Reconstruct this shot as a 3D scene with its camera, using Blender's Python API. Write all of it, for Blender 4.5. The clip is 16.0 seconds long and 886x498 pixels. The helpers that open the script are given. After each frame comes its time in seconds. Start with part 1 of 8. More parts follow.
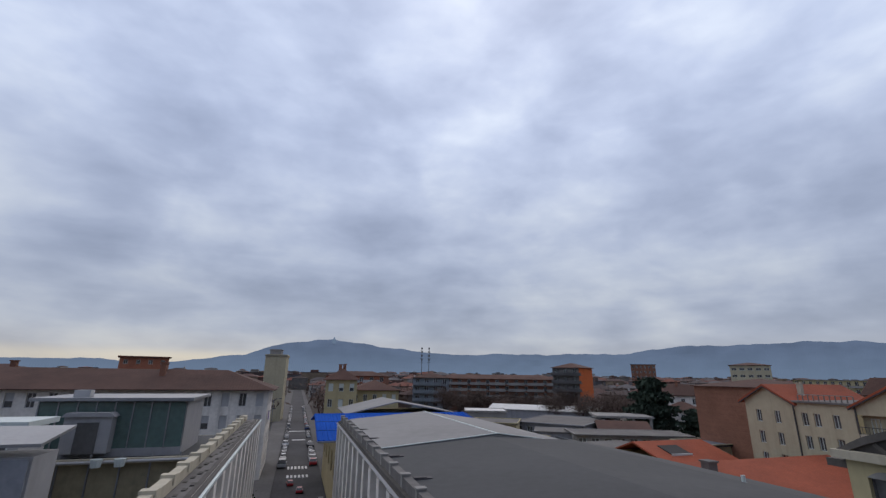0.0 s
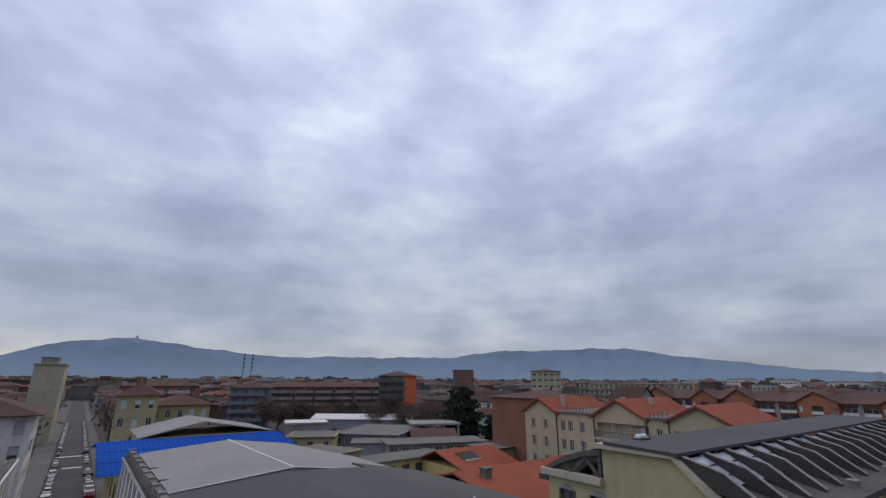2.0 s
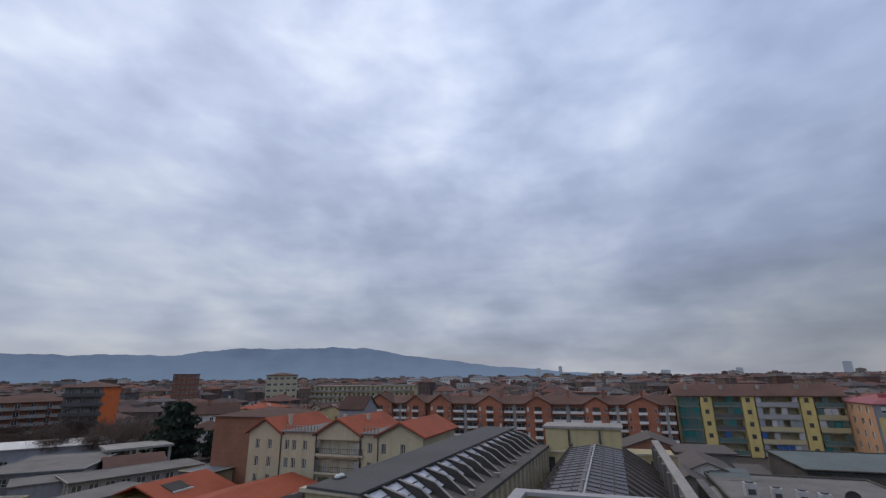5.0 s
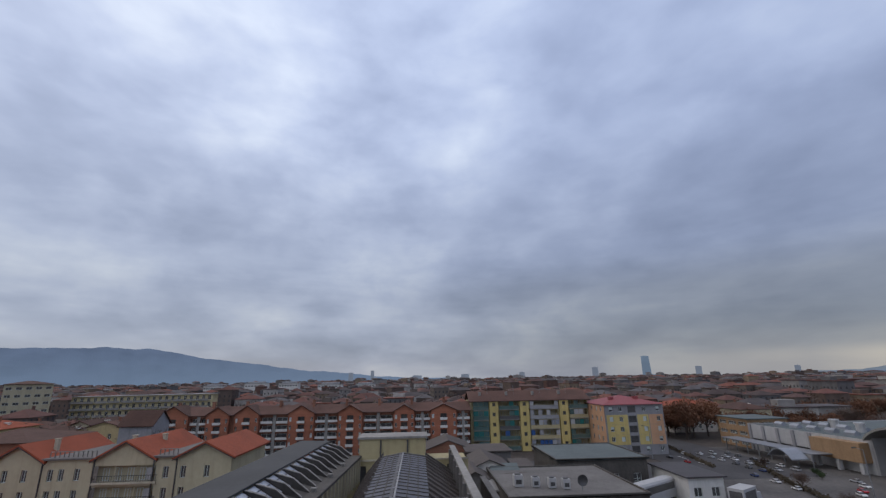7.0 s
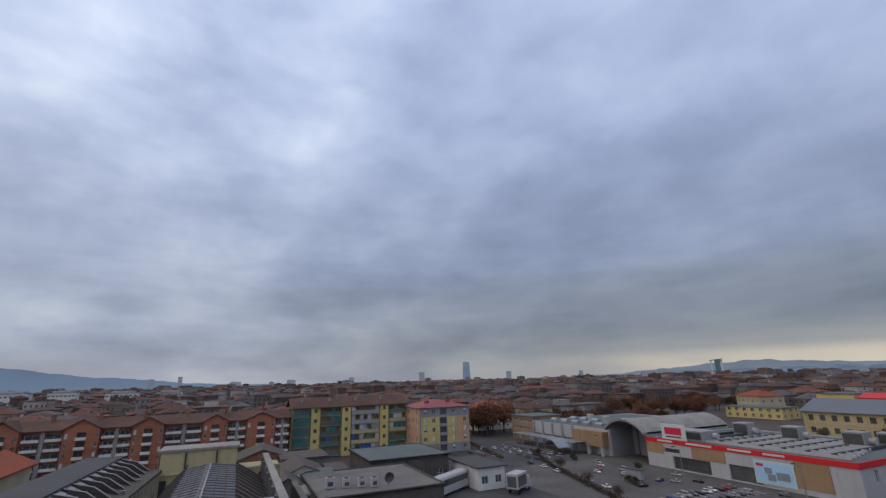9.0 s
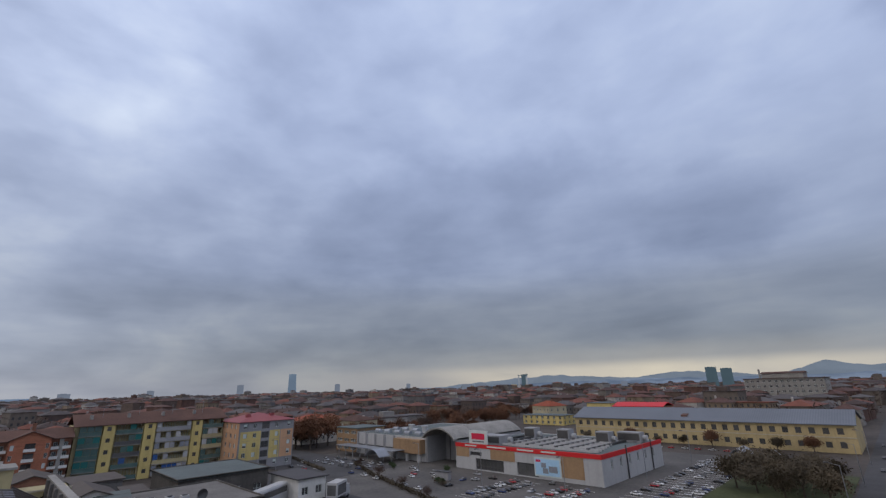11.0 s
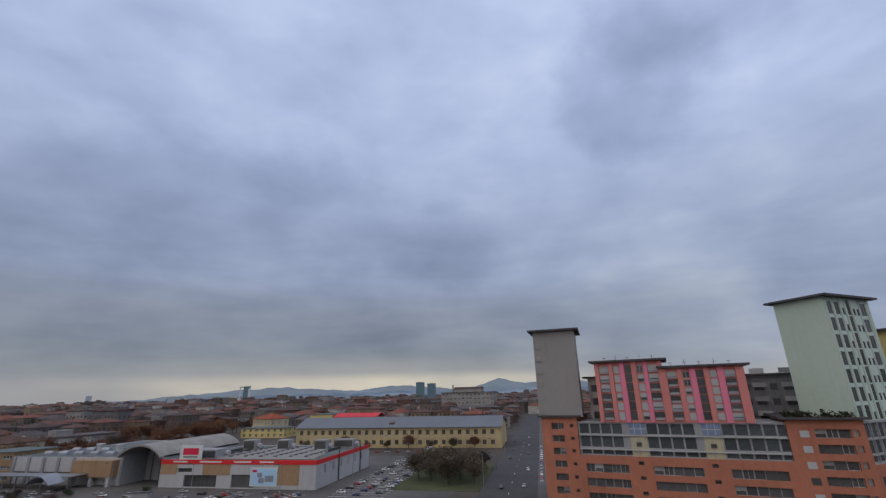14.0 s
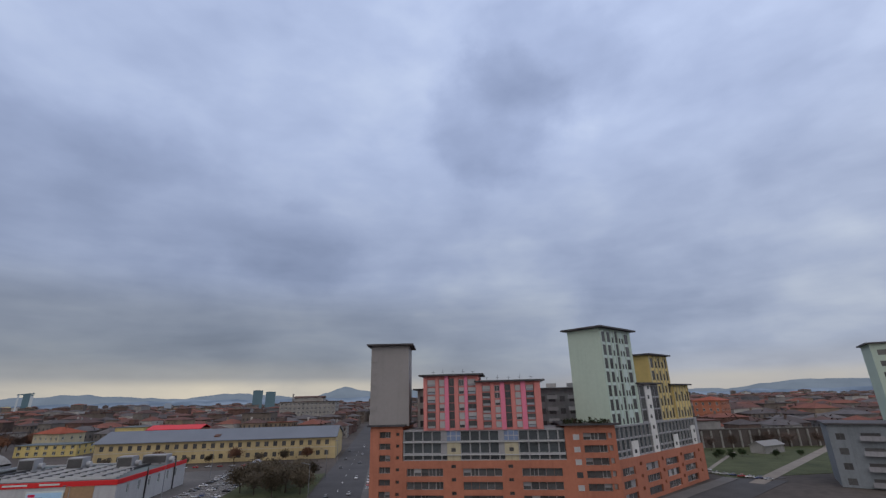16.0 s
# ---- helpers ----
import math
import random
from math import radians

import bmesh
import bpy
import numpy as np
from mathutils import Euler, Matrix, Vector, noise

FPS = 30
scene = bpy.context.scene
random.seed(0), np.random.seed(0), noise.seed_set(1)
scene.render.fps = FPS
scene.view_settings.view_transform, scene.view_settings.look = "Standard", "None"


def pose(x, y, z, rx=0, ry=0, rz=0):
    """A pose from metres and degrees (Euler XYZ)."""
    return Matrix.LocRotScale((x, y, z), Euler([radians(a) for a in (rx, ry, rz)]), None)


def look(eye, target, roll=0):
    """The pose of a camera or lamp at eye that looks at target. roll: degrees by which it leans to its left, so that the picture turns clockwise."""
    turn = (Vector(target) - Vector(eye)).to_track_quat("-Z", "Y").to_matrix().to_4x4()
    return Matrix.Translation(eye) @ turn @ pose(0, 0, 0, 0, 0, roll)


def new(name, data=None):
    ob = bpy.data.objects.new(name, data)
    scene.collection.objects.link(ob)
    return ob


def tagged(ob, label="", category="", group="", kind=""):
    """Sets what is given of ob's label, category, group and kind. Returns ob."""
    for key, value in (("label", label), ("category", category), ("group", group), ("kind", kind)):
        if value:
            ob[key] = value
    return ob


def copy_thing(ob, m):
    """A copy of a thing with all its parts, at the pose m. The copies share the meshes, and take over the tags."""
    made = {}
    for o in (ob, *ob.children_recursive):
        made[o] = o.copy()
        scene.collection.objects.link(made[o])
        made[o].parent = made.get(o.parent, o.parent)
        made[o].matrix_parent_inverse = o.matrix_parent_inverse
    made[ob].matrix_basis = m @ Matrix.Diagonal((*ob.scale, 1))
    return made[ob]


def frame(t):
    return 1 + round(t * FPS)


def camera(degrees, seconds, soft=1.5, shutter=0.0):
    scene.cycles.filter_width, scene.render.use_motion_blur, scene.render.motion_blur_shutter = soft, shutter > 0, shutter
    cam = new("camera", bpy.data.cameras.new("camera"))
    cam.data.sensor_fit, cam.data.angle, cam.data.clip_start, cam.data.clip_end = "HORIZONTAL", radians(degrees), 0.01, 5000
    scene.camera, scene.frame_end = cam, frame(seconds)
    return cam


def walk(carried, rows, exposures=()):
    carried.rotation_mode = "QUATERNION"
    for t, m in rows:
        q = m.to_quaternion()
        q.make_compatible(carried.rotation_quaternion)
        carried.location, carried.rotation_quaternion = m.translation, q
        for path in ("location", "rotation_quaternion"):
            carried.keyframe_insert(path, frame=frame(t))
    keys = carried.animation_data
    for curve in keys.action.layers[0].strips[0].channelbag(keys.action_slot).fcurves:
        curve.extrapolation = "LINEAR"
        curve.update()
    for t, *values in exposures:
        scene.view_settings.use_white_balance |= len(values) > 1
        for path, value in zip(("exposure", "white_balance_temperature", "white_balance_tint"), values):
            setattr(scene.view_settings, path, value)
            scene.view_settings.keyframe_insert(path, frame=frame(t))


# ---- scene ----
cam = camera(90.15, 16.0, soft=1.35)

PLAN = 1.5  # metres to one unit of the plan below

PATH = [
    (0, (0.00, 0.00, 14.00), (2.875, 9.176, 16.745), 0.77),
    (0.5, (-0.04, -1.05, 14.43), (3.653, 7.819, 17.202), 0.68),
    (1, (-0.05, -1.91, 14.92), (4.447, 6.568, 17.718), 0.72),
    (1.5, (-0.11, -2.89, 15.43), (5.116, 5.149, 18.250), 0.53),
    (2, (-0.11, -4.08, 16.00), (5.816, 3.462, 18.828), 0.27),
    (2.5, (-0.23, -5.20, 16.63), (6.332, 1.796, 19.452), 0.08),
    (3, (-0.37, -6.35, 17.29), (6.786, 0.041, 20.090), -0.35),
    (3.5, (-0.93, -6.80, 17.86), (6.829, -1.130, 20.637), -0.66),
    (4, (-1.69, -7.29, 18.37), (6.576, -2.397, 21.132), -0.70),
    (4.5, (-2.60, -7.69, 18.75), (6.090, -3.575, 21.486), -0.73),
    (5, (-3.60, -7.93, 19.21), (5.439, -4.665, 21.975), -0.78),
    (5.5, (-4.66, -8.04, 19.68), (4.643, -5.671, 22.469), -0.93),
    (6, (-5.76, -8.00, 20.10), (3.732, -6.578, 22.898), -1.05),
    (6.5, (-6.84, -7.77, 20.42), (2.753, -7.342, 23.204), -1.06),
    (7, (-7.93, -7.39, 20.57), (1.655, -7.955, 23.357), -1.09),
    (7.5, (-8.93, -7.12, 20.61), (0.556, -8.605, 23.418), -1.25),
    (8, (-10.01, -7.14, 20.66), (-0.717, -9.511, 23.476), -1.38),
    (8.5, (-11.62, -7.39, 20.71), (-2.558, -10.549, 23.510), -1.46),
    (9, (-13.26, -7.46, 20.81), (-4.522, -11.439, 23.627), -1.57),
    (9.5, (-14.65, -7.14, 20.90), (-6.320, -11.863, 23.773), -1.63),
    (10, (-15.90, -6.32, 20.85), (-8.038, -11.766, 23.780), -1.65),
    (10.5, (-17.05, -5.16, 20.73), (-9.741, -11.300, 23.699), -1.63),
    (11, (-18.14, -3.76, 20.58), (-11.457, -10.568, 23.564), -1.56),
    (11.5, (-19.12, -2.20, 20.42), (-13.170, -9.658, 23.411), -1.46),
    (12, (-20.03, -0.63, 20.33), (-14.815, -8.621, 23.336), -1.38),
    (12.5, (-20.88, 0.95, 20.28), (-16.430, -7.482, 23.295), -1.43),
    (13, (-21.42, 2.56, 20.28), (-17.817, -6.264, 23.326), -1.43),
    (13.5, (-21.59, 4.10, 20.29), (-18.841, -5.016, 23.358), -1.41),
    (14, (-21.90, 5.50, 20.34), (-20.014, -3.816, 23.437), -1.41),
    (14.5, (-22.50, 6.88, 20.46), (-21.421, -2.563, 23.566), -1.45),
    (15, (-23.28, 8.23, 20.57), (-23.042, -1.266, 23.687), -1.40),
    (15.5, (-24.08, 9.65, 20.68), (-24.667, 0.178, 23.849), -1.35),
    (16, (-24.73, 11.02, 20.72), (-25.941, 1.620, 23.920), -1.30),
]
walk(cam, [(t, look(tuple(PLAN * c for c in eye), tuple(PLAN * c for c in target), roll)) for t, eye, target, roll in PATH])

# ---- world: overcast evening sky, soft sun behind the cloud ----
world = bpy.data.worlds.new("overcast_sky")
scene.world = world
world.use_nodes = True
wt = world.node_tree
wt.nodes.clear()


def wn(kind, **sets):
    n = wt.nodes.new(kind)
    for k, v in sets.items():
        n.inputs[k.replace("_", " ")].default_value = v
    return n


def wmath(op, a, b=None, c=None):
    n = wt.nodes.new("ShaderNodeMath")
    n.operation = op
    for i, v in enumerate((a, b, c)):
        if v is None:
            continue
        if isinstance(v, (int, float)):
            n.inputs[i].default_value = v
        else:
            wt.links.new(v, n.inputs[i])
    return n.outputs[0]


def wmix(fac, a, b):
    n = wt.nodes.new("ShaderNodeMix")
    n.data_type = "RGBA"
    for sock, v in ((n.inputs["Factor"], fac), (n.inputs["A"], a), (n.inputs["B"], b)):
        if isinstance(v, tuple):
            sock.default_value = (*v, 1)
        elif isinstance(v, (int, float)):
            sock.default_value = v
        else:
            wt.links.new(v, sock)
    return n.outputs["Result"]


def wramp(v, stops, mode="LINEAR"):
    n = wt.nodes.new("ShaderNodeValToRGB")
    n.color_ramp.interpolation = mode
    el = n.color_ramp.elements
    while len(el) < len(stops):
        el.new(0.5)
    for e, (p, c) in zip(el, stops):
        e.position = p
        e.color = (*c, 1) if len(c) == 3 else c
    wt.links.new(v, n.inputs[0])
    return n.outputs[0]


geo = wn("ShaderNodeTexCoord")
nrm = wt.nodes.new("ShaderNodeVectorMath")
nrm.operation = "NORMALIZE"
wt.links.new(geo.outputs["Generated"], nrm.inputs[0])
DIR = nrm.outputs[0]
sep = wn("ShaderNodeSeparateXYZ")
wt.links.new(DIR, sep.inputs[0])
up = wmath("MAXIMUM", sep.outputs[2], 0.0)
low = wmath("ADD", up, 0.30)
flat = wn("ShaderNodeCombineXYZ")
wt.links.new(wmath("DIVIDE", sep.outputs[0], low), flat.inputs[0])
wt.links.new(wmath("DIVIDE", sep.outputs[1], low), flat.inputs[1])


def cloud_noise(scale, detail, rough, distortion, shift, turn=0, stretch=(1, 1, 1)):
    m = wt.nodes.new("ShaderNodeMapping")
    m.inputs["Location"].default_value = shift
    m.inputs["Rotation"].default_value = (0, 0, radians(turn))
    m.inputs["Scale"].default_value = stretch
    wt.links.new(flat.outputs[0], m.inputs[0])
    n = wn("ShaderNodeTexNoise", Scale=scale, Detail=detail, Roughness=rough, Distortion=distortion)
    wt.links.new(m.outputs[0], n.inputs["Vector"])
    return n.outputs[0]


# cloud masses keep ragged outlines: their directions are shaken by noise
shake = wn("ShaderNodeTexNoise", Scale=2.6, Detail=6, Roughness=0.6)
wt.links.new(DIR, shake.inputs["Vector"])
off = wt.nodes.new("ShaderNodeVectorMath")
off.operation = "MULTIPLY_ADD"
wt.links.new(shake.outputs["Color"], off.inputs[0])
off.inputs[1].default_value = (0.34, 0.34, 0.34)
cen = wt.nodes.new("ShaderNodeVectorMath")
cen.operation = "ADD"
wt.links.new(DIR, cen.inputs[0])
cen.inputs[1].default_value = (-0.17, -0.17, -0.17)
wt.links.new(cen.outputs[0], off.inputs[2])
shn = wt.nodes.new("ShaderNodeVectorMath")
shn.operation = "NORMALIZE"
wt.links.new(off.outputs[0], shn.inputs[0])
RAGGED = shn.outputs[0]


def glow_at(az, el, width, power=1.0, ragged=False):
    """A soft lobe of the sky round a direction: azimuth clockwise from +y and elevation in degrees."""
    d = wt.nodes.new("ShaderNodeVectorMath")
    d.operation = "DOT_PRODUCT"
    wt.links.new(RAGGED if ragged else DIR, d.inputs[0])
    d.inputs[1].default_value = (math.sin(radians(az)) * math.cos(radians(el)), math.cos(radians(az)) * math.cos(radians(el)), math.sin(radians(el)))
    n = wt.nodes.new("ShaderNodeMapRange")
    n.interpolation_type = "SMOOTHSTEP"
    n.inputs[1].default_value, n.inputs[2].default_value = math.cos(radians(width)), 1.0
    n.inputs[3].default_value, n.inputs[4].default_value = 0.0, power
    wt.links.new(d.outputs["Value"], n.inputs[0])
    return n.outputs[0]


def puff_noise(scale, detail, rough, distortion, shift, stretch):
    """Cloud lumps over the dome, flattened towards the horizon."""
    m = wt.nodes.new("ShaderNodeMapping")
    m.inputs["Location"].default_value = shift
    m.inputs["Scale"].default_value = stretch
    wt.links.new(DIR, m.inputs[0])
    n = wn("ShaderNodeTexNoise", Scale=scale, Detail=detail, Roughness=rough, Distortion=distortion)
    wt.links.new(m.outputs[0], n.inputs["Vector"])
    return n.outputs[0]


big = cloud_noise(1.0, 3, 0.45, 0.3, (3.1, 1.7, 0.3), 20, (1.0, 1.15, 1))
# cloud streets: long rolls that run towards the east, seen in perspective
street = cloud_noise(2.6, 4, 0.46, 0.3, (5.3, 2.6, 1.1), -14, (0.8, 1.1, 1))
# soft lumps, large and small
lump = puff_noise(5.2, 4, 0.46, 0.25, (0.4, 5.2, 1.3), (1, 1, 2.0))
fine = puff_noise(11.0, 4, 0.5, 0.2, (7.4, 2.2, 0.9), (1, 1, 2.1))
mass = wmath("ADD", wmath("MULTIPLY", big, 0.24), wmath("MULTIPLY", street, 0.20))
mass = wmath("ADD", mass, wmath("ADD", wmath("MULTIPLY", lump, 0.32), wmath("MULTIPLY", fine, 0.12)))
# an evener sheet over the south
even = wmath("SUBTRACT", 1.0, glow_at(175, 30, 85, 0.40))
mass = wmath("ADD", 0.44, wmath("MULTIPLY", wmath("SUBTRACT", mass, 0.44), even))
# layered cloud lower down
layer = puff_noise(3.2, 5, 0.5, 0.3, (2.4, 0.7, 3.9), (1, 1, 5.5))
low_down = wramp(up, [(0.0, (1, 1, 1)), (0.2, (0.8,) * 3), (0.42, (0, 0, 0))])
mass = wmath("ADD", wmath("ADD", mass, 0.065), wmath("MULTIPLY", wmath("MULTIPLY", low_down, 0.30), wmath("SUBTRACT", layer, 0.5)))
# azimuth, elevation, width, lighter (+) or darker (-)
BRIGHT_CLOUDS = [(16, 40, 14, 0.045), (23, 27, 9, 0.05), (-8, 20, 9, 0.035), (66, 40, 15, 0.05), (69, 28, 10, 0.05), (58, 13, 7, 0.05), (83, 18, 8, 0.05), (97, 31, 10, 0.04), (33, 11, 6, 0.04), (147, 40, 16, 0.03), (200, 12, 9, 0.05), (188, 9, 7, 0.03), (226, 10, 9, 0.05), (78, 24, 7, 0.04), (88, 14, 6, 0.035), (50, 17, 6, 0.035)]
DARK_CLOUDS = [(-18, 24, 10, -0.045), (9, 22, 9, -0.045), (-21, 12, 9, -0.03), (46, 24, 9, -0.03), (20, 8, 8, -0.05), (130, 20, 12, -0.07), (150, 21, 12, -0.065), (104, 8, 9, -0.02), (159, 11, 9, -0.03), (195, 34, 10, -0.115), (203, 41, 11, -0.085), (166, 17, 9, -0.075), (215, 9, 12, -0.06), (222, 32, 16, -0.03)]
for az, el, width, power in BRIGHT_CLOUDS + DARK_CLOUDS:
    mass = wmath("ADD", mass, glow_at(az, el, width, power, True))
cloud = wramp(mass, [(0.33, (0.315, 0.35, 0.475)), (0.45, (0.45, 0.49, 0.64)), (0.52, (0.55, 0.59, 0.742)), (0.64, (0.765, 0.79, 0.885))])
# pinker over the hills, bluer over the south
tint = wmix(glow_at(165, 25, 95, 1.0), (0.93, 0.985, 1.02), (0.89, 0.985, 1.11))
mt = wt.nodes.new("ShaderNodeMix")
mt.data_type, mt.blend_type = "RGBA", "MULTIPLY"
mt.inputs["Factor"].default_value = 1.0
wt.links.new(cloud, mt.inputs["A"])
wt.links.new(tint, mt.inputs["B"])
cloud = mt.outputs["Result"]
# the cloud sheet is thicker to look through lower down, and over the south
shade = wramp(up, [(0.0, (0.58,) * 3), (0.17, (0.62,) * 3), (0.34, (0.76,) * 3), (0.5, (0.93,) * 3), (0.72, (1, 1, 1))])
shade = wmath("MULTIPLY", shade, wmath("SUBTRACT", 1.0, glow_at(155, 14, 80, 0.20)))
south = glow_at(148, 0, 68, 1.0)
base_band = wramp(up, [(0.0, (0.8,) * 3), (0.07, (1, 1, 1)), (0.15, (0.8,) * 3), (0.26, (0, 0, 0))], "EASE")
low_south = wmath("MULTIPLY", south, base_band)
shade = wmath("MULTIPLY", shade, wmath("SUBTRACT", 1.0, wmath("MULTIPLY", low_south, 0.30)))
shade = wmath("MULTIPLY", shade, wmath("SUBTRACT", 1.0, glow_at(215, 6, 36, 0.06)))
# greyer towards the horizon
veil = wramp(up, [(0.0, (1.05, 1.0, 0.94)), (0.22, (1.01, 1.0, 0.985)), (0.45, (1, 1, 1))])
mv = wt.nodes.new("ShaderNodeMix")
mv.data_type, mv.blend_type = "RGBA", "MULTIPLY"
mv.inputs["Factor"].default_value = 1.0
wt.links.new(cloud, mv.inputs["A"])
wt.links.new(veil, mv.inputs["B"])
cloud = mv.outputs["Result"]
ms = wt.nodes.new("ShaderNodeMix")
ms.data_type, ms.blend_type = "RGBA", "MULTIPLY"
wt.links.new(low_south, ms.inputs["Factor"])
wt.links.new(cloud, ms.inputs["A"])
ms.inputs["B"].default_value = (1.04, 1.0, 0.90, 1)
cloud = ms.outputs["Result"]
dim = wt.nodes.new("ShaderNodeVectorMath")
dim.operation = "SCALE"
wt.links.new(cloud, dim.inputs[0])
wt.links.new(shade, dim.inputs["Scale"])
# pale gap under the cloud base, yellow in the west, grey-green elsewhere
gap = wramp(up, [(0.0, (0.85,) * 3), (0.025, (0.8,) * 3), (0.05, (0.2,) * 3), (0.09, (0, 0, 0))], "EASE")
warm = wmath("MAXIMUM", glow_at(-16, 1, 44, 0.95), wmath("MAXIMUM", glow_at(160, 1, 34, 0.95), wmath("MAXIMUM", glow_at(-136, 2, 26, 0.5), glow_at(126, 1, 18, 0.25))))
pale = wmix(warm, (0.215, 0.225, 0.265), (0.62, 0.555, 0.44))
gap_n = cloud_noise(1.1, 6, 0.55, 0.8, (1.0, 0.2, 4.0), 0, (1, 1, 1))
gapf = wmath("MULTIPLY", wmath("MULTIPLY", gap, wmath("ADD", 0.4, gap_n)), wmath("SUBTRACT", 1.0, glow_at(98, 1, 34, 0.85)))
over = wmix(gapf, dim.outputs[0], pale)
sky = wn("ShaderNodeTexSky")
sky.sky_type = "NISHITA"
sky.sun_disc = False
sky.sun_elevation = radians(55)
sky.sun_rotation = radians(25)
bg_sky = wn("ShaderNodeBackground", Strength=0.010)
wt.links.new(sky.outputs[0], bg_sky.inputs[0])
bg_cloud = wn("ShaderNodeBackground", Strength=1.12)
# an unseen brighter patch of sky, added to light the walls that face it
bright = wmath("ADD", 1.0, wmath("MULTIPLY", glow_at(-68, 18, 36, 1.0), 0.6))
lit = wt.nodes.new("ShaderNodeVectorMath")
lit.operation = "SCALE"
wt.links.new(over, lit.inputs[0])
wt.links.new(bright, lit.inputs["Scale"])
wt.links.new(lit.outputs[0], bg_cloud.inputs[0])
both = wn("ShaderNodeAddShader")
wt.links.new(bg_sky.outputs[0], both.inputs[0])
wt.links.new(bg_cloud.outputs[0], both.inputs[1])
out = wn("ShaderNodeOutputWorld")
wt.links.new(both.outputs[0], out.inputs[0])

sun = new("sun", bpy.data.lights.new("sun", "SUN"))
sun.data.energy, sun.data.angle, sun.data.color = 1.1, radians(110), (1.0, 0.80, 0.56)
sun.matrix_world = look((0, 0, 60), (-0.243, -0.520, 59.181))

# ---- materials ----
def material(name, col, rough=0.85, vary=0.25, scale=1.0, bump=0.15, metal=0.0, col2=None, random=0.0, kind="", spec=0.3, streak=0.0):
    """A surface with stains at two scales, fine relief and, between copies, a little difference."""
    m = bpy.data.materials.new(name)
    m.use_nodes = True
    t = m.node_tree
    b = t.nodes["Principled BSDF"]
    b.inputs["Roughness"].default_value = rough
    b.inputs["Metallic"].default_value = metal
    b.inputs["Specular IOR Level"].default_value = spec
    tc = t.nodes.new("ShaderNodeTexCoord")

    def noise_at(s, detail, stretch=(1, 1, 1)):
        mp = t.nodes.new("ShaderNodeMapping")
        mp.inputs["Scale"].default_value = stretch
        t.links.new(tc.outputs["Object"], mp.inputs[0])
        n = t.nodes.new("ShaderNodeTexNoise")
        n.inputs["Scale"].default_value = s
        n.inputs["Detail"].default_value = detail
        n.inputs["Roughness"].default_value = 0.6
        t.links.new(mp.outputs[0], n.inputs["Vector"])
        return n.outputs[0]

    def calc(op, a, b2):
        n = t.nodes.new("ShaderNodeMath")
        n.operation = op
        for i, v in enumerate((a, b2)):
            if isinstance(v, (int, float)):
                n.inputs[i].default_value = v
            else:
                t.links.new(v, n.inputs[i])
        return n.outputs[0]

    def mix(fac, a, b2, mode="MIX"):
        n = t.nodes.new("ShaderNodeMix")
        n.data_type, n.blend_type = "RGBA", mode
        for sock, v in ((n.inputs["Factor"], fac), (n.inputs["A"], a), (n.inputs["B"], b2)):
            if isinstance(v, tuple):
                sock.default_value = (*v, 1)
            elif isinstance(v, (int, float)):
                sock.default_value = v
            else:
                t.links.new(v, sock)
        return n.outputs["Result"]

    coarse, grain = noise_at(0.22 * scale, 4), noise_at(3.5 * scale, 8)
    dark = tuple(c * (1 - vary) for c in col)
    light = tuple(min(1, c * (1 + vary)) for c in (col2 or col))
    both = calc("ADD", calc("MULTIPLY", coarse, 0.6), calc("MULTIPLY", grain, 0.4))
    rp = t.nodes.new("ShaderNodeMapRange")
    rp.inputs[1].default_value, rp.inputs[2].default_value = 0.35, 0.65
    t.links.new(both, rp.inputs[0])
    colour = mix(rp.outputs[0], dark, light)
    if streak:
        s = noise_at(1.2, 5, (1.0, 1.0, 0.08))
        sr = t.nodes.new("ShaderNodeMapRange")
        sr.inputs[1].default_value, sr.inputs[2].default_value, sr.inputs[4].default_value = 0.5, 0.75, streak
        t.links.new(s, sr.inputs[0])
        colour = mix(sr.outputs[0], colour, tuple(c * 0.45 for c in col))
    height = grain
    if kind in ("tile", "brick", "sheet", "louvre"):
        if kind == "brick":
            br = t.nodes.new("ShaderNodeTexBrick")
            br.inputs["Scale"].default_value = 4.0
            br.inputs["Mortar Size"].default_value = 0.02
            mp = t.nodes.new("ShaderNodeMapping")
            mp.inputs["Rotation"].default_value = (radians(90), 0, 0)
            t.links.new(tc.outputs["Object"], mp.inputs[0])
            t.links.new(mp.outputs[0], br.inputs["Vector"])
            br.inputs["Color1"].default_value = (0.75, 0.75, 0.75, 1)
            br.inputs["Color2"].default_value = (1.0, 1.0, 1.0, 1)
            br.inputs["Mortar"].default_value = (1.2, 1.15, 1.1, 1)
            colour = mix(1.0, colour, br.outputs[0], "MULTIPLY")
        else:
            w = t.nodes.new("ShaderNodeTexWave")
            w.bands_direction = "X" if kind != "louvre" else "Y"
            w.inputs["Scale"].default_value = {"tile": 0.9, "sheet": 0.5, "louvre": 1.5}[kind]
            w.inputs["Distortion"].default_value = 0.6 if kind == "tile" else 0.05
            w.inputs["Detail"].default_value = 2
            t.links.new(tc.outputs["Object"], w.inputs["Vector"])
            height = calc("ADD", calc("MULTIPLY", w.outputs["Fac"], 0.6), calc("MULTIPLY", grain, 0.4))
            colour = mix(calc("MULTIPLY", w.outputs["Fac"], 0.3), colour, tuple(c * 0.55 for c in col))
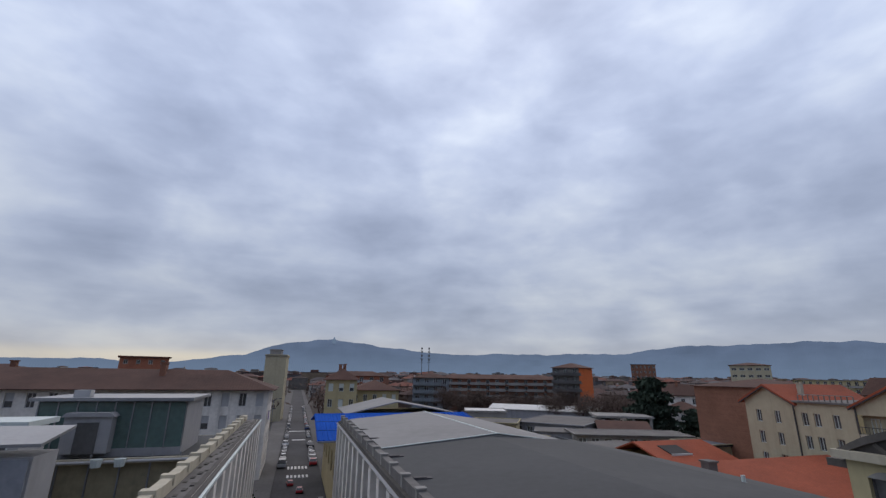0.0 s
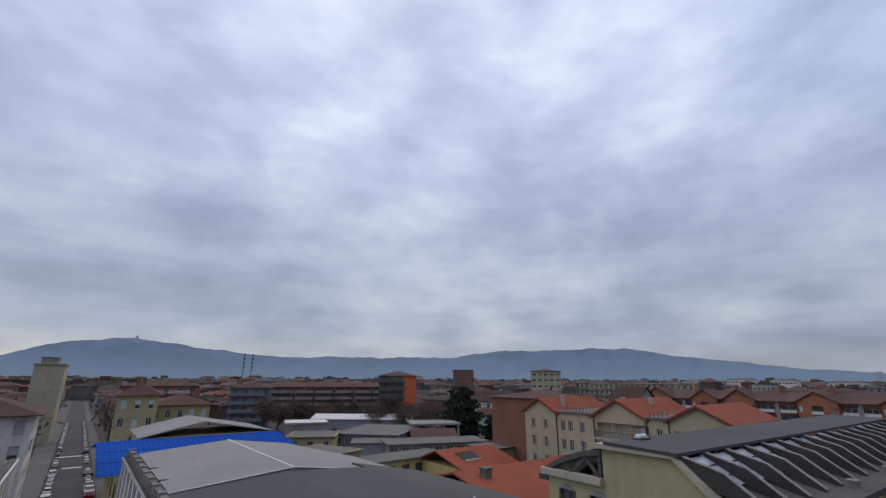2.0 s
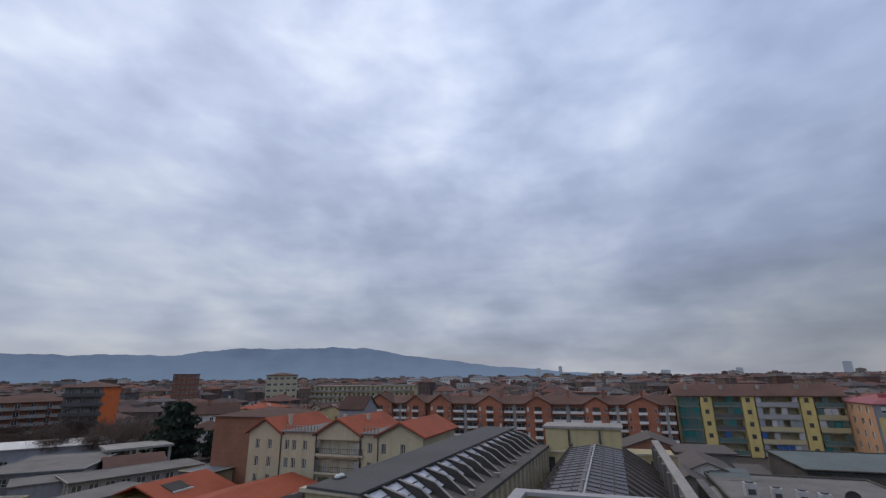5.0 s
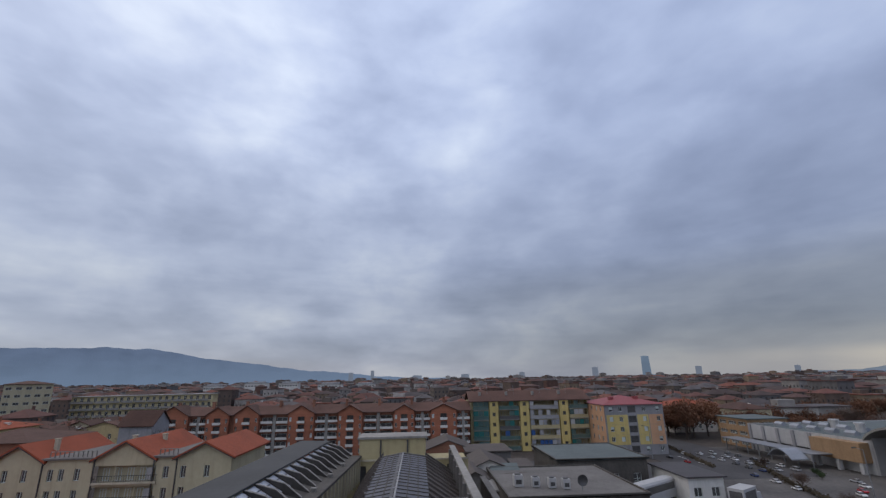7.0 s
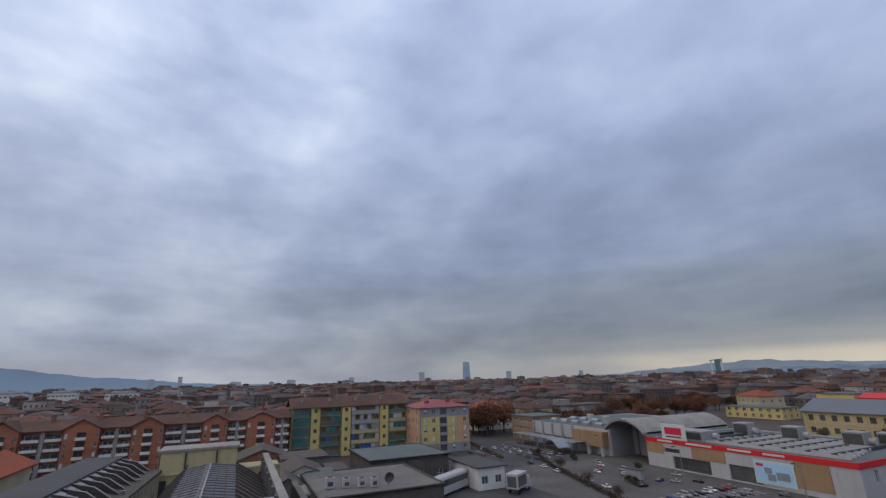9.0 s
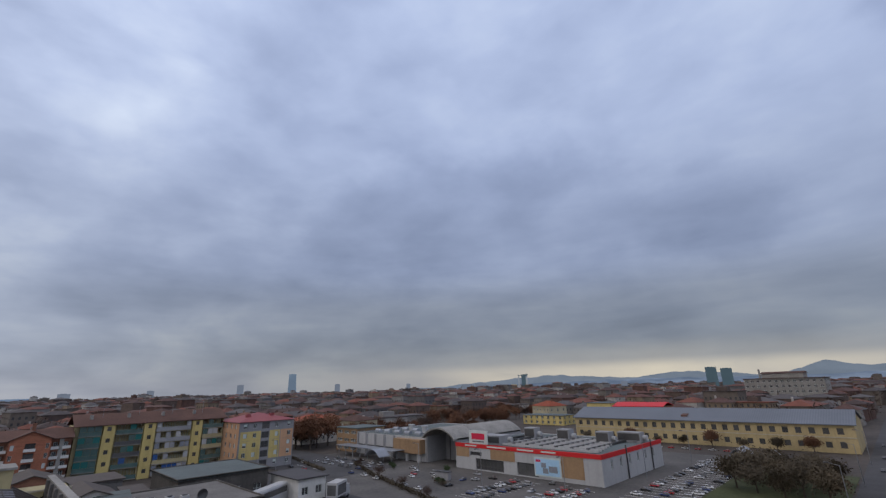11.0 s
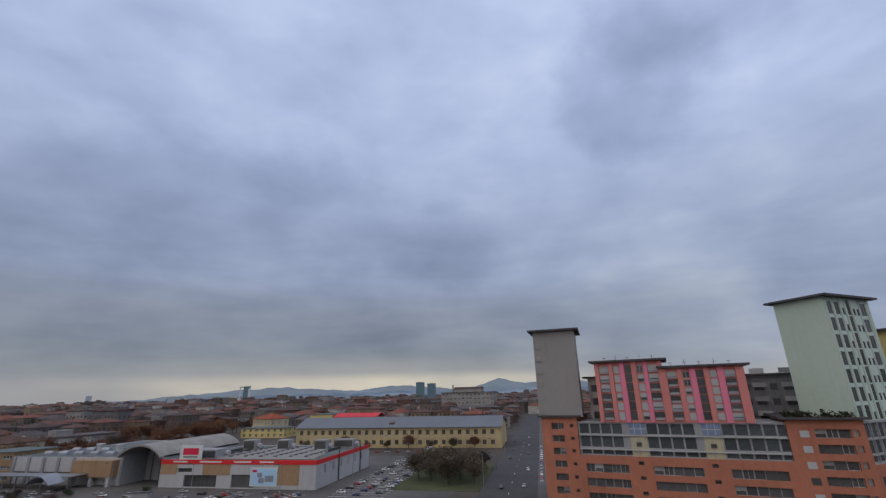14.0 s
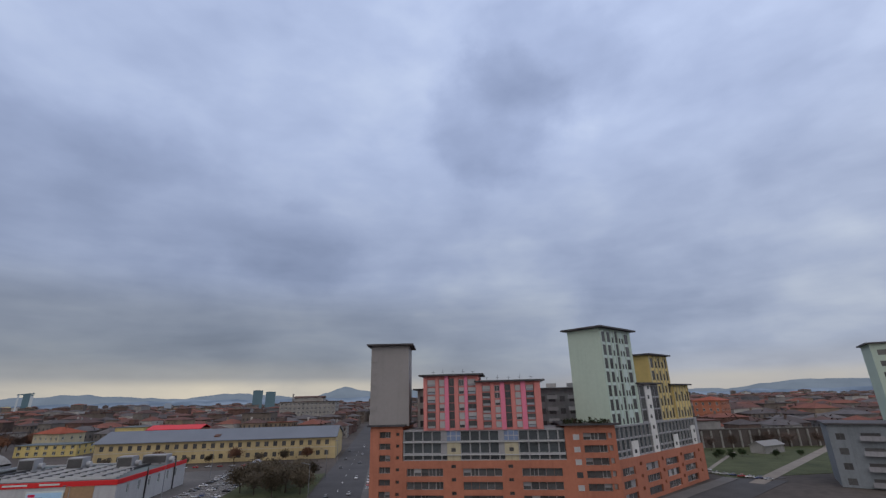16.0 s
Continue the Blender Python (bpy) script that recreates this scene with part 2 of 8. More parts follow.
    if random:
        oi = t.nodes.new("ShaderNodeObjectInfo")
        hs = t.nodes.new("ShaderNodeHueSaturation")
        hs.inputs["Hue"].default_value = 0.5
        v = calc("ADD", calc("MULTIPLY", calc("SUBTRACT", oi.outputs["Random"], 0.5), 2 * random), 1.0)
        t.links.new(v, hs.inputs["Value"])
        t.links.new(colour, hs.inputs["Color"])
        colour = hs.outputs[0]
    t.links.new(colour, b.inputs["Base Color"])
    if bump:
        bp = t.nodes.new("ShaderNodeBump")
        bp.inputs["Strength"].default_value = bump
        bp.inputs["Distance"].default_value = 0.05
        t.links.new(height, bp.inputs["Height"])
        t.links.new(bp.outputs[0], b.inputs["Normal"])
    return m


def island_material(name, cols, rough=0.9, vary=0.3):
    """For joined pieces: each loose piece takes one of the colours, a little lighter or darker."""
    m = material(name, cols[0], rough, vary, 1.0, 0.1)
    t = m.node_tree
    g = t.nodes.new("ShaderNodeNewGeometry")
    r = t.nodes.new("ShaderNodeValToRGB")
    r.color_ramp.interpolation = "CONSTANT"
    el = r.color_ramp.elements
    while len(el) < len(cols):
        el.new(0.5)
    for i, (e, c) in enumerate(zip(el, cols)):
        e.position, e.color = i / len(cols), (*c, 1)
    t.links.new(g.outputs["Random Per Island"], r.inputs[0])
    n = t.nodes.new("ShaderNodeTexNoise")
    n.inputs["Scale"].default_value = 0.3
    n.inputs["Detail"].default_value = 8
    tc = t.nodes.new("ShaderNodeTexCoord")
    t.links.new(tc.outputs["Object"], n.inputs["Vector"])
    mx = t.nodes.new("ShaderNodeMix")
    mx.data_type, mx.blend_type = "RGBA", "OVERLAY"
    mx.inputs["Factor"].default_value = 0.5
    t.links.new(r.outputs[0], mx.inputs["A"])
    t.links.new(n.outputs["Fac"], mx.inputs["B"])
    t.links.new(mx.outputs["Result"], t.nodes["Principled BSDF"].inputs["Base Color"])
    return m


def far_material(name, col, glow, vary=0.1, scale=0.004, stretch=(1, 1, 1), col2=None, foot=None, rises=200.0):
    """Plain backdrop of the distance: mostly airlight, haze painted in as its own emission."""
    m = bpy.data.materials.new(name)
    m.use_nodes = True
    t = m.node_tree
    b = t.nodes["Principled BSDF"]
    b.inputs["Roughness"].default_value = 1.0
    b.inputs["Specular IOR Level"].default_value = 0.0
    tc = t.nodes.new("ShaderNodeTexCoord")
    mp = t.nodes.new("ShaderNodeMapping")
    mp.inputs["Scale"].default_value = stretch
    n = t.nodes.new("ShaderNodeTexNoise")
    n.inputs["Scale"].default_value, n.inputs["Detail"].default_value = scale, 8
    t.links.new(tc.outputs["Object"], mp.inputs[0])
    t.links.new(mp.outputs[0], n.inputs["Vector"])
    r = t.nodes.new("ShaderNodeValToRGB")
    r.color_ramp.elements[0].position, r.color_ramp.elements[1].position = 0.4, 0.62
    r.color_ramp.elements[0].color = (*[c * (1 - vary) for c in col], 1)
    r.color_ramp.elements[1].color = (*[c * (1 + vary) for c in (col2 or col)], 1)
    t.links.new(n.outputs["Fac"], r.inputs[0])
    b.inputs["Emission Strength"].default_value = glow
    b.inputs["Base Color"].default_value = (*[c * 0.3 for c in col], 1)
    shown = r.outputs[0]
    # foot: thicker haze painted into the lower slopes
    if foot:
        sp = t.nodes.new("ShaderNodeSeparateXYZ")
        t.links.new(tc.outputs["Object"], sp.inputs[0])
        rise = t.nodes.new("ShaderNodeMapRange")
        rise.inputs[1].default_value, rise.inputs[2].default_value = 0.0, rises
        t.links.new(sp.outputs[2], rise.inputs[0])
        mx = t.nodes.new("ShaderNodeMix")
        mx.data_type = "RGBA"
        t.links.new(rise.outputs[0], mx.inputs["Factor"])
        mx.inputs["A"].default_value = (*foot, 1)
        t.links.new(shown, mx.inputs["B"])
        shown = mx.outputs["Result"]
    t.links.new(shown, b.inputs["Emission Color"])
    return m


M = dict(
    asphalt=material("asphalt", (0.058, 0.056, 0.057), 0.9, 0.3, 0.6, 0.1),
    asphalt_worn=material("worn_asphalt", (0.075, 0.072, 0.07), 0.9, 0.3, 0.35, 0.1, col2=(0.095, 0.088, 0.082)),
    ground=material("town_ground", (0.048, 0.041, 0.037), 0.95, 0.35, 0.15, 0.1, col2=(0.07, 0.058, 0.05)),
    pavement=material("pavement_slabs", (0.11, 0.105, 0.10), 0.9, 0.2, 0.6, 0.1),
    paint_white=material("road_paint", (0.6, 0.6, 0.58), 0.8, 0.2, 2, 0.05),
    grass=material("grass", (0.044, 0.058, 0.020), 0.95, 0.4, 0.6, 0.4, col2=(0.056, 0.062, 0.026)),
    gravel=material("gravel", (0.20, 0.175, 0.15), 0.95, 0.2, 1, 0.2),
    grey_roof=material("grey_membrane_roof", (0.062, 0.064, 0.066), 0.8, 0.14, 0.8, 0.08, spec=0.2),
    pale_roof=material("pale_sheet_roof", (0.21, 0.206, 0.20), 0.75, 0.12, 0.5, 0.08),
    blue_roof=material("blue_sheet_roof", (0.008, 0.075, 0.38), 0.85, 0.15, 0.7, 0.3, kind="tile", spec=0.05),
    brown_tile=material("brown_clay_tile", (0.088, 0.047, 0.036), 0.9, 0.35, 0.8, 0.5, kind="tile", random=0.25),
    red_tile=material("red_clay_tile", (0.25, 0.060, 0.028), 0.85, 0.25, 0.9, 0.5, kind="tile", random=0.1),
    pink_sheet=material("red_sheet_roof", (0.24, 0.06, 0.065), 0.6, 0.15, 0.8, 0.2, kind="sheet"),
    cream=material("cream_plaster", (0.40, 0.345, 0.20), 0.9, 0.10, 0.6, 0.06, streak=0.35, random=0.05),
    cream_pale=material("pale_cream_plaster", (0.40, 0.36, 0.25), 0.9, 0.10, 0.6, 0.06, streak=0.35),
    cream_trim=material("cream_cornice", (0.42, 0.38, 0.29), 0.85, 0.15, 0.8, 0.06, streak=0.4),
    old_white=material("stained_grey_plaster", (0.64, 0.605, 0.55), 0.92, 0.2, 0.6, 0.1, streak=0.6),
    yellow=material("yellow_plaster", (0.42, 0.335, 0.18), 0.9, 0.15, 0.6, 0.06, streak=0.4, random=0.08),
    yellow_bright=material("bright_yellow_plaster", (0.50, 0.40, 0.16), 0.9, 0.12, 0.6, 0.06, streak=0.35),
    ochre=material("ochre_plaster", (0.30, 0.195, 0.11), 0.9, 0.15, 0.6, 0.06, streak=0.4, random=0.1),
    peach=material("peach_plaster", (0.50, 0.30, 0.18), 0.9, 0.12, 0.6, 0.06, streak=0.3),
    brick=material("red_brick", (0.33, 0.132, 0.08), 0.9, 0.2, 1, 0.2, kind="brick", random=0.08),
    brick_dull=material("dull_red_brick", (0.22, 0.108, 0.072), 0.9, 0.2, 1, 0.2, kind="brick", random=0.12),
    rust=material("rust_red_render", (0.36, 0.138, 0.085), 0.85, 0.14, 0.5, 0.06, streak=0.3),
    orange=material("orange_render", (0.52, 0.12, 0.03), 0.85, 0.1, 0.5, 0.05, streak=0.3),
    pink=material("salmon_pink_render", (0.52, 0.19, 0.17), 0.85, 0.08, 0.5, 0.05, streak=0.15),
    magenta=material("magenta_render", (0.62, 0.18, 0.26), 0.85, 0.08, 0.5, 0.05),
    mint=material("mint_green_cladding", (0.40, 0.48, 0.40), 0.8, 0.06, 0.4, 0.05, streak=0.12),
    mint_pale=material("pale_mint_cladding", (0.44, 0.52, 0.48), 0.8, 0.06, 0.4, 0.05),
    tower_grey=material("grey_tower_cladding", (0.255, 0.24, 0.232), 0.8, 0.06, 0.4, 0.05, streak=0.12),
    tower_yellow=material("yellow_tower_cladding", (0.55, 0.42, 0.16), 0.8, 0.08, 0.4, 0.05, streak=0.15),
    white=material("white_paint", (0.58, 0.57, 0.54), 0.8, 0.1, 0.6, 0.05, streak=0.35),
    concrete=material("weathered_concrete", (0.25, 0.24, 0.222), 0.92, 0.22, 0.9, 0.15, streak=0.5),
    concrete_dark=material("dark_concrete", (0.135, 0.128, 0.12), 0.92, 0.25, 0.9, 0.15, streak=0.4),
    grey_wall=material("grey_render", (0.24, 0.24, 0.25), 0.9, 0.15, 0.6, 0.08, streak=0.45, random=0.12),
    blue_wall=material("grey_blue_plaster", (0.17, 0.19, 0.205), 0.9, 0.15, 0.6, 0.08, streak=0.4),
    glass=material("window_glass", (0.085, 0.085, 0.085), 0.12, 0.3, 1, 0.0, spec=0.6, random=0.3),
    glass_green=material("green_glazing", (0.075, 0.125, 0.115), 0.18, 0.3, 0.7, 0.02, spec=0.6),
    glass_blue=material("blue_glazing", (0.07, 0.08, 0.085), 0.15, 0.25, 0.7, 0.02, spec=0.6, random=0.2),
    glass_pale=material("pale_glazing", (0.22, 0.235, 0.26), 0.35, 0.2, 0.8, 0.03, spec=0.4),
    # reflected sky is put into this glass's base colour
    glass_sky=material("pale_roof_glass", (0.40, 0.425, 0.47), 0.3, 0.15, 0.8, 0.03, spec=0.5),
    glass_wired=material("wired_roof_glass", (0.075, 0.08, 0.098), 0.5, 0.3, 0.5, 0.06, spec=0.3),
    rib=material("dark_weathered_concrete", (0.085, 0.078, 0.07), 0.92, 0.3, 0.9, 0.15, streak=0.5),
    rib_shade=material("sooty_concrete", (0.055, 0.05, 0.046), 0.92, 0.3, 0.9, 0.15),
    void=material("dark_inside", (0.045, 0.042, 0.04), 0.9, 0.2, 1, 0.0),
    frame_white=material("white_frame", (0.50, 0.55, 0.53), 0.6, 0.1, 2, 0.03),
    frame_dark=material("dark_frame", (0.075, 0.073, 0.072), 0.6, 0.2, 2, 0.03),
    metal=material("zinc_metal", (0.24, 0.25, 0.265), 0.45, 0.15, 1.5, 0.05, metal=0.6),
    metal_dark=material("dark_metal", (0.085, 0.083, 0.083), 0.5, 0.2, 1.5, 0.05, metal=0.5),
    roof_dark=material("dark_roof_edge", (0.06, 0.056, 0.058), 0.7, 0.2, 1, 0.05),
    roof_felt=material("green_grey_felt", (0.095, 0.115, 0.115), 0.85, 0.2, 0.5, 0.1),
    roof_slate=material("blue_grey_sheet", (0.135, 0.150, 0.175), 0.7, 0.12, 0.4, 0.12, kind="sheet"),
    sheet_dark=material("dark_corrugated_sheet", (0.085, 0.072, 0.065), 0.8, 0.25, 0.8, 0.3, kind="sheet"),
    red_band=material("red_cladding", (0.52, 0.02, 0.022), 0.5, 0.06, 0.5, 0.03),
    panel_white=material("white_panel", (0.38, 0.38, 0.38), 0.6, 0.1, 0.4, 0.03, streak=0.25),
    panel_grey=material("grey_panel", (0.27, 0.27, 0.275), 0.7, 0.12, 0.4, 0.04, streak=0.25),
    poster_blue=material("pale_blue_print", (0.34, 0.53, 0.70), 0.5, 0.1, 1, 0.0),
    sign_red=material("sign_red", (0.55, 0.02, 0.06), 0.5, 0.05, 1, 0.0),
    awning_green=material("green_blind", (0.02, 0.13, 0.12), 0.8, 0.15, 1, 0.05),
    awning_blue=material("blue_blind", (0.03, 0.08, 0.22), 0.8, 0.15, 1, 0.05),
    insert_blue=material("blue_glazed_tile", (0.15, 0.20, 0.31), 0.6, 0.1, 1, 0.02),
    olive_screen=material("olive_mesh_screen", (0.23, 0.20, 0.13), 0.8, 0.3, 0.6, 0.15, streak=0.4),
    purple=material("purple_cloth", (0.10, 0.04, 0.30), 0.8, 0.15, 1, 0.05),
    bark=material("bark", (0.07, 0.055, 0.045), 0.95, 0.3, 3, 0.4),
    twig=material("bare_twigs", (0.095, 0.066, 0.052), 0.95, 0.35, 1, 0.1, random=0.2),
    leaf_dark=material("dark_conifer", (0.032, 0.05, 0.034), 0.9, 0.4, 1, 0.2),
    leaf_rust=material("rust_autumn_leaves", (0.13, 0.062, 0.035), 0.9, 0.35, 1, 0.2, random=0.2),
    leaf_olive=material("olive_leaves", (0.075, 0.06, 0.04), 0.9, 0.35, 1, 0.2, random=0.25),
    leaf_green=material("green_shrub", (0.04, 0.06, 0.025), 0.9, 0.35, 1, 0.2, random=0.2),
    rubber=material("tyre_rubber", (0.015, 0.015, 0.015), 0.9, 0.2, 3, 0.0),
)
CAR_PAINT = {n: material("car_paint_" + n, c, 0.3, 0.05, 1, 0.0, spec=0.5) for n, c in dict(white=(0.62, 0.62, 0.62), silver=(0.33, 0.34, 0.35), grey=(0.11, 0.115, 0.12), black=(0.018, 0.018, 0.02), red=(0.33, 0.015, 0.02), blue=(0.03, 0.05, 0.14)).items()}

# ---- helpers ----
class Shell:
    """Collects boxes and faces for one mesh."""

    def __init__(self):
        self.v, self.f, self.m = [], [], []

    def face(self, pts, mat=0):
        n = len(self.v)
        self.v += [tuple(p) for p in pts]
        self.f.append(tuple(range(n, n + len(pts))))
        self.m.append(mat)
        return self

    def box(self, x0, x1, y0, y1, z0, z1, mat=0):
        p = [(x, y, z) for z in (z0, z1) for y in (y0, y1) for x in (x0, x1)]
        for q in ((0, 2, 3, 1), (4, 5, 7, 6), (0, 1, 5, 4), (2, 6, 7, 3), (0, 4, 6, 2), (1, 3, 7, 5)):
            n = len(self.v)
            self.v += [p[i] for i in q]
            self.f.append((n, n + 1, n + 2, n + 3))
            self.m.append(mat)
        return self

    def prism(self, ring, axis, a, b, mat=0):
        """A ring of (u, w) drawn along an axis: x takes (y, z), y takes (x, z), z takes (x, y)."""
        put = {"x": lambda s, u, w: (s, u, w), "y": lambda s, u, w: (u, s, w), "z": lambda s, u, w: (u, w, s)}[axis]
        k = len(ring)
        self.face([put(a, *r) for r in ring], mat)
        self.face([put(b, *r) for r in reversed(ring)], mat)
        for i in range(k):
            r, s = ring[i], ring[(i + 1) % k]
            self.face([put(a, *s), put(a, *r), put(b, *r), put(b, *s)], mat)
        return self

    def tube(self, p, q, r0, r1, sides=6, mat=0):
        p, q = Vector(p), Vector(q)
        d = (q - p).normalized()
        a = d.orthogonal().normalized()
        b = d.cross(a)
        ring = [(math.cos(2 * math.pi * i / sides), math.sin(2 * math.pi * i / sides)) for i in range(sides)]
        lo = [p + (a * c + b * s) * r0 for c, s in ring]
        hi = [q + (a * c + b * s) * r1 for c, s in ring]
        for i in range(sides):
            j = (i + 1) % sides
            self.face([lo[i], lo[j], hi[j], hi[i]], mat)
        self.face(list(reversed(lo)), mat)
        self.face(hi, mat)
        return self

    def mesh(self, name, mats):
        me = bpy.data.meshes.new(name)
        me.from_pydata(self.v, [], self.f)
        for m in mats if isinstance(mats, (list, tuple)) else [mats]:
            me.materials.append(m)
        me.polygons.foreach_set("material_index", self.m)
        me.update()
        bm = bmesh.new()
        bm.from_mesh(me)
        bmesh.ops.remove_doubles(bm, verts=bm.verts, dist=0.0005)
        bmesh.ops.recalc_face_normals(bm, faces=bm.faces)
        bm.to_mesh(me)
        bm.free()
        return me


def thing(name, label, category, x=0, y=0, z=0, rz=0, group="", kind=""):
    """The Empty at the base of a thing."""
    ob = new(name)
    ob.matrix_world = pose(x, y, z, 0, 0, rz)
    ob.empty_display_size = 0.5
    return tagged(ob, label, category, group, kind)


def part(name, shell, mats, parent, label="", m=None):
    data = shell.mesh(name, mats) if isinstance(shell, Shell) else shell
    ob = new(name, data)
    ob.parent = parent
    if m is not None:
        ob.matrix_basis = m
    return tagged(ob, label)


MESHES = {}


def window_mesh(w, h, style, frame_mat, pane_mat):
    """One window: frame, mullion, pane and, for some, sill or shutter. Its origin is at the lower left corner, outside is -y."""
    key = (round(w, 2), round(h, 2), style, frame_mat, pane_mat)
    if key not in MESHES:
        s = Shell()
        f = min(0.07, w * 0.08)
        s.face([(f, 0.05, f), (w - f, 0.05, f), (w - f, 0.05, h - f), (f, 0.05, h - f)], 1)
        s.box(0, f, 0, 0.06, 0, h).box(w - f, w, 0, 0.06, 0, h).box(f, w - f, 0, 0.06, 0, f).box(f, w - f, 0, 0.06, h - f, h)
        if style in ("double", "sill"):
            s.box(w / 2 - f / 2, w / 2 + f / 2, 0.0, 0.05, f, h - f)
        if style == "grid":
            n = max(2, round(w / 1.1))
            for i in range(1, n):
                s.box(w * i / n - f / 2, w * i / n + f / 2, 0, 0.05, f, h - f)
            s.box(f, w - f, 0, 0.05, h * 0.32, h * 0.32 + f)
        if style == "sill":
            s.box(-0.08, w + 0.08, -0.28, 0.0, -0.09, 0.0, 0)
        if style == "blind":
            s.box(f, w - f, 0.005, 0.045, h * 0.45, h - f, 0)
        if style == "shut":
            s.box(f, w - f, 0.005, 0.045, f, h - f, 0)
        MESHES[key] = s.mesh("window", [M[frame_mat], M[pane_mat]])
    return MESHES[key]


def facade(shell, p, r, width, z0, z1, holes, depth=0.22, mat=0):
    """A wall face from p along r with real recesses. holes: (x, z, w, h)."""
    n = Vector((-r[1], r[0], 0))
    p, r = Vector((p[0], p[1], 0)), Vector((r[0], r[1], 0))

    def at(x, z, d=0.0):
        return p + r * x + n * d + Vector((0, 0, z))

    xs = sorted({0.0, width, *(round(v, 3) for h in holes for v in (h[0], h[0] + h[2]))})
    zs = sorted({z0, z1, *(round(v, 3) for h in holes for v in (h[1], h[1] + h[3]))})
    for a, b in zip(xs, xs[1:]):
        run = None
        for c, d in zip(zs, zs[1:]):
            mx, mz = (a + b) / 2, (c + d) / 2
            if any(h[0] < mx < h[0] + h[2] and h[1] < mz < h[1] + h[3] for h in holes):
                if run is not None:
                    shell.face([at(a, run), at(b, run), at(b, c), at(a, c)], mat)
                run = None
            elif run is None:
                run = c
        if run is not None:
            shell.face([at(a, run), at(b, run), at(b, z1), at(a, z1)], mat)
    for x, z, w, h in holes:
        for (x0, q0), (x1, q1) in (((x, z), (x + w, z)), ((x + w, z), (x + w, z + h)), ((x + w, z + h), (x, z + h)), ((x, z + h), (x, z))):
            shell.face([at(x0, q0), at(x1, q1), at(x1, q1, depth), at(x0, q0, depth)], mat)


def place_window(parent, p, r, x, z, w, h, style="double", frame_mat="frame_white", pane_mat="glass", depth=0.16, name="window", label=""):
    n = Vector((-r[1], r[0], 0))
    o = Vector((p[0], p[1], 0)) + Vector((r[0], r[1], 0)) * x + n * depth + Vector((0, 0, z))
    return part(name, window_mesh(w, h, style, frame_mat, pane_mat), None, parent, label, pose(*o, 0, 0, math.degrees(math.atan2(r[1], r[0]))))


def grid_holes(width, z0, storey, floors, cols, w, h, sill=0.9, margin=None):
    margin = width / cols / 2 - w / 2 if margin is None else margin
    step = (width - 2 * margin - w) / (cols - 1) if cols > 1 else 0
    return [(margin + i * step, z0 + k * storey + sill, w, h) for k in range(floors) for i in range(cols)]


def roof_shell(kind, w, d, h, rise, over, thick=0.18):
    """A gable (ridge along x), hip or flat roof over a w x d plan centred on the origin, its eaves at height h."""
    s = Shell()
    x, y = w / 2 + over, d / 2 + over
    if kind == "gable":
        s.prism([(-y, h - over * rise / (d / 2)), (0, h + rise), (y, h - over * rise / (d / 2)), (y, h - over * rise / (d / 2) + thick), (0, h + rise + thick), (-y, h - over * rise / (d / 2) + thick)], "x", -x, x)
    elif kind == "hip":
        if x >= y:
            a, b = (-(x - y), 0, h + rise), (x - y, 0, h + rise)
        else:
            a, b = (0, -(y - x), h + rise), (0, y - x, h + rise)
        c = [(-x, -y, h), (x, -y, h), (x, y, h), (-x, y, h)]
        if x >= y:
            sides = [[c[0], c[1], b, a], [c[1], c[2], b], [c[2], c[3], a, b], [c[3], c[0], a]]
        else:
            sides = [[c[0], c[1], a], [c[1], c[2], b, a], [c[2], c[3], b], [c[3], c[0], a, b]]
        for q in sides:
            s.face([(p[0], p[1], p[2] + 0.12) for p in q])
        for i in range(4):
            p, q = c[i], c[(i + 1) % 4]
            s.face([p, q, (q[0], q[1], q[2] + 0.12), (p[0], p[1], p[2] + 0.12)])
        s.face(list(reversed(c)))
    else:
        s.box(-x, x, -y, y, h - 0.05, h + thick)
    return s


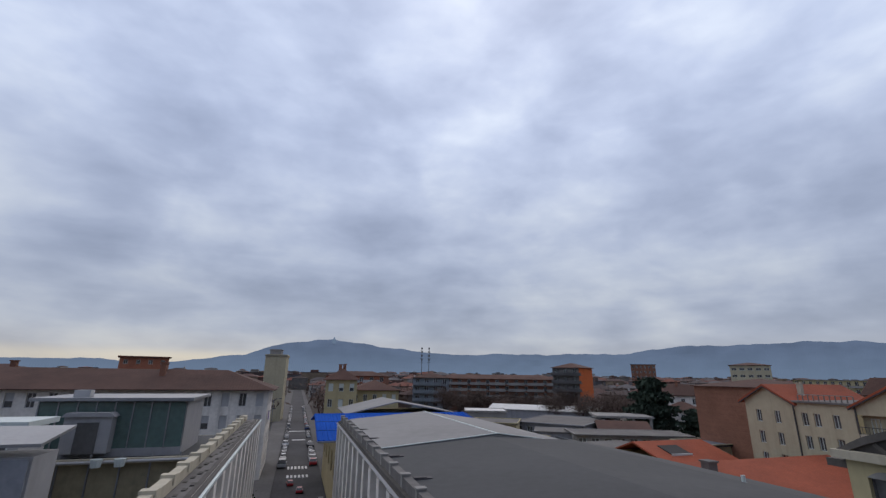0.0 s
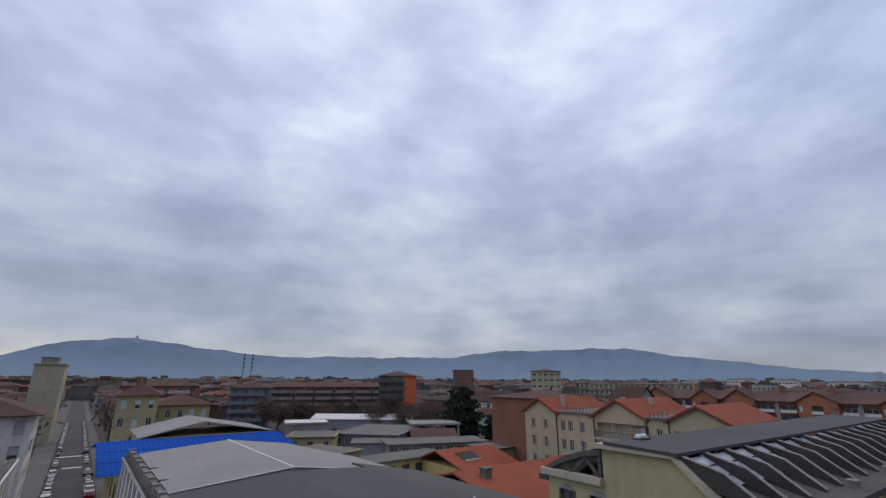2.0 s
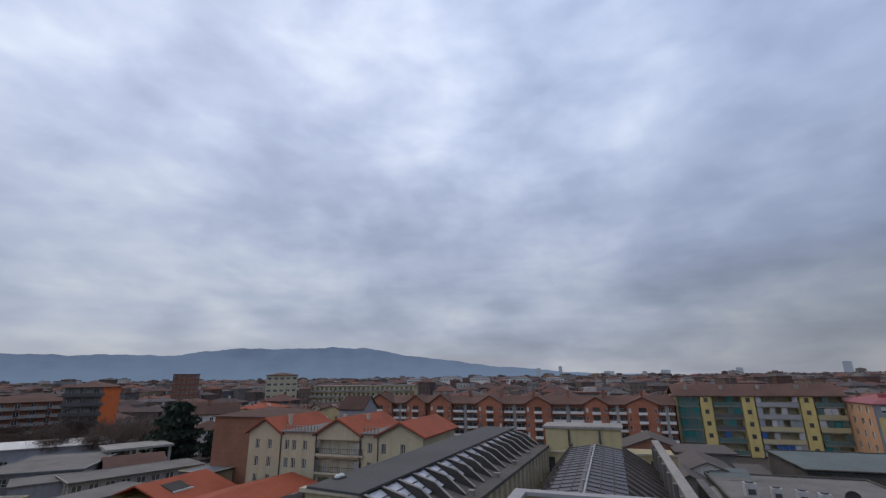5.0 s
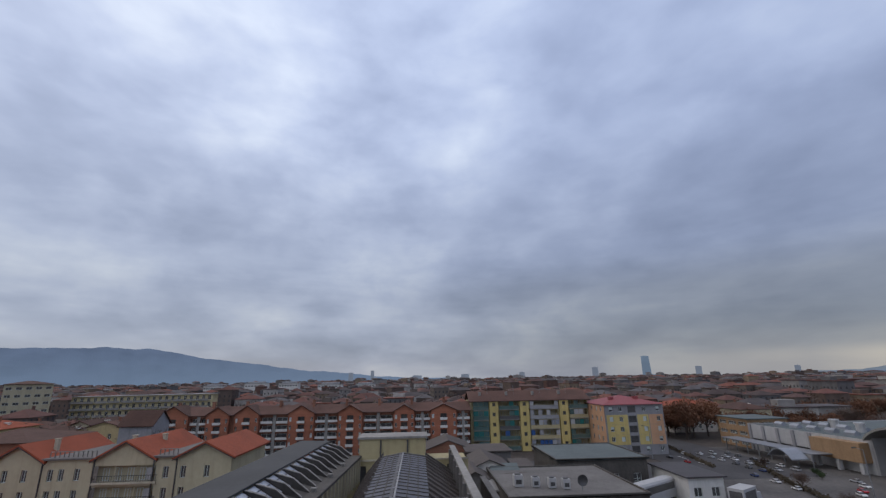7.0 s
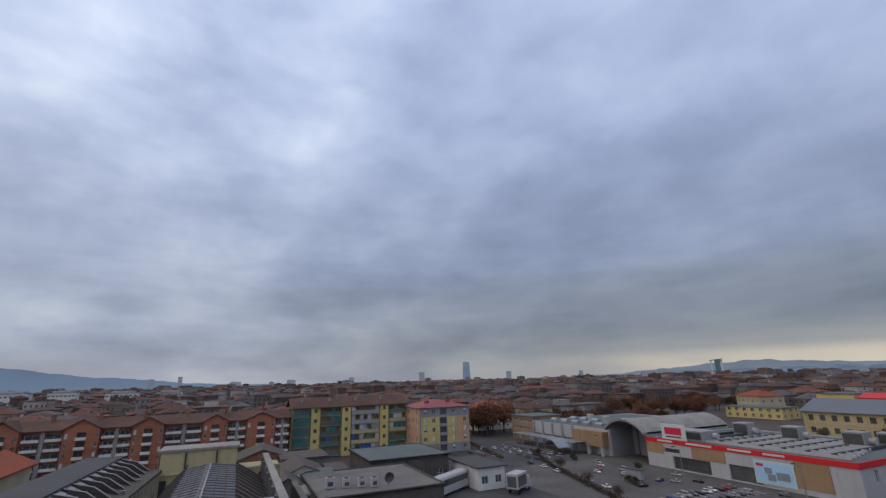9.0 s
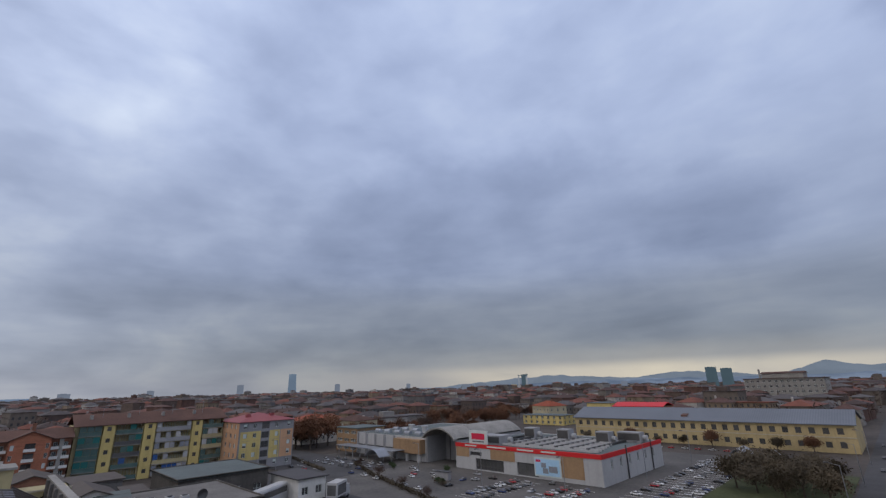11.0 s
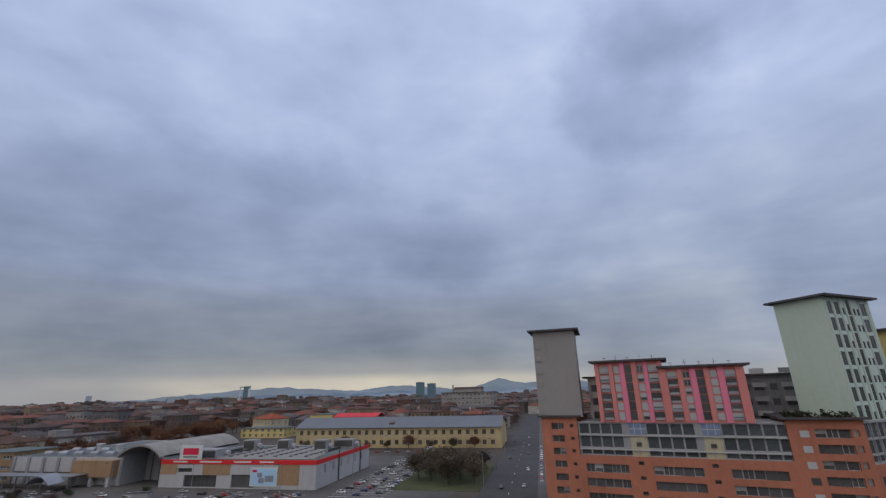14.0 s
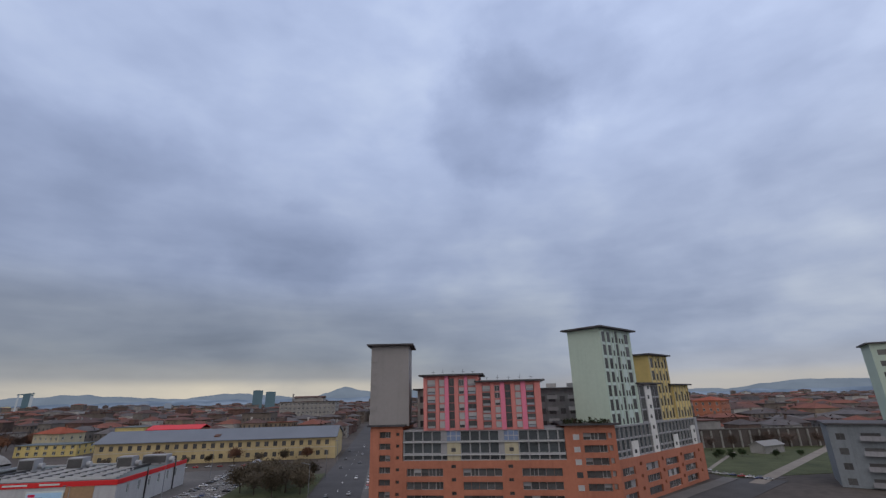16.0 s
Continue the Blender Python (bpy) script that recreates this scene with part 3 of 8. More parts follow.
def house(name, label, cat, x, y, w, d, h, rz=0, wall="cream", roof="brown_tile", kind="hip", rise=2.0, over=0.5, floors=3, cols=5, side_cols=3, win=(1.0, 1.5), style="double",
          sides="fblr", base=0.0, group="", frame="frame_white", pane="glass", chimneys=0, z=0.0, rnd=None, parapet=0.0):
    """A plain house: wall with recessed windows, roof, chimneys. Front is local -y; x, y is the plan's centre."""
    root = thing(name, label, cat, x, y, z, rz, group)
    s = Shell()
    runs = {"f": ((-w / 2, -d / 2), (1, 0), w, cols), "r": ((w / 2, -d / 2), (0, 1), d, side_cols), "b": ((w / 2, d / 2), (-1, 0), w, cols), "l": ((-w / 2, d / 2), (0, -1), d, side_cols)}
    storey = (h - base) / floors
    rnd = rnd or random
    for k, (p, r, width, n) in runs.items():
        holes = grid_holes(width, base, storey, floors, n, win[0], min(win[1], storey * 0.62), storey * 0.27) if k in sides and n else []
        facade(s, p, r, width, 0, h, holes)
        for hx, hz, hw, hh in holes:
            st = style if style != "mixed" else rnd.choice(["double", "blind", "shut", "double"])
            place_window(root, p, r, hx, hz, hw, hh, st, frame, pane)
    if kind == "gable":
        for sx in (-w / 2, w / 2):
            s.face([(sx, -d / 2, h), (sx, d / 2, h), (sx, 0, h + rise)])
    s.face([(-w / 2, -d / 2, h), (w / 2, -d / 2, h), (w / 2, d / 2, h), (-w / 2, d / 2, h)])
    part("wall", s, M[wall], root)
    rf = part("roof", roof_shell(kind, w, d, h, rise, over), M[roof], root)
    if parapet:
        q = Shell()
        a, b = w / 2 + over, d / 2 + over
        q.box(-a, a, -b, -b + 0.2, h, h + parapet).box(-a, a, b - 0.2, b, h, h + parapet).box(-a, -a + 0.2, -b + 0.2, b - 0.2, h, h + parapet).box(a - 0.2, a, -b + 0.2, b - 0.2, h, h + parapet)
        part("parapet", q, M[wall], root)
    for i in range(chimneys):
        cx, cy = rnd.uniform(-w * 0.4, w * 0.4), rnd.uniform(-d * 0.2, d * 0.2)
        q = Shell().box(cx - 0.35, cx + 0.35, cy - 0.3, cy + 0.3, h + rise * 0.3, h + rise + 0.9).box(cx - 0.45, cx + 0.45, cy - 0.4, cy + 0.4, h + rise + 0.9, h + rise + 1.05)
        part("chimney", q, M["brick_dull"], rf)
    return root


# ---- ground, streets ----
g = Shell()
g.face([(-4800, -4800, -0.06), (4800, -4800, -0.06), (4800, 4800, -0.06), (-4800, 4800, -0.06)])
tagged(new("ground", g.mesh("ground", M["ground"])), "dark grey-brown town ground reaching the horizon", "ground", kind="structure")


def slab(name, label, x0, x1, y0, y1, z0, z1, mat, cat="road"):
    s = Shell().box(x0, x1, y0, y1, z0, z1)
    return tagged(new(name, s.mesh(name, M[mat])), label, cat, kind="structure")


slab("road", "grey asphalt street with parked cars on both sides", -1.7, 4.6, 8, 420, -0.05, 0.0, "asphalt")
slab("pavement", "grey slab pavement with a stone kerb", -5.4, -1.7, 8, 420, -0.05, 0.13, "pavement", "pavement")
slab("pavement_2", "grey slab pavement with a stone kerb", 4.6, 6.6, 8, 420, -0.05, 0.13, "pavement", "pavement")
slab("road_2", "grey asphalt street running towards the mountains", -19.5, -7.5, -420, -62, -0.05, 0.0, "asphalt")
slab("pavement_3", "grey slab pavement beside the tall complex", -23, -19.5, -420, -70, -0.05, 0.13, "pavement", "pavement")
slab("road_3", "broad grey asphalt avenue with waiting cars", 86, 420, -90, -66, -0.05, 0.0, "asphalt")
slab("road_4", "grey asphalt lane in front of the car park", -7.5, 86, -84, -58, -0.05, -0.004, "asphalt_worn")
slab("car_park", "grey asphalt car park with white bay lines", -2, 86, -156, -84, -0.05, -0.002, "asphalt_worn", "car park")
slab("car_park_2", "grey asphalt forecourt with white bay lines", 86, 125, -106, -90, -0.05, 0.004, "asphalt_worn", "car park")

# ---- hills and far skyline ----
def ridge(name, label, dist, profile, mat, foot=-60.0, seed=1, rough=0.10, step=0.25):
    """A mountain range: heights as (azimuth, elevation) knots, roughened."""
    s = Shell()
    az = np.arange(profile[0][0], profile[-1][0] + 1e-6, step)
    el = np.interp(az, [p[0] for p in profile], [p[1] for p in profile])
    rows = []
    for a, e in zip(az, el):
        e += rough * noise.fractal(Vector((a * 0.35, seed * 7.7, 0)), 0.9, 2.2, 5)
        sa, ca = math.sin(radians(a)), math.cos(radians(a))
        top = 18 + dist * math.tan(radians(max(e, 0.02)))
        col = []
        for k in range(7):
            f = k / 6
            dd = dist - 420 * (1 - f) + 70 * noise.noise(Vector((a * 0.6, f * 3, seed)))
            col.append((sa * dd, ca * dd, foot + (top - foot) * f ** 1.1))
        rows.append(col)
    for p, q in zip(rows, rows[1:]):
        for k in range(6):
            s.face([p[k], q[k], q[k + 1], p[k + 1]])
    return tagged(new(name, s.mesh(name, mat)), label, "mountains", kind="structure")


# the blue of these ranges is haze, put into their emission
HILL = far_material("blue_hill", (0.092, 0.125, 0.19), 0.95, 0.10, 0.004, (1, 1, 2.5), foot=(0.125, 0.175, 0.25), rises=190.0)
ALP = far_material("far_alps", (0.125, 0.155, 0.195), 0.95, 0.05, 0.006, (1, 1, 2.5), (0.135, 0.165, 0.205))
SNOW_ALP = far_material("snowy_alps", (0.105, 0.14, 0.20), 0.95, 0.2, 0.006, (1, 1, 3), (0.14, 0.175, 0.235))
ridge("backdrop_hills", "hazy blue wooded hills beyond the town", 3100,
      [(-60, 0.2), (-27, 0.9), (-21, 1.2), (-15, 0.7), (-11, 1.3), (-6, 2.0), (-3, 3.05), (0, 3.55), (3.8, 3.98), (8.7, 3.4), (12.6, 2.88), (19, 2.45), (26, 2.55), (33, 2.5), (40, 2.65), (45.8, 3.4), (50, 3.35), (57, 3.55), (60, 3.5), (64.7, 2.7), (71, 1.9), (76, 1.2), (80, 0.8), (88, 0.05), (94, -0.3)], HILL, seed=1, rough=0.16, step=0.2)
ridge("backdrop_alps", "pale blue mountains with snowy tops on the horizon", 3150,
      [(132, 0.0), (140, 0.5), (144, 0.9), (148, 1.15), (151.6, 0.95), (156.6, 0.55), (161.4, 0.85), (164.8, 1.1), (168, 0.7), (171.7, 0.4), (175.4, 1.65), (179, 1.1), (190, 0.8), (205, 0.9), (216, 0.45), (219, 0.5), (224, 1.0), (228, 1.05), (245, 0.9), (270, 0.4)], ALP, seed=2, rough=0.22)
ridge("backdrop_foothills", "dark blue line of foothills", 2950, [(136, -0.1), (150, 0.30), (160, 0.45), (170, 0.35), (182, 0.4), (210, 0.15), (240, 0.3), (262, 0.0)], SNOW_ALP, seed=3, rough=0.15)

# ---- old works on both sides of the street, nearest to the camera ----
def street_block():
    """Works building east of the street: plaster front with piers, grey roof, pale sheet roof behind."""
    root = thing("works_building", "plastered works building with grey membrane and pale sheet roofs", "building", 0.4, 0, 0)
    s = Shell()
    p, r = (3.6, 42.0), (0, -1)
    holes = [(1.0 + 2.3 * i, z, 1.3, 2.4) for i in range(14) for z in (1.6, 5.9)]
    facade(s, p, r, 35.0, 0, 9.9, holes, 0.3)
    s.face([(3.6, 7, 0), (20.6, 7, 0), (20.6, 7, 8.6), (3.6, 7, 9.9)]).face([(20.6, 7, 0), (20.6, 42, 0), (20.6, 42, 8.6), (20.6, 7, 8.6)]).face([(3.6, 42, 0), (20.6, 42, 0), (20.6, 42, 8.6), (3.6, 42, 9.9)])
    part("wall", s, M["concrete"], root)
    for hx, hz, hw, hh in holes:
        place_window(root, p, r, hx, hz, hw, hh, "grid", "frame_dark", "glass", 0.25)
    for i in range(15):
        y = 42.0 - 2.3 * i - 0.5
        part("pier", Shell().box(3.32, 3.6, y - 0.32, y + 0.32, 0, 9.7), M["old_white"], root)
    part("cornice", Shell().box(3.36, 3.9, 7, 42.2, 9.72, 9.9).box(3.45, 3.9, 7, 42.1, 9.9, 10.05), M["rib"], root)
    par = part("parapet", Shell().box(3.62, 3.95, 7, 42.1, 10.05, 10.4), M["concrete_dark"], root)
    for i in range(16):
        y = 41.7 - 2.2 * i
        part("parapet_block", Shell().box(3.6, 3.9, y - 0.13, y + 0.13, 10.05, 10.46).box(3.57, 3.93, y - 0.16, y + 0.16, 10.46, 10.51), M["concrete"], par)
    part("gutter", Shell().prism([(3.18, 9.92), (3.26, 9.82), (3.35, 9.92), (3.32, 9.94), (3.26, 9.87), (3.2, 9.94)], "y", 7, 42), M["metal"], root, "zinc gutter")
    # grey roof rises slightly to a ridge; the pale sheets lie beyond it
    grey = Shell()
    grey.prism([(4.0, 10.36), (9.9, 10.84), (15.0, 10.5), (21.2, 9.3), (21.2, 9.1), (15.0, 10.3), (9.9, 10.64), (4.0, 10.15)], "y", 7, 24.0)
    grey.prism([(15.5, 10.38), (21.2, 9.28), (21.2, 9.1), (15.5, 10.2)], "y", 24.0, 26.5)
    part("grey_roof", grey, M["grey_roof"], root, "dark grey membrane roof")
    pale = Shell()
    pale.prism([(4.05, 10.4), (10.4, 10.95), (15.4, 10.3), (22.6, 8.5), (22.6, 8.35), (15.4, 10.1), (10.4, 10.75), (4.05, 10.25)], "y", 24.0, 39.5)
    pr = part("pale_roof", pale, M["pale_roof"], root, "pale grey sheet roof")
    part("flashing", Shell().prism([(4.0, 10.43), (10.4, 10.99), (15.4, 10.34), (15.4, 10.3), (10.4, 10.95), (4.0, 10.39)], "y", 23.95, 24.05), M["frame_white"], pr, "white seam")
    part("flashing", Shell().box(10.34, 10.46, 24.1, 39.5, 10.94, 10.98), M["frame_white"], pr, "white ridge strip")
    for y in (12.4, 17.0, 21.6, 27.6, 32.0):
        part("roof_outlet", Shell().box(3.95, 4.4, y - 0.1, y + 0.1, 10.3, 10.46).box(4.3, 4.6, y - 0.15, y + 0.15, 10.3, 10.44), M["roof_dark"], root, "black rainwater outlet")
    for x, y in ((9.2, 17.2), (15.2, 13.4)):
        part("roof_bolt", Shell().box(x - 0.05, x + 0.05, y - 0.05, y + 0.05, 10.4, 10.68), M["frame_white"], root)


street_block()

# blue sheet roof behind it, its ridge across the street's line
root = thing("blue_roof_shed", "yellow shed under a bright blue sheet roof", "building")
s = Shell()
holes = [(1.0 + 2.4 * i, 4.9, 1.4, 1.5) for i in range(7)]
side = [(1.5 + 4.2 * i, 3.4, 2.2, 2.2) for i in range(5)]
facade(s, (4.6, 49.3), (1, 0), 17.2, 0, 7.5, holes, 0.25)
facade(s, (4.6, 71), (0, -1), 21.7, 0, 7.5, side, 0.25)
for h in holes:
    place_window(root, (4.6, 49.3), (1, 0), *h, "grid", "frame_dark", "glass")
for h in side:
    place_window(root, (4.6, 71), (0, -1), *h, "grid", "frame_dark", "glass")
s.box(4.62, 21.8, 70.8, 71, 0, 7.5).box(21.6, 21.8, 49.3, 70.8, 0, 7.5)
for x in (4.6, 21.8):
    s.face([(x, 49.3, 7.5), (x, 71, 7.5), (x, 60, 8.95)])
part("wall", s, M["yellow"], root)
rf = part("roof", Shell().prism([(48.6, 7.6), (60, 9.15), (71.6, 7.6), (71.6, 7.45), (60, 9.0), (48.6, 7.45)], "x", 2.5, 22.0), M["blue_roof"], root, "bright blue profiled sheet roof")
for i in range(40):
    x0 = 2.6 + i * 0.5
    part("sheet_rib", Shell().prism([(48.58, 7.6), (60, 9.15), (60, 9.21), (48.58, 7.66)], "x", x0, x0 + 0.09), M["blue_roof"], rf)
for f in (0.33, 0.66):
    part("sheet_lap", Shell().box(2.5, 22.6, 48.6 + 11.4 * f, 48.7 + 11.4 * f, 7.6 + 1.55 * f, 7.66 + 1.55 * f), M["awning_blue"], rf)
for x, y in ((15.6, 54.6), (14.8, 52.4)):
    part("roof_vent", Shell().tube((x, y, 8.2), (x, y, 8.75), 0.16, 0.16, 8).tube((x, y, 8.75), (x, y, 8.95), 0.3, 0.08, 8), M["frame_white"], rf, "small white roof vent")
part("ridge_cap", Shell().prism([(59.7, 9.14), (60, 9.24), (60.3, 9.14)], "x", 2.5, 22.0), M["blue_roof"], rf)
part("gutter", Shell().box(2.5, 22.6, 48.42, 48.58, 7.42, 7.56), M["metal"], root)

root = thing("pale_roof_shed", "low shed with a pale grey sheet roof", "building")
s = Shell().box(8, 25, 73, 86, 0, 8.0)
part("wall", s, M["yellow"], root)
part("roof", Shell().prism([(7.5, 8.1), (15.5, 9.9), (25.6, 8.1), (25.6, 7.95), (15.5, 9.75), (7.5, 7.95)], "y", 72.5, 86.5), M["pale_roof"], root)
house("yellow_annex", "yellow plastered annex with a flat roof", "building", 6.6, 44.6, 4.5, 4.2, 6.6, 0, "yellow", "concrete", "flat", 0, 0.1, 2, 2, 0, sides="f")

# west side of the street
root = thing("courtyard_wing", "low plastered street wing with a stepped cornice and a courtyard behind", "building", 0.25, 0, 0)
s = Shell()
p, r = (-3.3, 12.0), (0, 1)
holes = [(0.9 + 2.4 * i, z, 1.4, 2.3) for i in range(14) for z in (1.7, 6.0)]
facade(s, p, r, 34.5, 0, 9.9, holes, 0.3)
for hx, hz, hw, hh in holes:
    place_window(root, p, r, hx, hz, hw, hh, "grid", "frame_dark", "glass", 0.25)
s.box(-4.6, -3.32, 46.2, 46.5, 0, 9.6).box(-4.6, -3.32, 12, 12.3, 0, 9.6)
part("wall", s, M["old_white"], root)
for i in range(15):
    y = 12.4 + 2.4 * i
    part("pier", Shell().box(-3.3, -3.02, y - 0.35, y + 0.35, 0, 9.6), M["old_white"], root)
part("roof", Shell().box(-4.2, -3.55, 12.3, 46.2, 9.6, 9.85), M["concrete_dark"], root)
part("cornice", Shell().box(-3.55, -3.1, 12, 46.5, 9.62, 9.88), M["rib"], root)
part("gutter", Shell().box(-3.1, -2.98, 12, 46.5, 9.72, 9.84), M["frame_white"], root, "thin white gutter")
par = part("courtyard_parapet", Shell().box(-4.6, -4.22, 12, 46.5, 0, 10.25), M["cream_trim"], root)
for i in range(14):
    y = 13.0 + 2.4 * i
    part("parapet_block", Shell().box(-4.66, -4.16, y - 0.2, y + 0.2, 10.0, 10.36), M["cream_trim"], par)
for k in range(46):
    rn_y = 12.6 + 0.71 * k
    part("roof_litter", Shell().box(-4.1 + 0.13 * (k % 4), -3.95 + 0.13 * (k % 4), rn_y, rn_y + 0.25 + 0.1 * (k % 3), 9.85, 9.87 + 0.015 * (k % 3)), M["rib"], root)
sg = thing("shop_sign", "red and white sign board on the street wing", "sign", -2.96, 33.0, 4.2)
part("board", Shell().box(0, 0.12, -1.6, 1.6, 0, 1.2), M["sign_red"], sg)
part("lettering", Shell().box(0.12, 0.14, -1.3, 1.3, 0.45, 0.75), M["frame_white"], sg, "white lettering bars")
fl = thing("purple_banner", "purple banner hanging from the palazzo corner", "flag", -3.4, 71.5, 7.6)
part("cloth", Shell().box(0, 0.03, 0, 1.5, 0, 1.1), M["purple"], fl)
part("pole", Shell().tube((-0.2, 0, 1.15), (0.5, 0.1, 1.25), 0.03, 0.03, 6), M["metal"], fl)

# glazed penthouse and the works behind the courtyard
root = thing("glass_penthouse", "grey metal and green glass penthouse with a flat roof", "building")
s = Shell()
s.box(-18.6, -8.4, 43.2, 43.4, 7.6, 8.2).box(-18.6, -8.4, 50, 50.2, 7.6, 11.7).box(-18.6, -18.4, 43.4, 50, 7.6, 11.7).box(-8.6, -8.4, 43.4, 50, 7.6, 11.7)
part("wall", s, M["panel_grey"], root)
part("roof", Shell().box(-19.0, -7.9, 42.7, 50.6, 11.7, 11.95), M["metal"], root, "zinc roof edge")
for i in range(8):
    x0 = -18.5 + 1.26 * i
    part("glass_pane", Shell().box(x0 + 0.05, x0 + 1.2, 43.2, 43.26, 8.2, 11.6), M["glass_green"], root)
    part("mullion", Shell().box(x0 - 0.04, x0 + 0.05, 43.12, 43.3, 8.2, 11.7), M["metal"], root)
part("dormer", Shell().box(-16.3, -13.2, 42.2, 43.3, 8.0, 10.6).prism([(-16.5, 10.6), (-13.0, 10.6), (-13.3, 10.9), (-16.2, 10.9)], "y", 42.0, 43.3), M["panel_grey"], root)
part("door", Shell().box(-15.4, -14.0, 42.12, 42.2, 8.0, 10.2), M["glass"], root)
part("cooling_unit", Shell().box(-16.6, -15.5, 43.6, 44.4, 11.95, 12.5), M["panel_white"], root)
root = thing("works_wing", "works wing with an olive mesh screen and a flat roof", "building")
s = Shell()
facade(s, (-30, 42.0), (1, 0), 24.0, 0, 7.6, [], 0.3)
s.box(-30, -6.0, 55, 55.2, 0, 7.6).box(-30, -29.8, 42.02, 55, 0, 7.6).box(-6.2, -6.0, 42.02, 55, 0, 7.6)
part("wall", s, M["olive_screen"], root)
for i in range(13):
    part("screen_post", Shell().box(-29.9 + 1.98 * i, -29.8 + 1.98 * i, 41.9, 42.0, 0, 8.0), M["metal"], root)
part("roof", Shell().box(-30, -6.0, 42.05, 55, 7.4, 7.6), M["grey_roof"], root)
part("cornice", Shell().box(-30, -6, 41.6, 42.0, 7.35, 7.7), M["cream_trim"], root)
slab("courtyard", "dark courtyard ground with shrubs", -30, -6, 12, 42, -0.04, 0.01, "ground", "courtyard")
root = thing("glass_lean_to", "grey metal glazed lean-to beside the courtyard", "building")
s = Shell().box(-24, -11.9, 28.5, 31, 0, 9.9)
part("wall", s, M["panel_grey"], root)
part("roof", Shell().prism([(28.0, 10.4), (31.5, 10.9), (31.5, 11.05), (28.0, 10.55)], "x", -24.5, -11.5), M["metal"], root)
for i in range(8):
    part("mullion", Shell().box(-23.95 + 1.5 * i, -23.82 + 1.5 * i, 28.3, 28.5, 6.6, 9.9), M["panel_white"], root)
    part("glass_pane", Shell().box(-23.8 + 1.5 * i, -22.5 + 1.5 * i, 28.38, 28.48, 7.4, 9.8), M["glass_pale"], root)

root = thing("roof_cabin", "white metal cabin with dark windows and a thin roof", "building")
part("wall", Shell().box(-26, -16.1, 36.4, 39.6, 0, 10.5), M["panel_white"], root)
part("roof", Shell().box(-26.4, -15.7, 36.0, 40.0, 10.5, 10.85), M["frame_white"], root, "thin white roof")
for i in range(6):
    place_window(root, (-26, 36.4), (1, 0), 0.4 + 1.55 * i, 7.6, 1.2, 2.3, "double", "frame_white", "glass", -0.08)
root = thing("drain_run", "white gutter with two round hoppers over the mesh screen", "gutter")
part("pipe", Shell().tube((-19, 41.45, 7.5), (-5.6, 41.45, 7.55), 0.1, 0.1, 8), M["panel_white"], root)
for x in (-13.4, -11.9):
    part("hopper", Shell().tube((x, 41.3, 7.2), (x, 41.3, 7.75), 0.32, 0.4, 10), M["frame_white"], root)

# white palazzo at the corner of the street, brown hip roof
house("corner_palazzo", "long stained white plaster palazzo with a brown tiled hip roof", "building", -3.6 - 23, 70 + 6.5, 46, 13, 11.6, 0, "old_white", "brown_tile", "hip", 2.6, 0.9, 4, 21, 6, (0.95, 1.75), "mixed", "fr", frame="panel_white", chimneys=5)

# ---- works hall with the louvred roof, glazed vault, gabled flats ----
root = thing("louvre_roof_hall", "cream plastered hall with a dark ridge roof and concrete roof ribs", "building")
root.matrix_world = pose(21.0, 7.75, 0, 0, 0, -3.3) @ Matrix.Diagonal((0.892, 0.95, 0.975, 1)) @ pose(-17.0, -5.95, 0)
X0, X1 = 17.0, 54.0
s = Shell()
holes = [(0.7 + 2.1 * i, 9.0, 1.2, 1.7) for i in range(3)] + [(0.7 + 2.1 * i, 4.6, 1.2, 2.2) for i in range(5)]
facade(s, (X0, 12.1), (0, -1), 12.3, 0, 11.3, holes, 0.3)
s.face([(X0, 8.3, 11.3), (X0, 2.4, 11.3), (X0, 4.6, 13.15), (X0, 8.3, 13.15)])
s.box(X0 + 0.02, X1, 11.8, 12.1, 0, 10.4).box(X1 - 0.3, X1, -0.3, 11.8, 0, 9.9).box(X0 + 0.02, X1 - 0.3, -0.2, 0.1, 0, 11.3)
part("wall", s, M["cream"], root)
for h in holes:
    place_window(root, (X0, 12.1), (0, -1), *h, "grid", "frame_dark", "glass", 0.2)
    part("window_head", Shell().prism([(12.1 - h[0] - 0.1 - 1.0 * k / 6 * 1.2 + 0.1, h[1] + h[3] + 0.28 * math.sin(math.pi * k / 6)) for k in range(7)], "x", X0 - 0.06, X0 + 0.1), M["concrete"], root, "shallow arched window head")
part("gable_trim", Shell().box(X0 - 0.35, X0 + 0.3, 4.4, 8.5, 13.05, 13.28).prism([(4.4, 13.05), (4.4, 13.28), (2.0, 11.3), (2.2, 11.1)], "x", X0 - 0.3, X0 + 0.2), M["cream_trim"], root)
part("gable_cornice", Shell().box(X0 - 0.4, X0 + 0.15, 8.3, 12.4, 11.3, 11.62), M["cream_trim"], root)
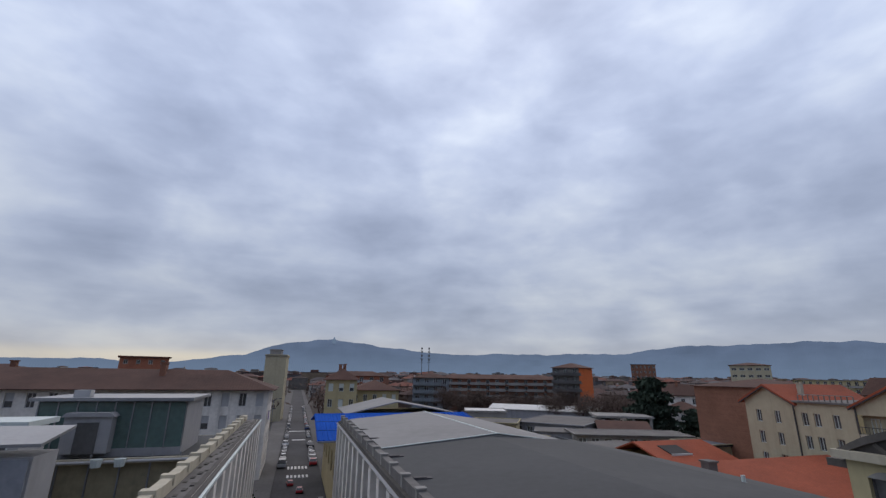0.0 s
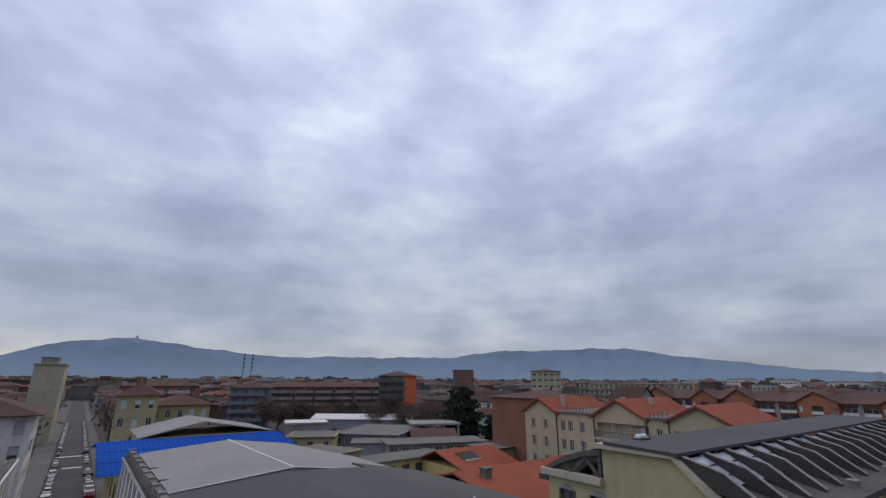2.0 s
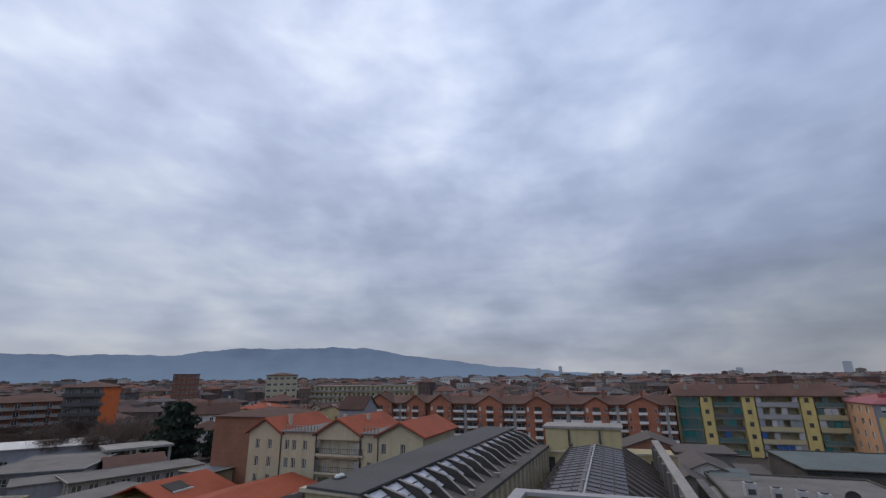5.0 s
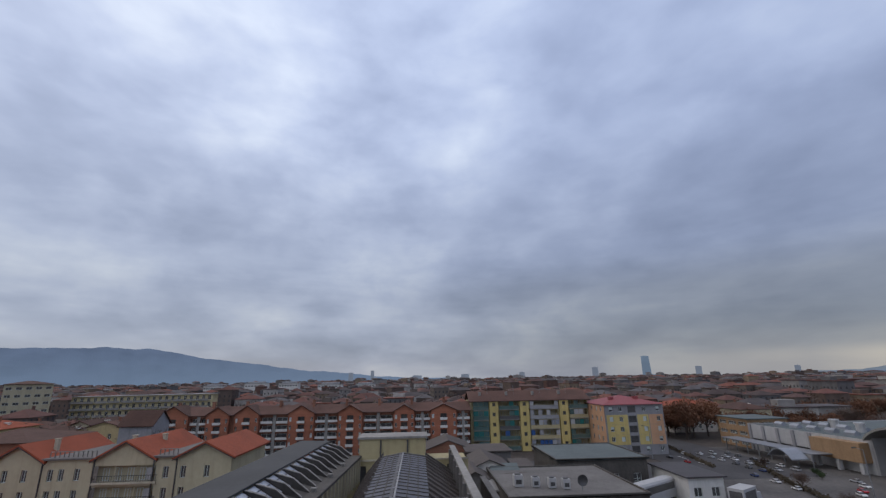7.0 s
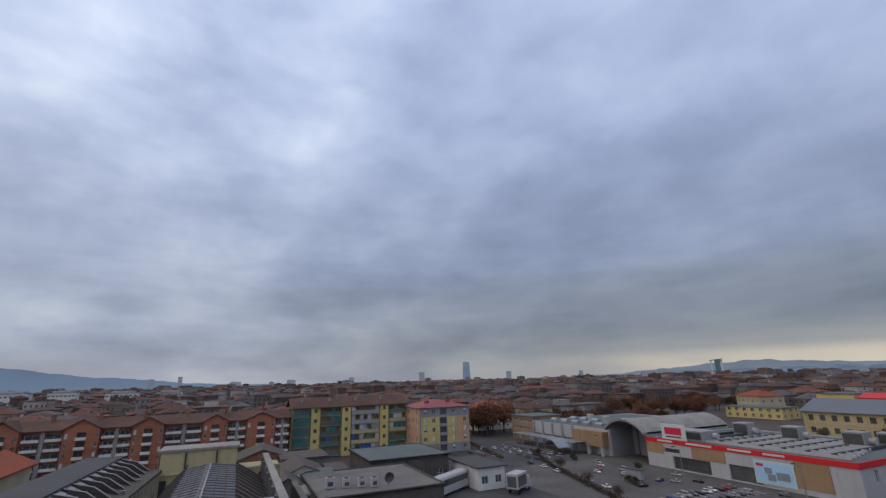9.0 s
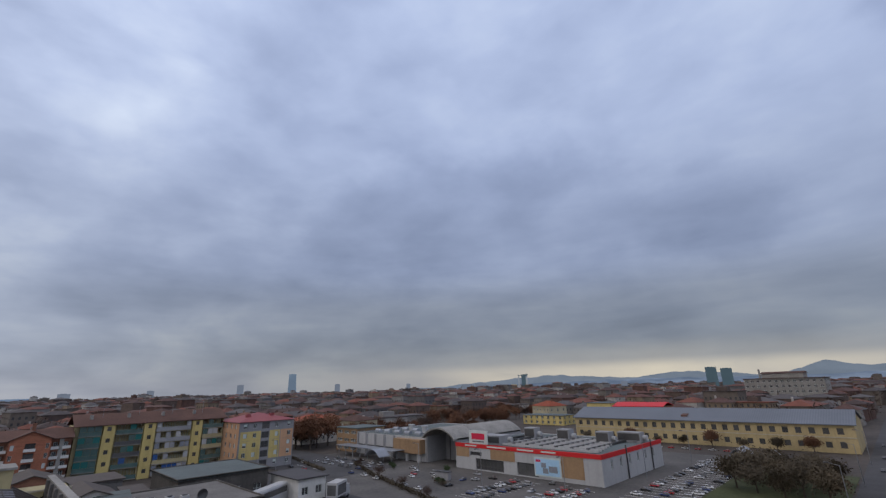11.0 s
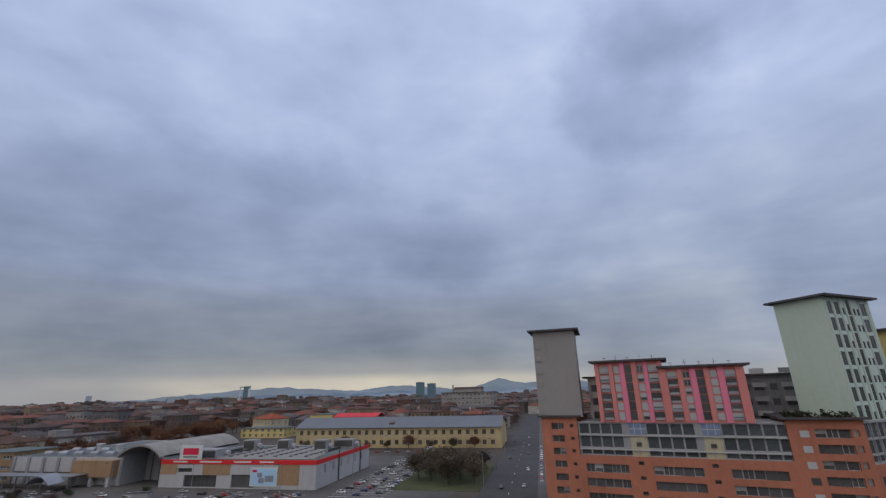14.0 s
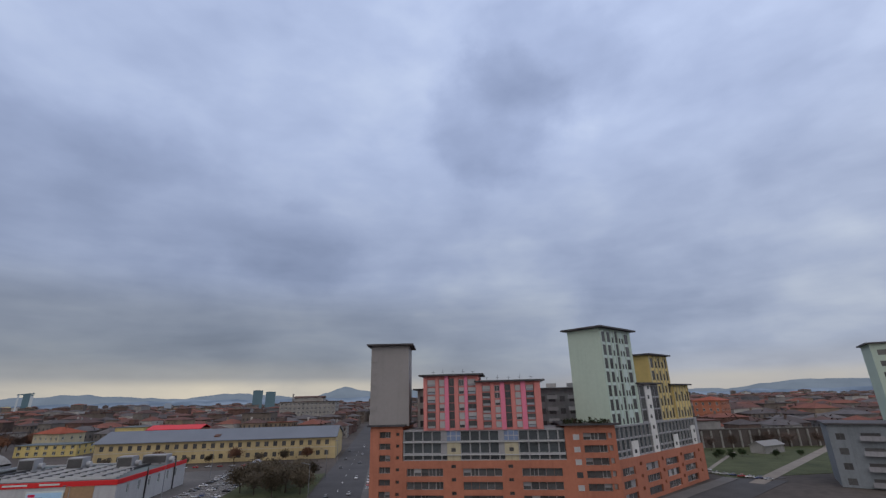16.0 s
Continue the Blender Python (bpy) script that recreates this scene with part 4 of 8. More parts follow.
# open truss over the north aisle
part("truss_chord", Shell().prism([(8.3, 12.95), (9.6, 12.75), (11.2, 12.2), (12.3, 11.62), (12.3, 11.4), (11.1, 11.95), (9.5, 12.5), (8.3, 12.7)], "x", X0 - 0.15, X0 + 0.25), M["rib"], root, "weathered concrete truss chord")
for y0, z0, y1, z1 in ((8.6, 11.6, 9.4, 12.5), (10.4, 11.6, 9.4, 12.5), (10.4, 11.6, 10.9, 12.0), (8.5, 11.6, 8.5, 12.7)):
    part("truss_strut", Shell().tube((X0 + 0.05, y0, z0), (X0 + 0.05, y1, z1), 0.13, 0.13, 4), M["rib"], root)
ridge_roof = part("ridge_roof", Shell().prism([(7.9, 13.42), (4.0, 13.32), (4.0, 13.18), (7.9, 13.28)], "x", X0 - 0.4, X1 + 0.5), M["grey_roof"], root, "dark grey felt ridge strip")
part("vent_base", Shell().box(18.9, 19.9, 7.1, 7.6, 13.35, 13.5), M["metal_dark"], ridge_roof, "dark metal vent base")
for x in (19.15, 19.65):
    part("roof_vent", Shell().tube((x, 7.35, 13.5), (x, 7.35, 13.6), 0.2, 0.19, 10).tube((x, 7.35, 13.6), (x, 7.35, 13.68), 0.19, 0.06, 10), M["frame_white"], ridge_roof, "white dome cowl")
# ribs and glass on both slopes
for side, y_top, y_low in ((-1, 3.9, 0.3), (1, 8.2, 12.2)):
    ys = [y_top + (y_low - y_top) * f for f in (0, 0.3, 0.75, 1.0)]
    zs = [13.15, 12.75, 11.0, 10.15] if side < 0 else [13.1, 12.75, 12.0, 11.5]
    if side < 0:
        ys, zs = [4.1, 3.2, 2.3, 0.8], [13.15, 12.93, 12.7, 11.62]
    prof = list(zip(ys, zs))
    n = 17
    for i in range(n):
        x = X0 + 0.15 + (X1 - X0 - 0.6) * i / (n - 1)
        ring = prof + [(y, z - 0.62) for y, z in reversed(prof)] if side > 0 else prof + [(0.8, 11.5), (3.2, 12.1), (4.1, 12.4)]
        # shade painted into the rib sides, a paler strip for the lit top
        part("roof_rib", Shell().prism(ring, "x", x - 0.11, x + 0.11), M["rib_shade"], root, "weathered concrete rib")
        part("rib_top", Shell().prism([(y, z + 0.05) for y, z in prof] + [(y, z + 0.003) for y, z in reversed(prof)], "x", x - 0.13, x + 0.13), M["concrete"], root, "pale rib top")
    for i in range(n - 1):
        x = X0 + 0.3 + (X1 - X0 - 0.6) * i / (n - 1)
        w = (X1 - X0 - 0.6) / (n - 1) - 0.3
        low = (2.45, 12.12) if side < 0 else (ys[1], zs[1] - 0.75)
        part("roof_glass", Shell().face([(x, ys[0], zs[0] - 0.12), (x + w, ys[0], zs[0] - 0.12), (x + w, *low), (x, *low)]), M["glass_sky"], root, "pale wired glass")
        for f in (0.35, 0.7):
            gy, gz = ys[0] + (low[0] - ys[0]) * f, zs[0] - 0.12 + (low[1] - zs[0] + 0.12) * f
            part("glazing_bar", Shell().box(x, x + w, gy - 0.03, gy + 0.03, gz, gz + 0.05), M["metal_dark"], root)
        part("roof_slope", Shell().face([(x, 3.2, 12.14), (x + w, 3.2, 12.14), (x + w, 0.8, 11.53), (x, 0.8, 11.53)]) if side < 0 else Shell().face([(x, ys[1], zs[1] - 0.6), (x + w, ys[1], zs[1] - 0.6), (x + w, ys[2], zs[2] - 1.15), (x + w, ys[3], zs[3] - 0.6), (x, ys[3], zs[3] - 0.6), (x, ys[2], zs[2] - 1.15)]), M["rib"], root)
    part("roof_gutter", Shell().box(X0, X1, -0.45, 0.85, 11.3, 11.55) if side < 0 else Shell().box(X0, X1, 12.1, 12.9, 10.9, 11.2), M["rib"], root)
for i in range(22):
    part("wall_louvre", Shell().box(X0 + 1.2 + 1.66 * i, X0 + 1.5 + 1.66 * i, -0.42, -0.2, 8.6, 11.3), M["cream_trim"], root)
for x in (26.3, 33.1, 39.5, 45.8):
    part("roof_cowl", Shell().box(x, x + 0.4, 0.25, 0.6, 11.55, 11.8).box(x - 0.06, x + 0.46, 0.19, 0.66, 11.8, 11.88), M["concrete"], root)

root = thing("glazed_vault_hall", "hall with a faceted glass roof between dark sheet slopes", "building")
s = Shell().box(24.1, 52.5, -11.48, -1.2, 0, 9.3)
part("wall", s, M["cream"], root)
for a, b in (((-3.2, 11.85), (-1.0, 9.4)), ((-8.2, 11.7), (-11.5, 9.6))):
    part("side_roof", Shell().prism([a, b, (b[0], b[1] - 0.15), (a[0], a[1] - 0.15)], "x", 24.1, 50.5), M["sheet_dark"], root, "dark corrugated side roof")
    for i in range(14):
        x = 24.6 + 1.95 * i
        part("side_rib", Shell().prism([(a[0], a[1] + 0.22), (b[0], b[1] + 0.22), (b[0], b[1]), (a[0], a[1])], "x", x, x + 0.22), M["sheet_dark"], root)
n = 20
for j, (ya, za, yb, zb) in enumerate(((-3.0, 11.75, -5.55, 12.15), (-5.65, 12.15, -8.2, 11.75))):
    for i in range(n):
        x = 24.0 + i * 1.2
        part("glass_pane", Shell().prism([(ya, za), (yb, zb), (yb, zb - 0.04), (ya, za - 0.04)], "x", x, x + 1.12), M["glass_wired"], root, "grey wired glass pane")
part("ridge_bar", Shell().box(23.8, 48.2, -5.67, -5.53, 12.12, 12.26), M["panel_grey"], root, "pale ridge pipe")
part("ridge_board", Shell().box(23.8, 48.2, -5.45, -5.2, 12.08, 12.2), M["metal_dark"], root)
for i in range(8):
    part("pipe_clamp", Shell().box(25 + 3 * i, 25.15 + 3 * i, -5.7, -5.3, 12.2, 12.28), M["panel_grey"], root)
for i in range(n + 1):
    x = 23.92 + i * 1.2
    part("glazing_bar", Shell().prism([(-2.95, 11.8), (-5.6, 12.22), (-8.25, 11.8), (-8.25, 11.66), (-5.6, 12.08), (-2.95, 11.66)], "x", x, x + 0.06), M["rib"], root)
for y, z in ((-3.85, 11.93), (-4.7, 12.06), (-6.5, 12.06), (-7.35, 11.93)):
    part("purlin", Shell().box(23.9, 48.2, y - 0.04, y + 0.04, z - 0.08, z + 0.01), M["rib"], root)
part("end_frame", Shell().prism([(-2.8, 11.2), (-2.8, 11.8), (-5.6, 12.25), (-8.4, 11.8), (-8.4, 11.2)], "x", 48.2, 48.5), M["concrete_dark"], root)

root = thing("end_wall_block", "cream plastered end block with a concrete coping", "building")
s = Shell()
facade(s, (53.5, 1.3), (0, -1), 15.0, 0, 10.6, [(1.0, 7.9, 1.1, 2.1), (12.3, 7.9, 1.1, 2.1)], 0.3)
s.box(53.52, 58, 1.1, 1.3, 0, 10.6).box(53.52, 58, -13.7, -13.5, 0, 10.6).box(57.8, 58, -13.5, 1.1, 0, 10.6).face([(53.5, -13.7, 10.6), (58, -13.7, 10.6), (58, 1.3, 10.6), (53.5, 1.3, 10.6)])
s.box(53.45, 57.5, -8.3, 0.1, 10.6, 13.15)
part("wall", s, M["cream"], root)
for hx in (1.0, 12.3):
    place_window(root, (53.5, 1.3), (0, -1), hx, 7.9, 1.1, 2.1, "double", "frame_dark", "glass")
part("coping", Shell().box(53.2, 57.8, -8.55, 0.35, 13.15, 13.4), M["concrete"], root)
part("string_course", Shell().box(53.3, 53.44, -13.7, 1.3, 10.55, 10.75), M["cream_trim"], root)
for y in (-2.6, -6.0):
    part("downpipe", Shell().box(53.25, 53.4, y - 0.1, y + 0.1, 6, 13.0), M["metal_dark"], root)
par = part("yard_parapet", Shell().box(21, 55.5, -12.1, -11.5, 0, 11.75), M["concrete_dark"], root, "weathered concrete parapet wall")
part("coping", Shell().box(21, 55.6, -12.15, -11.45, 11.75, 11.9), M["concrete"], par, "pale coping stones")
for i in range(9):
    part("buttress", Shell().box(23 + 3.7 * i, 23.5 + 3.7 * i, -11.5, -11.2, 8.8, 11.75), M["concrete_dark"], par)
near_box = thing("coped_roof_box", "cream roof box with a pale flat coping before the glass vault", "building")
part("wall", Shell().box(14, 14.3, -10.4, -2.3, 0, 12.8).box(23.7, 24, -10.4, -2.3, 0, 12.8).box(14.3, 23.7, -10.4, -10.1, 0, 12.8).box(14.3, 23.7, -2.6, -2.3, 0, 12.8), M["cream"], near_box)
part("coping", Shell().box(13.8, 14.5, -10.6, -2.1, 12.8, 13.0).box(23.5, 24.2, -10.6, -2.1, 12.8, 13.0).box(14.5, 23.5, -10.6, -9.9, 12.8, 13.0).box(14.5, 23.5, -2.8, -2.1, 12.8, 13.0), M["panel_grey"], near_box, "pale grey coping")
part("roof", Shell().box(14.3, 23.7, -10.1, -2.6, 11.6, 11.8), M["grey_roof"], near_box)

# gabled flats
def gabled_flats():
    root = thing("gabled_flats", "cream plastered flats with three gables, loggias and red tiled roofs", "apartment building")
    s = Shell()
    X = 55.0
    gables = [(45.3, 39.4, 13.25), (33.0, 26.0, 13.45), (23.0, 16.4, 13.1)]
    wins, logs = [], []
    top = 11.5
    p, r = (X, 45.3), (0, -1)
    for x in (1.3, 3.6, 6.7, 8.0, 9.9, 20.6, 22.7, 25.6):
        for z in (1.8, 4.2, 6.63, 9.06):
            wins.append((x, z, 0.68, 1.38))
    for z in (1.55, 3.97, 6.4, 8.8):
        logs.append((12.0, z, 7.7, 1.85))
    facade(s, p, r, 28.9, 0, top, wins + logs, 0.2)
    for h in wins:
        place_window(root, p, r, *h, "double", "frame_white", "glass", 0.15)
    for a, b, z in gables:
        s.face([(X, a, top), (X, b, top), (X, (a + b) / 2, z)])
    s.face([(X, 45.3, 0), (X + 13, 45.3, 0), (X + 13, 45.3, top), (X, 45.3, top)]).face([(X, 16.4, 0), (X + 13, 16.4, 0), (X + 13, 16.4, top), (X, 16.4, top)])
    part("loggia_back", Shell().box(X + 1.0, X + 1.2, 24.5, 33.2, 0, top - 0.1), M["cream_pale"], root)
    for h in logs:
        y0 = 45.0 - h[0]
        part("loggia_floor", Shell().box(X - 0.3, X + 0.98, y0 - h[2] + 0.01, y0 - 0.01, h[1] - 0.25, h[1] - 0.01), M["cream_trim"], root)
    s.face([(X, 16.4, top), (X + 13, 16.4, top), (X + 13, 45.3, top), (X, 45.3, top)])
    part("wall", s, M["cream_pale"], root)
    # loggia rails, posts and doors
    for h in logs:
        y0 = 45.0 - h[0]
        part("balcony_rail", Shell().box(X - 0.06, X - 0.01, y0 - h[2], y0, h[1] + 0.66, h[1] + 0.72).box(X - 0.06, X - 0.01, y0 - h[2], y0, h[1] + 0.03, h[1] + 0.07), M["frame_dark"], root)
        for i in range(5):
            yy = y0 - 0.5 - i * 1.5
            part("loggia_door", window_mesh(0.75, 1.5, "double", "frame_white", "glass"), None, root, "", pose(X + 0.96, yy, h[1], 0, 0, -90))
        part("curtain", Shell().box(X + 0.4, X + 0.44, y0 - 6.9, y0 - 6.1, h[1] + 0.1, h[1] + 1.5), M["panel_white"], root, "pale hanging curtain")
        for i in range(26):
            yy = y0 - 0.15 - i * 0.295
            part("baluster", Shell().box(X - 0.05, X - 0.02, yy - 0.015, yy + 0.015, h[1] + 0.07, h[1] + 0.66), M["frame_dark"], root)
        for q in (2.5, 5.1):
            part("loggia_post", Shell().box(X - 0.02, X + 0.1, y0 - q - 0.06, y0 - q + 0.06, h[1], h[1] + 1.85), M["cream_pale"], root)
    for a, b, z in gables:
        mid = (a + b) / 2
        slope = (z - top) / (a - mid)
        e = 0.55
        part("roof", Shell().prism([(a + e, top - slope * e), (mid, z), (b - e, top - slope * e), (b - e, top - slope * e + 0.2), (mid, z + 0.22), (a + e, top - slope * e + 0.2)], "x", X - 0.5, X + 13.5), M["red_tile"], root, "red clay tile gable roof")
        part("verge", Shell().prism([(a + e, top - slope * e - 0.12), (mid, z - 0.14), (b - e, top - slope * e - 0.12), (b - e, top - slope * e - 0.01), (mid, z - 0.01), (a + e, top - slope * e - 0.01)], "x", X - 0.48, X - 0.3), M["roof_dark"], root)
    for a, b in ((39.4, 33.0), (26.0, 23.0)):
        part("flat_roof", Shell().box(X - 0.35, X + 13, b, a, top, top + 0.2), M["concrete_dark"], root)
        fe = part("terrace_fence", Shell().box(X + 0.5, X + 0.56, b + 0.4, a - 0.4, top + 0.85, top + 0.93), M["concrete"], root, "grey terrace fence")
        n = int((a - b - 0.8) / 0.55)
        for i in range(n + 1):
            y = b + 0.4 + (a - b - 0.8) * i / n
            part("fence_post", Shell().box(X + 0.5, X + 0.56, y - 0.05, y + 0.05, top + 0.2, top + 0.85), M["concrete_dark"], fe)
    for y in (39.3, 33.1, 25.9, 23.1):
        part("downpipe", Shell().box(X - 0.14, X - 0.02, y - 0.06, y + 0.06, 0, top), M["metal_dark"], root)
    for x, y in ((58, 40.2), (60, 31.5), (61, 28.0)):
        part("chimney", Shell().box(x, x + 0.5, y, y + 0.45, 12, 13.6).box(x - 0.07, x + 0.57, y - 0.07, y + 0.52, 13.6, 13.7), M["cream_trim"], root)


gabled_flats()

house("brick_block", "plain red brick block with a blank gable wall and brown roof", "building", 68.0, 53.0, 13, 12.5, 12.8, 0, "brick_dull", "brown_tile", "hip", 1.2, 0.4, 4, 5, 0, sides="f")
# low red-roofed workshops in front of the flats
root = thing("red_roof_workshop", "low yellow workshop under a broad red tiled roof", "building")
s = Shell().box(33, 52.5, 26, 45, 0, 4.2)
part("wall", s, M["yellow_bright"], root)
part("roof", Shell().prism([(25.3, 4.2), (35.5, 6.6), (45.7, 4.2), (45.7, 4.0), (35.5, 6.4), (25.3, 4.0)], "x", 32.4, 53.2), M["red_tile"], root, "red clay tile roof")
part("chimney", Shell().box(35.0, 35.9, 33.2, 34.1, 5.5, 6.9).box(34.9, 36.0, 33.1, 34.2, 6.9, 7.05), M["concrete_dark"], root)
root = thing("red_roof_annex", "small yellow annex with a red tiled roof and green door", "building")
s = Shell().box(43.6, 54, 46.2, 57.4, 0, 4.0)
part("wall", s, M["yellow_bright"], root)
part("roof", Shell().prism([(45.8, 3.9), (52.6, 5.9), (58.2, 3.9), (58.2, 3.7), (52.6, 5.7), (45.8, 3.7)], "x", 43.0, 54.5), M["red_tile"], root)
part("door", Shell().box(43.46, 43.59, 49.5, 50.6, 0, 2.3), M["awning_green"], root)
part("skylight", Shell().prism([(48.6, 4.74), (51.0, 5.44), (51.0, 5.56), (48.6, 4.86)], "x", 45.6, 48.6).box(45.5, 48.7, 48.45, 48.6, 4.65, 4.9, 1), [M["void"], M["frame_white"]], root, "dark roof window with a pale edge")
house("pale_store", "low cream store with a flat blue-grey roof", "building", 62, 57, 11, 6, 4.6, 0, "cream_pale", "roof_slate", "flat", 0, 0.3, 1, 4, 2, (0.9, 1.1), sides="fl", parapet=0.3)

# ---- shopping hall, long works, housing complex ----
def shop_hall():
    root = thing("shopping_hall", "low white and brown store with a red band and rooftop machines", "shop")
    xa, xb, ya, yb, h = 30.2, 72.0, -132.0, -98.5, 5.95
    s = Shell()
    front = [(7.0, 0.2, 9.0, 2.6), (20.0, 0.2, 6.0, 2.8), (28.5, 3.2, 4.0, 1.0), (5.0, 3.4, 4.0, 0.9)]
    facade(s, (xb, yb), (-1, 0), xb - xa, 0, h, front, 0.5)
    facade(s, (xa, yb), (0, -1), yb - ya, 0, h, [(4 + 4.6 * i, 2.9, 1.0, 1.9) for i in range(6)], 0.25)
    s.box(xa + 0.02, xb, ya, ya + 0.2, 0, h).box(xb - 0.2, xb, ya + 0.2, yb - 0.02, 0, h)
    part("wall", s, M["panel_white"], root)
    part("roof", Shell().box(xa + 0.3, xb, ya + 0.2, yb - 0.3, h - 0.5, h - 0.25), M["roof_felt"], root)
    band = Shell().box(xa - 0.12, xb, yb, yb + 0.14, h - 0.7, h + 0.28).box(xa - 0.14, xa, ya, yb, h - 0.7, h + 0.28)
    part("red_band", band, M["red_band"], root, "bright red fascia band")
    for x0, w in ((41, 3.8), (47, 4.6), (55, 6.0), (64.5, 4.0)):
        part("band_letters", Shell().box(x0, x0 + w, yb + 0.145, yb + 0.17, h - 0.35, h - 0.02), M["frame_white"], root, "row of white lettering bars")
    for x0, x1, z0, z1 in ((xb - 4.8, xb - 0.2, 2.9, 5.2), (xb - 19.5, xb - 12, 2.9, 5.2), (xa + 4.2, xa + 9.6, 0.9, 5.2)):
        part("brown_panel", Shell().box(x0, x1, yb, yb + 0.08, z0, z1), M["ochre"], root, "brown facade panel")
    for hx, hz, hw, hh in front:
        place_window(root, (xb, yb), (-1, 0), hx, hz, hw, hh, "grid", "frame_dark", "glass", 0.4, "shop_window")
    for i in range(6):
        place_window(root, (xa, yb), (0, -1), 4 + 4.6 * i, 2.9, 1.0, 1.9, "double", "frame_white", "glass", 0.2)
    part("downpipe", Shell().box(xa - 0.3, xa - 0.1, yb - 12.1, yb - 11.8, 0, 7), M["metal_dark"], root)
    part("downpipe", Shell().box(xa - 0.3, xa - 0.1, yb - 26.4, yb - 26.1, 0, 7), M["metal_dark"], root)
    # rooftop
    for i in range(9):
        y0 = yb - 5 - 2.6 * i
        part("duct", Shell().box(xa + 3 + i * 0.6, xa + 32 - i * 0.5, y0 - 0.2, y0 + 0.2, h - 0.2, h + 0.3), M["panel_white"], root, "white air duct")
    for i in range(8):
        x0 = xa + 6.5 + 4.2 * i
        part("cross_duct", Shell().box(x0 - 0.25, x0 + 0.25, yb - 27, yb - 6.5, h - 0.2, h + 0.36), M["metal_dark"], root)
    for x0, y0, w, d, z in ((xa + 8, yb - 24, 3.6, 3, 2.6), (xa + 20, yb - 25, 3.6, 3, 2.6), (xa + 31, yb - 25, 3.6, 3, 2.6), (xa + 2.5, yb - 30, 6, 3, 2.2), (xb - 12, yb - 9, 9, 5, 2.0)):
        part("air_handler", Shell().box(x0, x0 + w, y0, y0 + d, h - 0.2, h + z).box(x0 + 0.2, x0 + w - 0.2, y0 + d, y0 + d + 0.1, h + 0.3, h + z - 0.3, 1), [M["panel_grey"], M["metal_dark"]], root, "grey air handling unit")
        part("fan", Shell().tube((x0 - 1.0, y0 + 1, h + 0.9), (x0 + 0.4, y0 + 1, h + 0.9), 0.65, 0.65, 12), M["panel_white"], root, "white drum fan")
    # roof sign without wording
    sg = thing("roof_sign", "white roof sign board with a red panel on posts", "sign", 64.2, -98.9, h - 0.6)
    part("board", Shell().box(-3.1, 3.1, -0.12, 0.12, 0.6, 4.1), M["frame_white"], sg)
    part("panel", Shell().box(-2.2, 2.2, 0.12, 0.16, 1.9, 3.4), M["sign_red"], sg, "red panel of the sign")
    part("stripe", Shell().box(-2.0, 2.0, 0.12, 0.16, 1.3, 1.55), M["roof_dark"], sg)
    for x in (-2.2, 2.2):
        part("post", Shell().box(x - 0.1, x + 0.1, -0.3, -0.12, 0, 4.0), M["metal_dark"], sg)
    po = thing("poster_board", "pale blue printed poster in a light frame on the store wall", "poster", 43.4, yb + 0.09, 0.6)
    part("frame", Shell().box(-3.5, 3.5, 0.0, 0.12, 0, 4.0), M["frame_white"], po)
    part("print", Shell().box(-3.2, 3.2, 0.12, 0.15, 0.3, 3.7), M["poster_blue"], po)
    for x0, z0, w, hh in ((-2.6, 1.0, 2.2, 1.3), (-0.2, 0.7, 1.4, 1.1), (0.3, 1.9, 1.3, 1.0)):
        part("motif", Shell().box(x0, x0 + w, 0.152, 0.17, z0, z0 + hh), M["glass_pale"], po)
    part("red_mark", Shell().box(1.7, 3.0, 0.152, 0.17, 3.0, 3.5), M["sign_red"], po)


shop_hall()


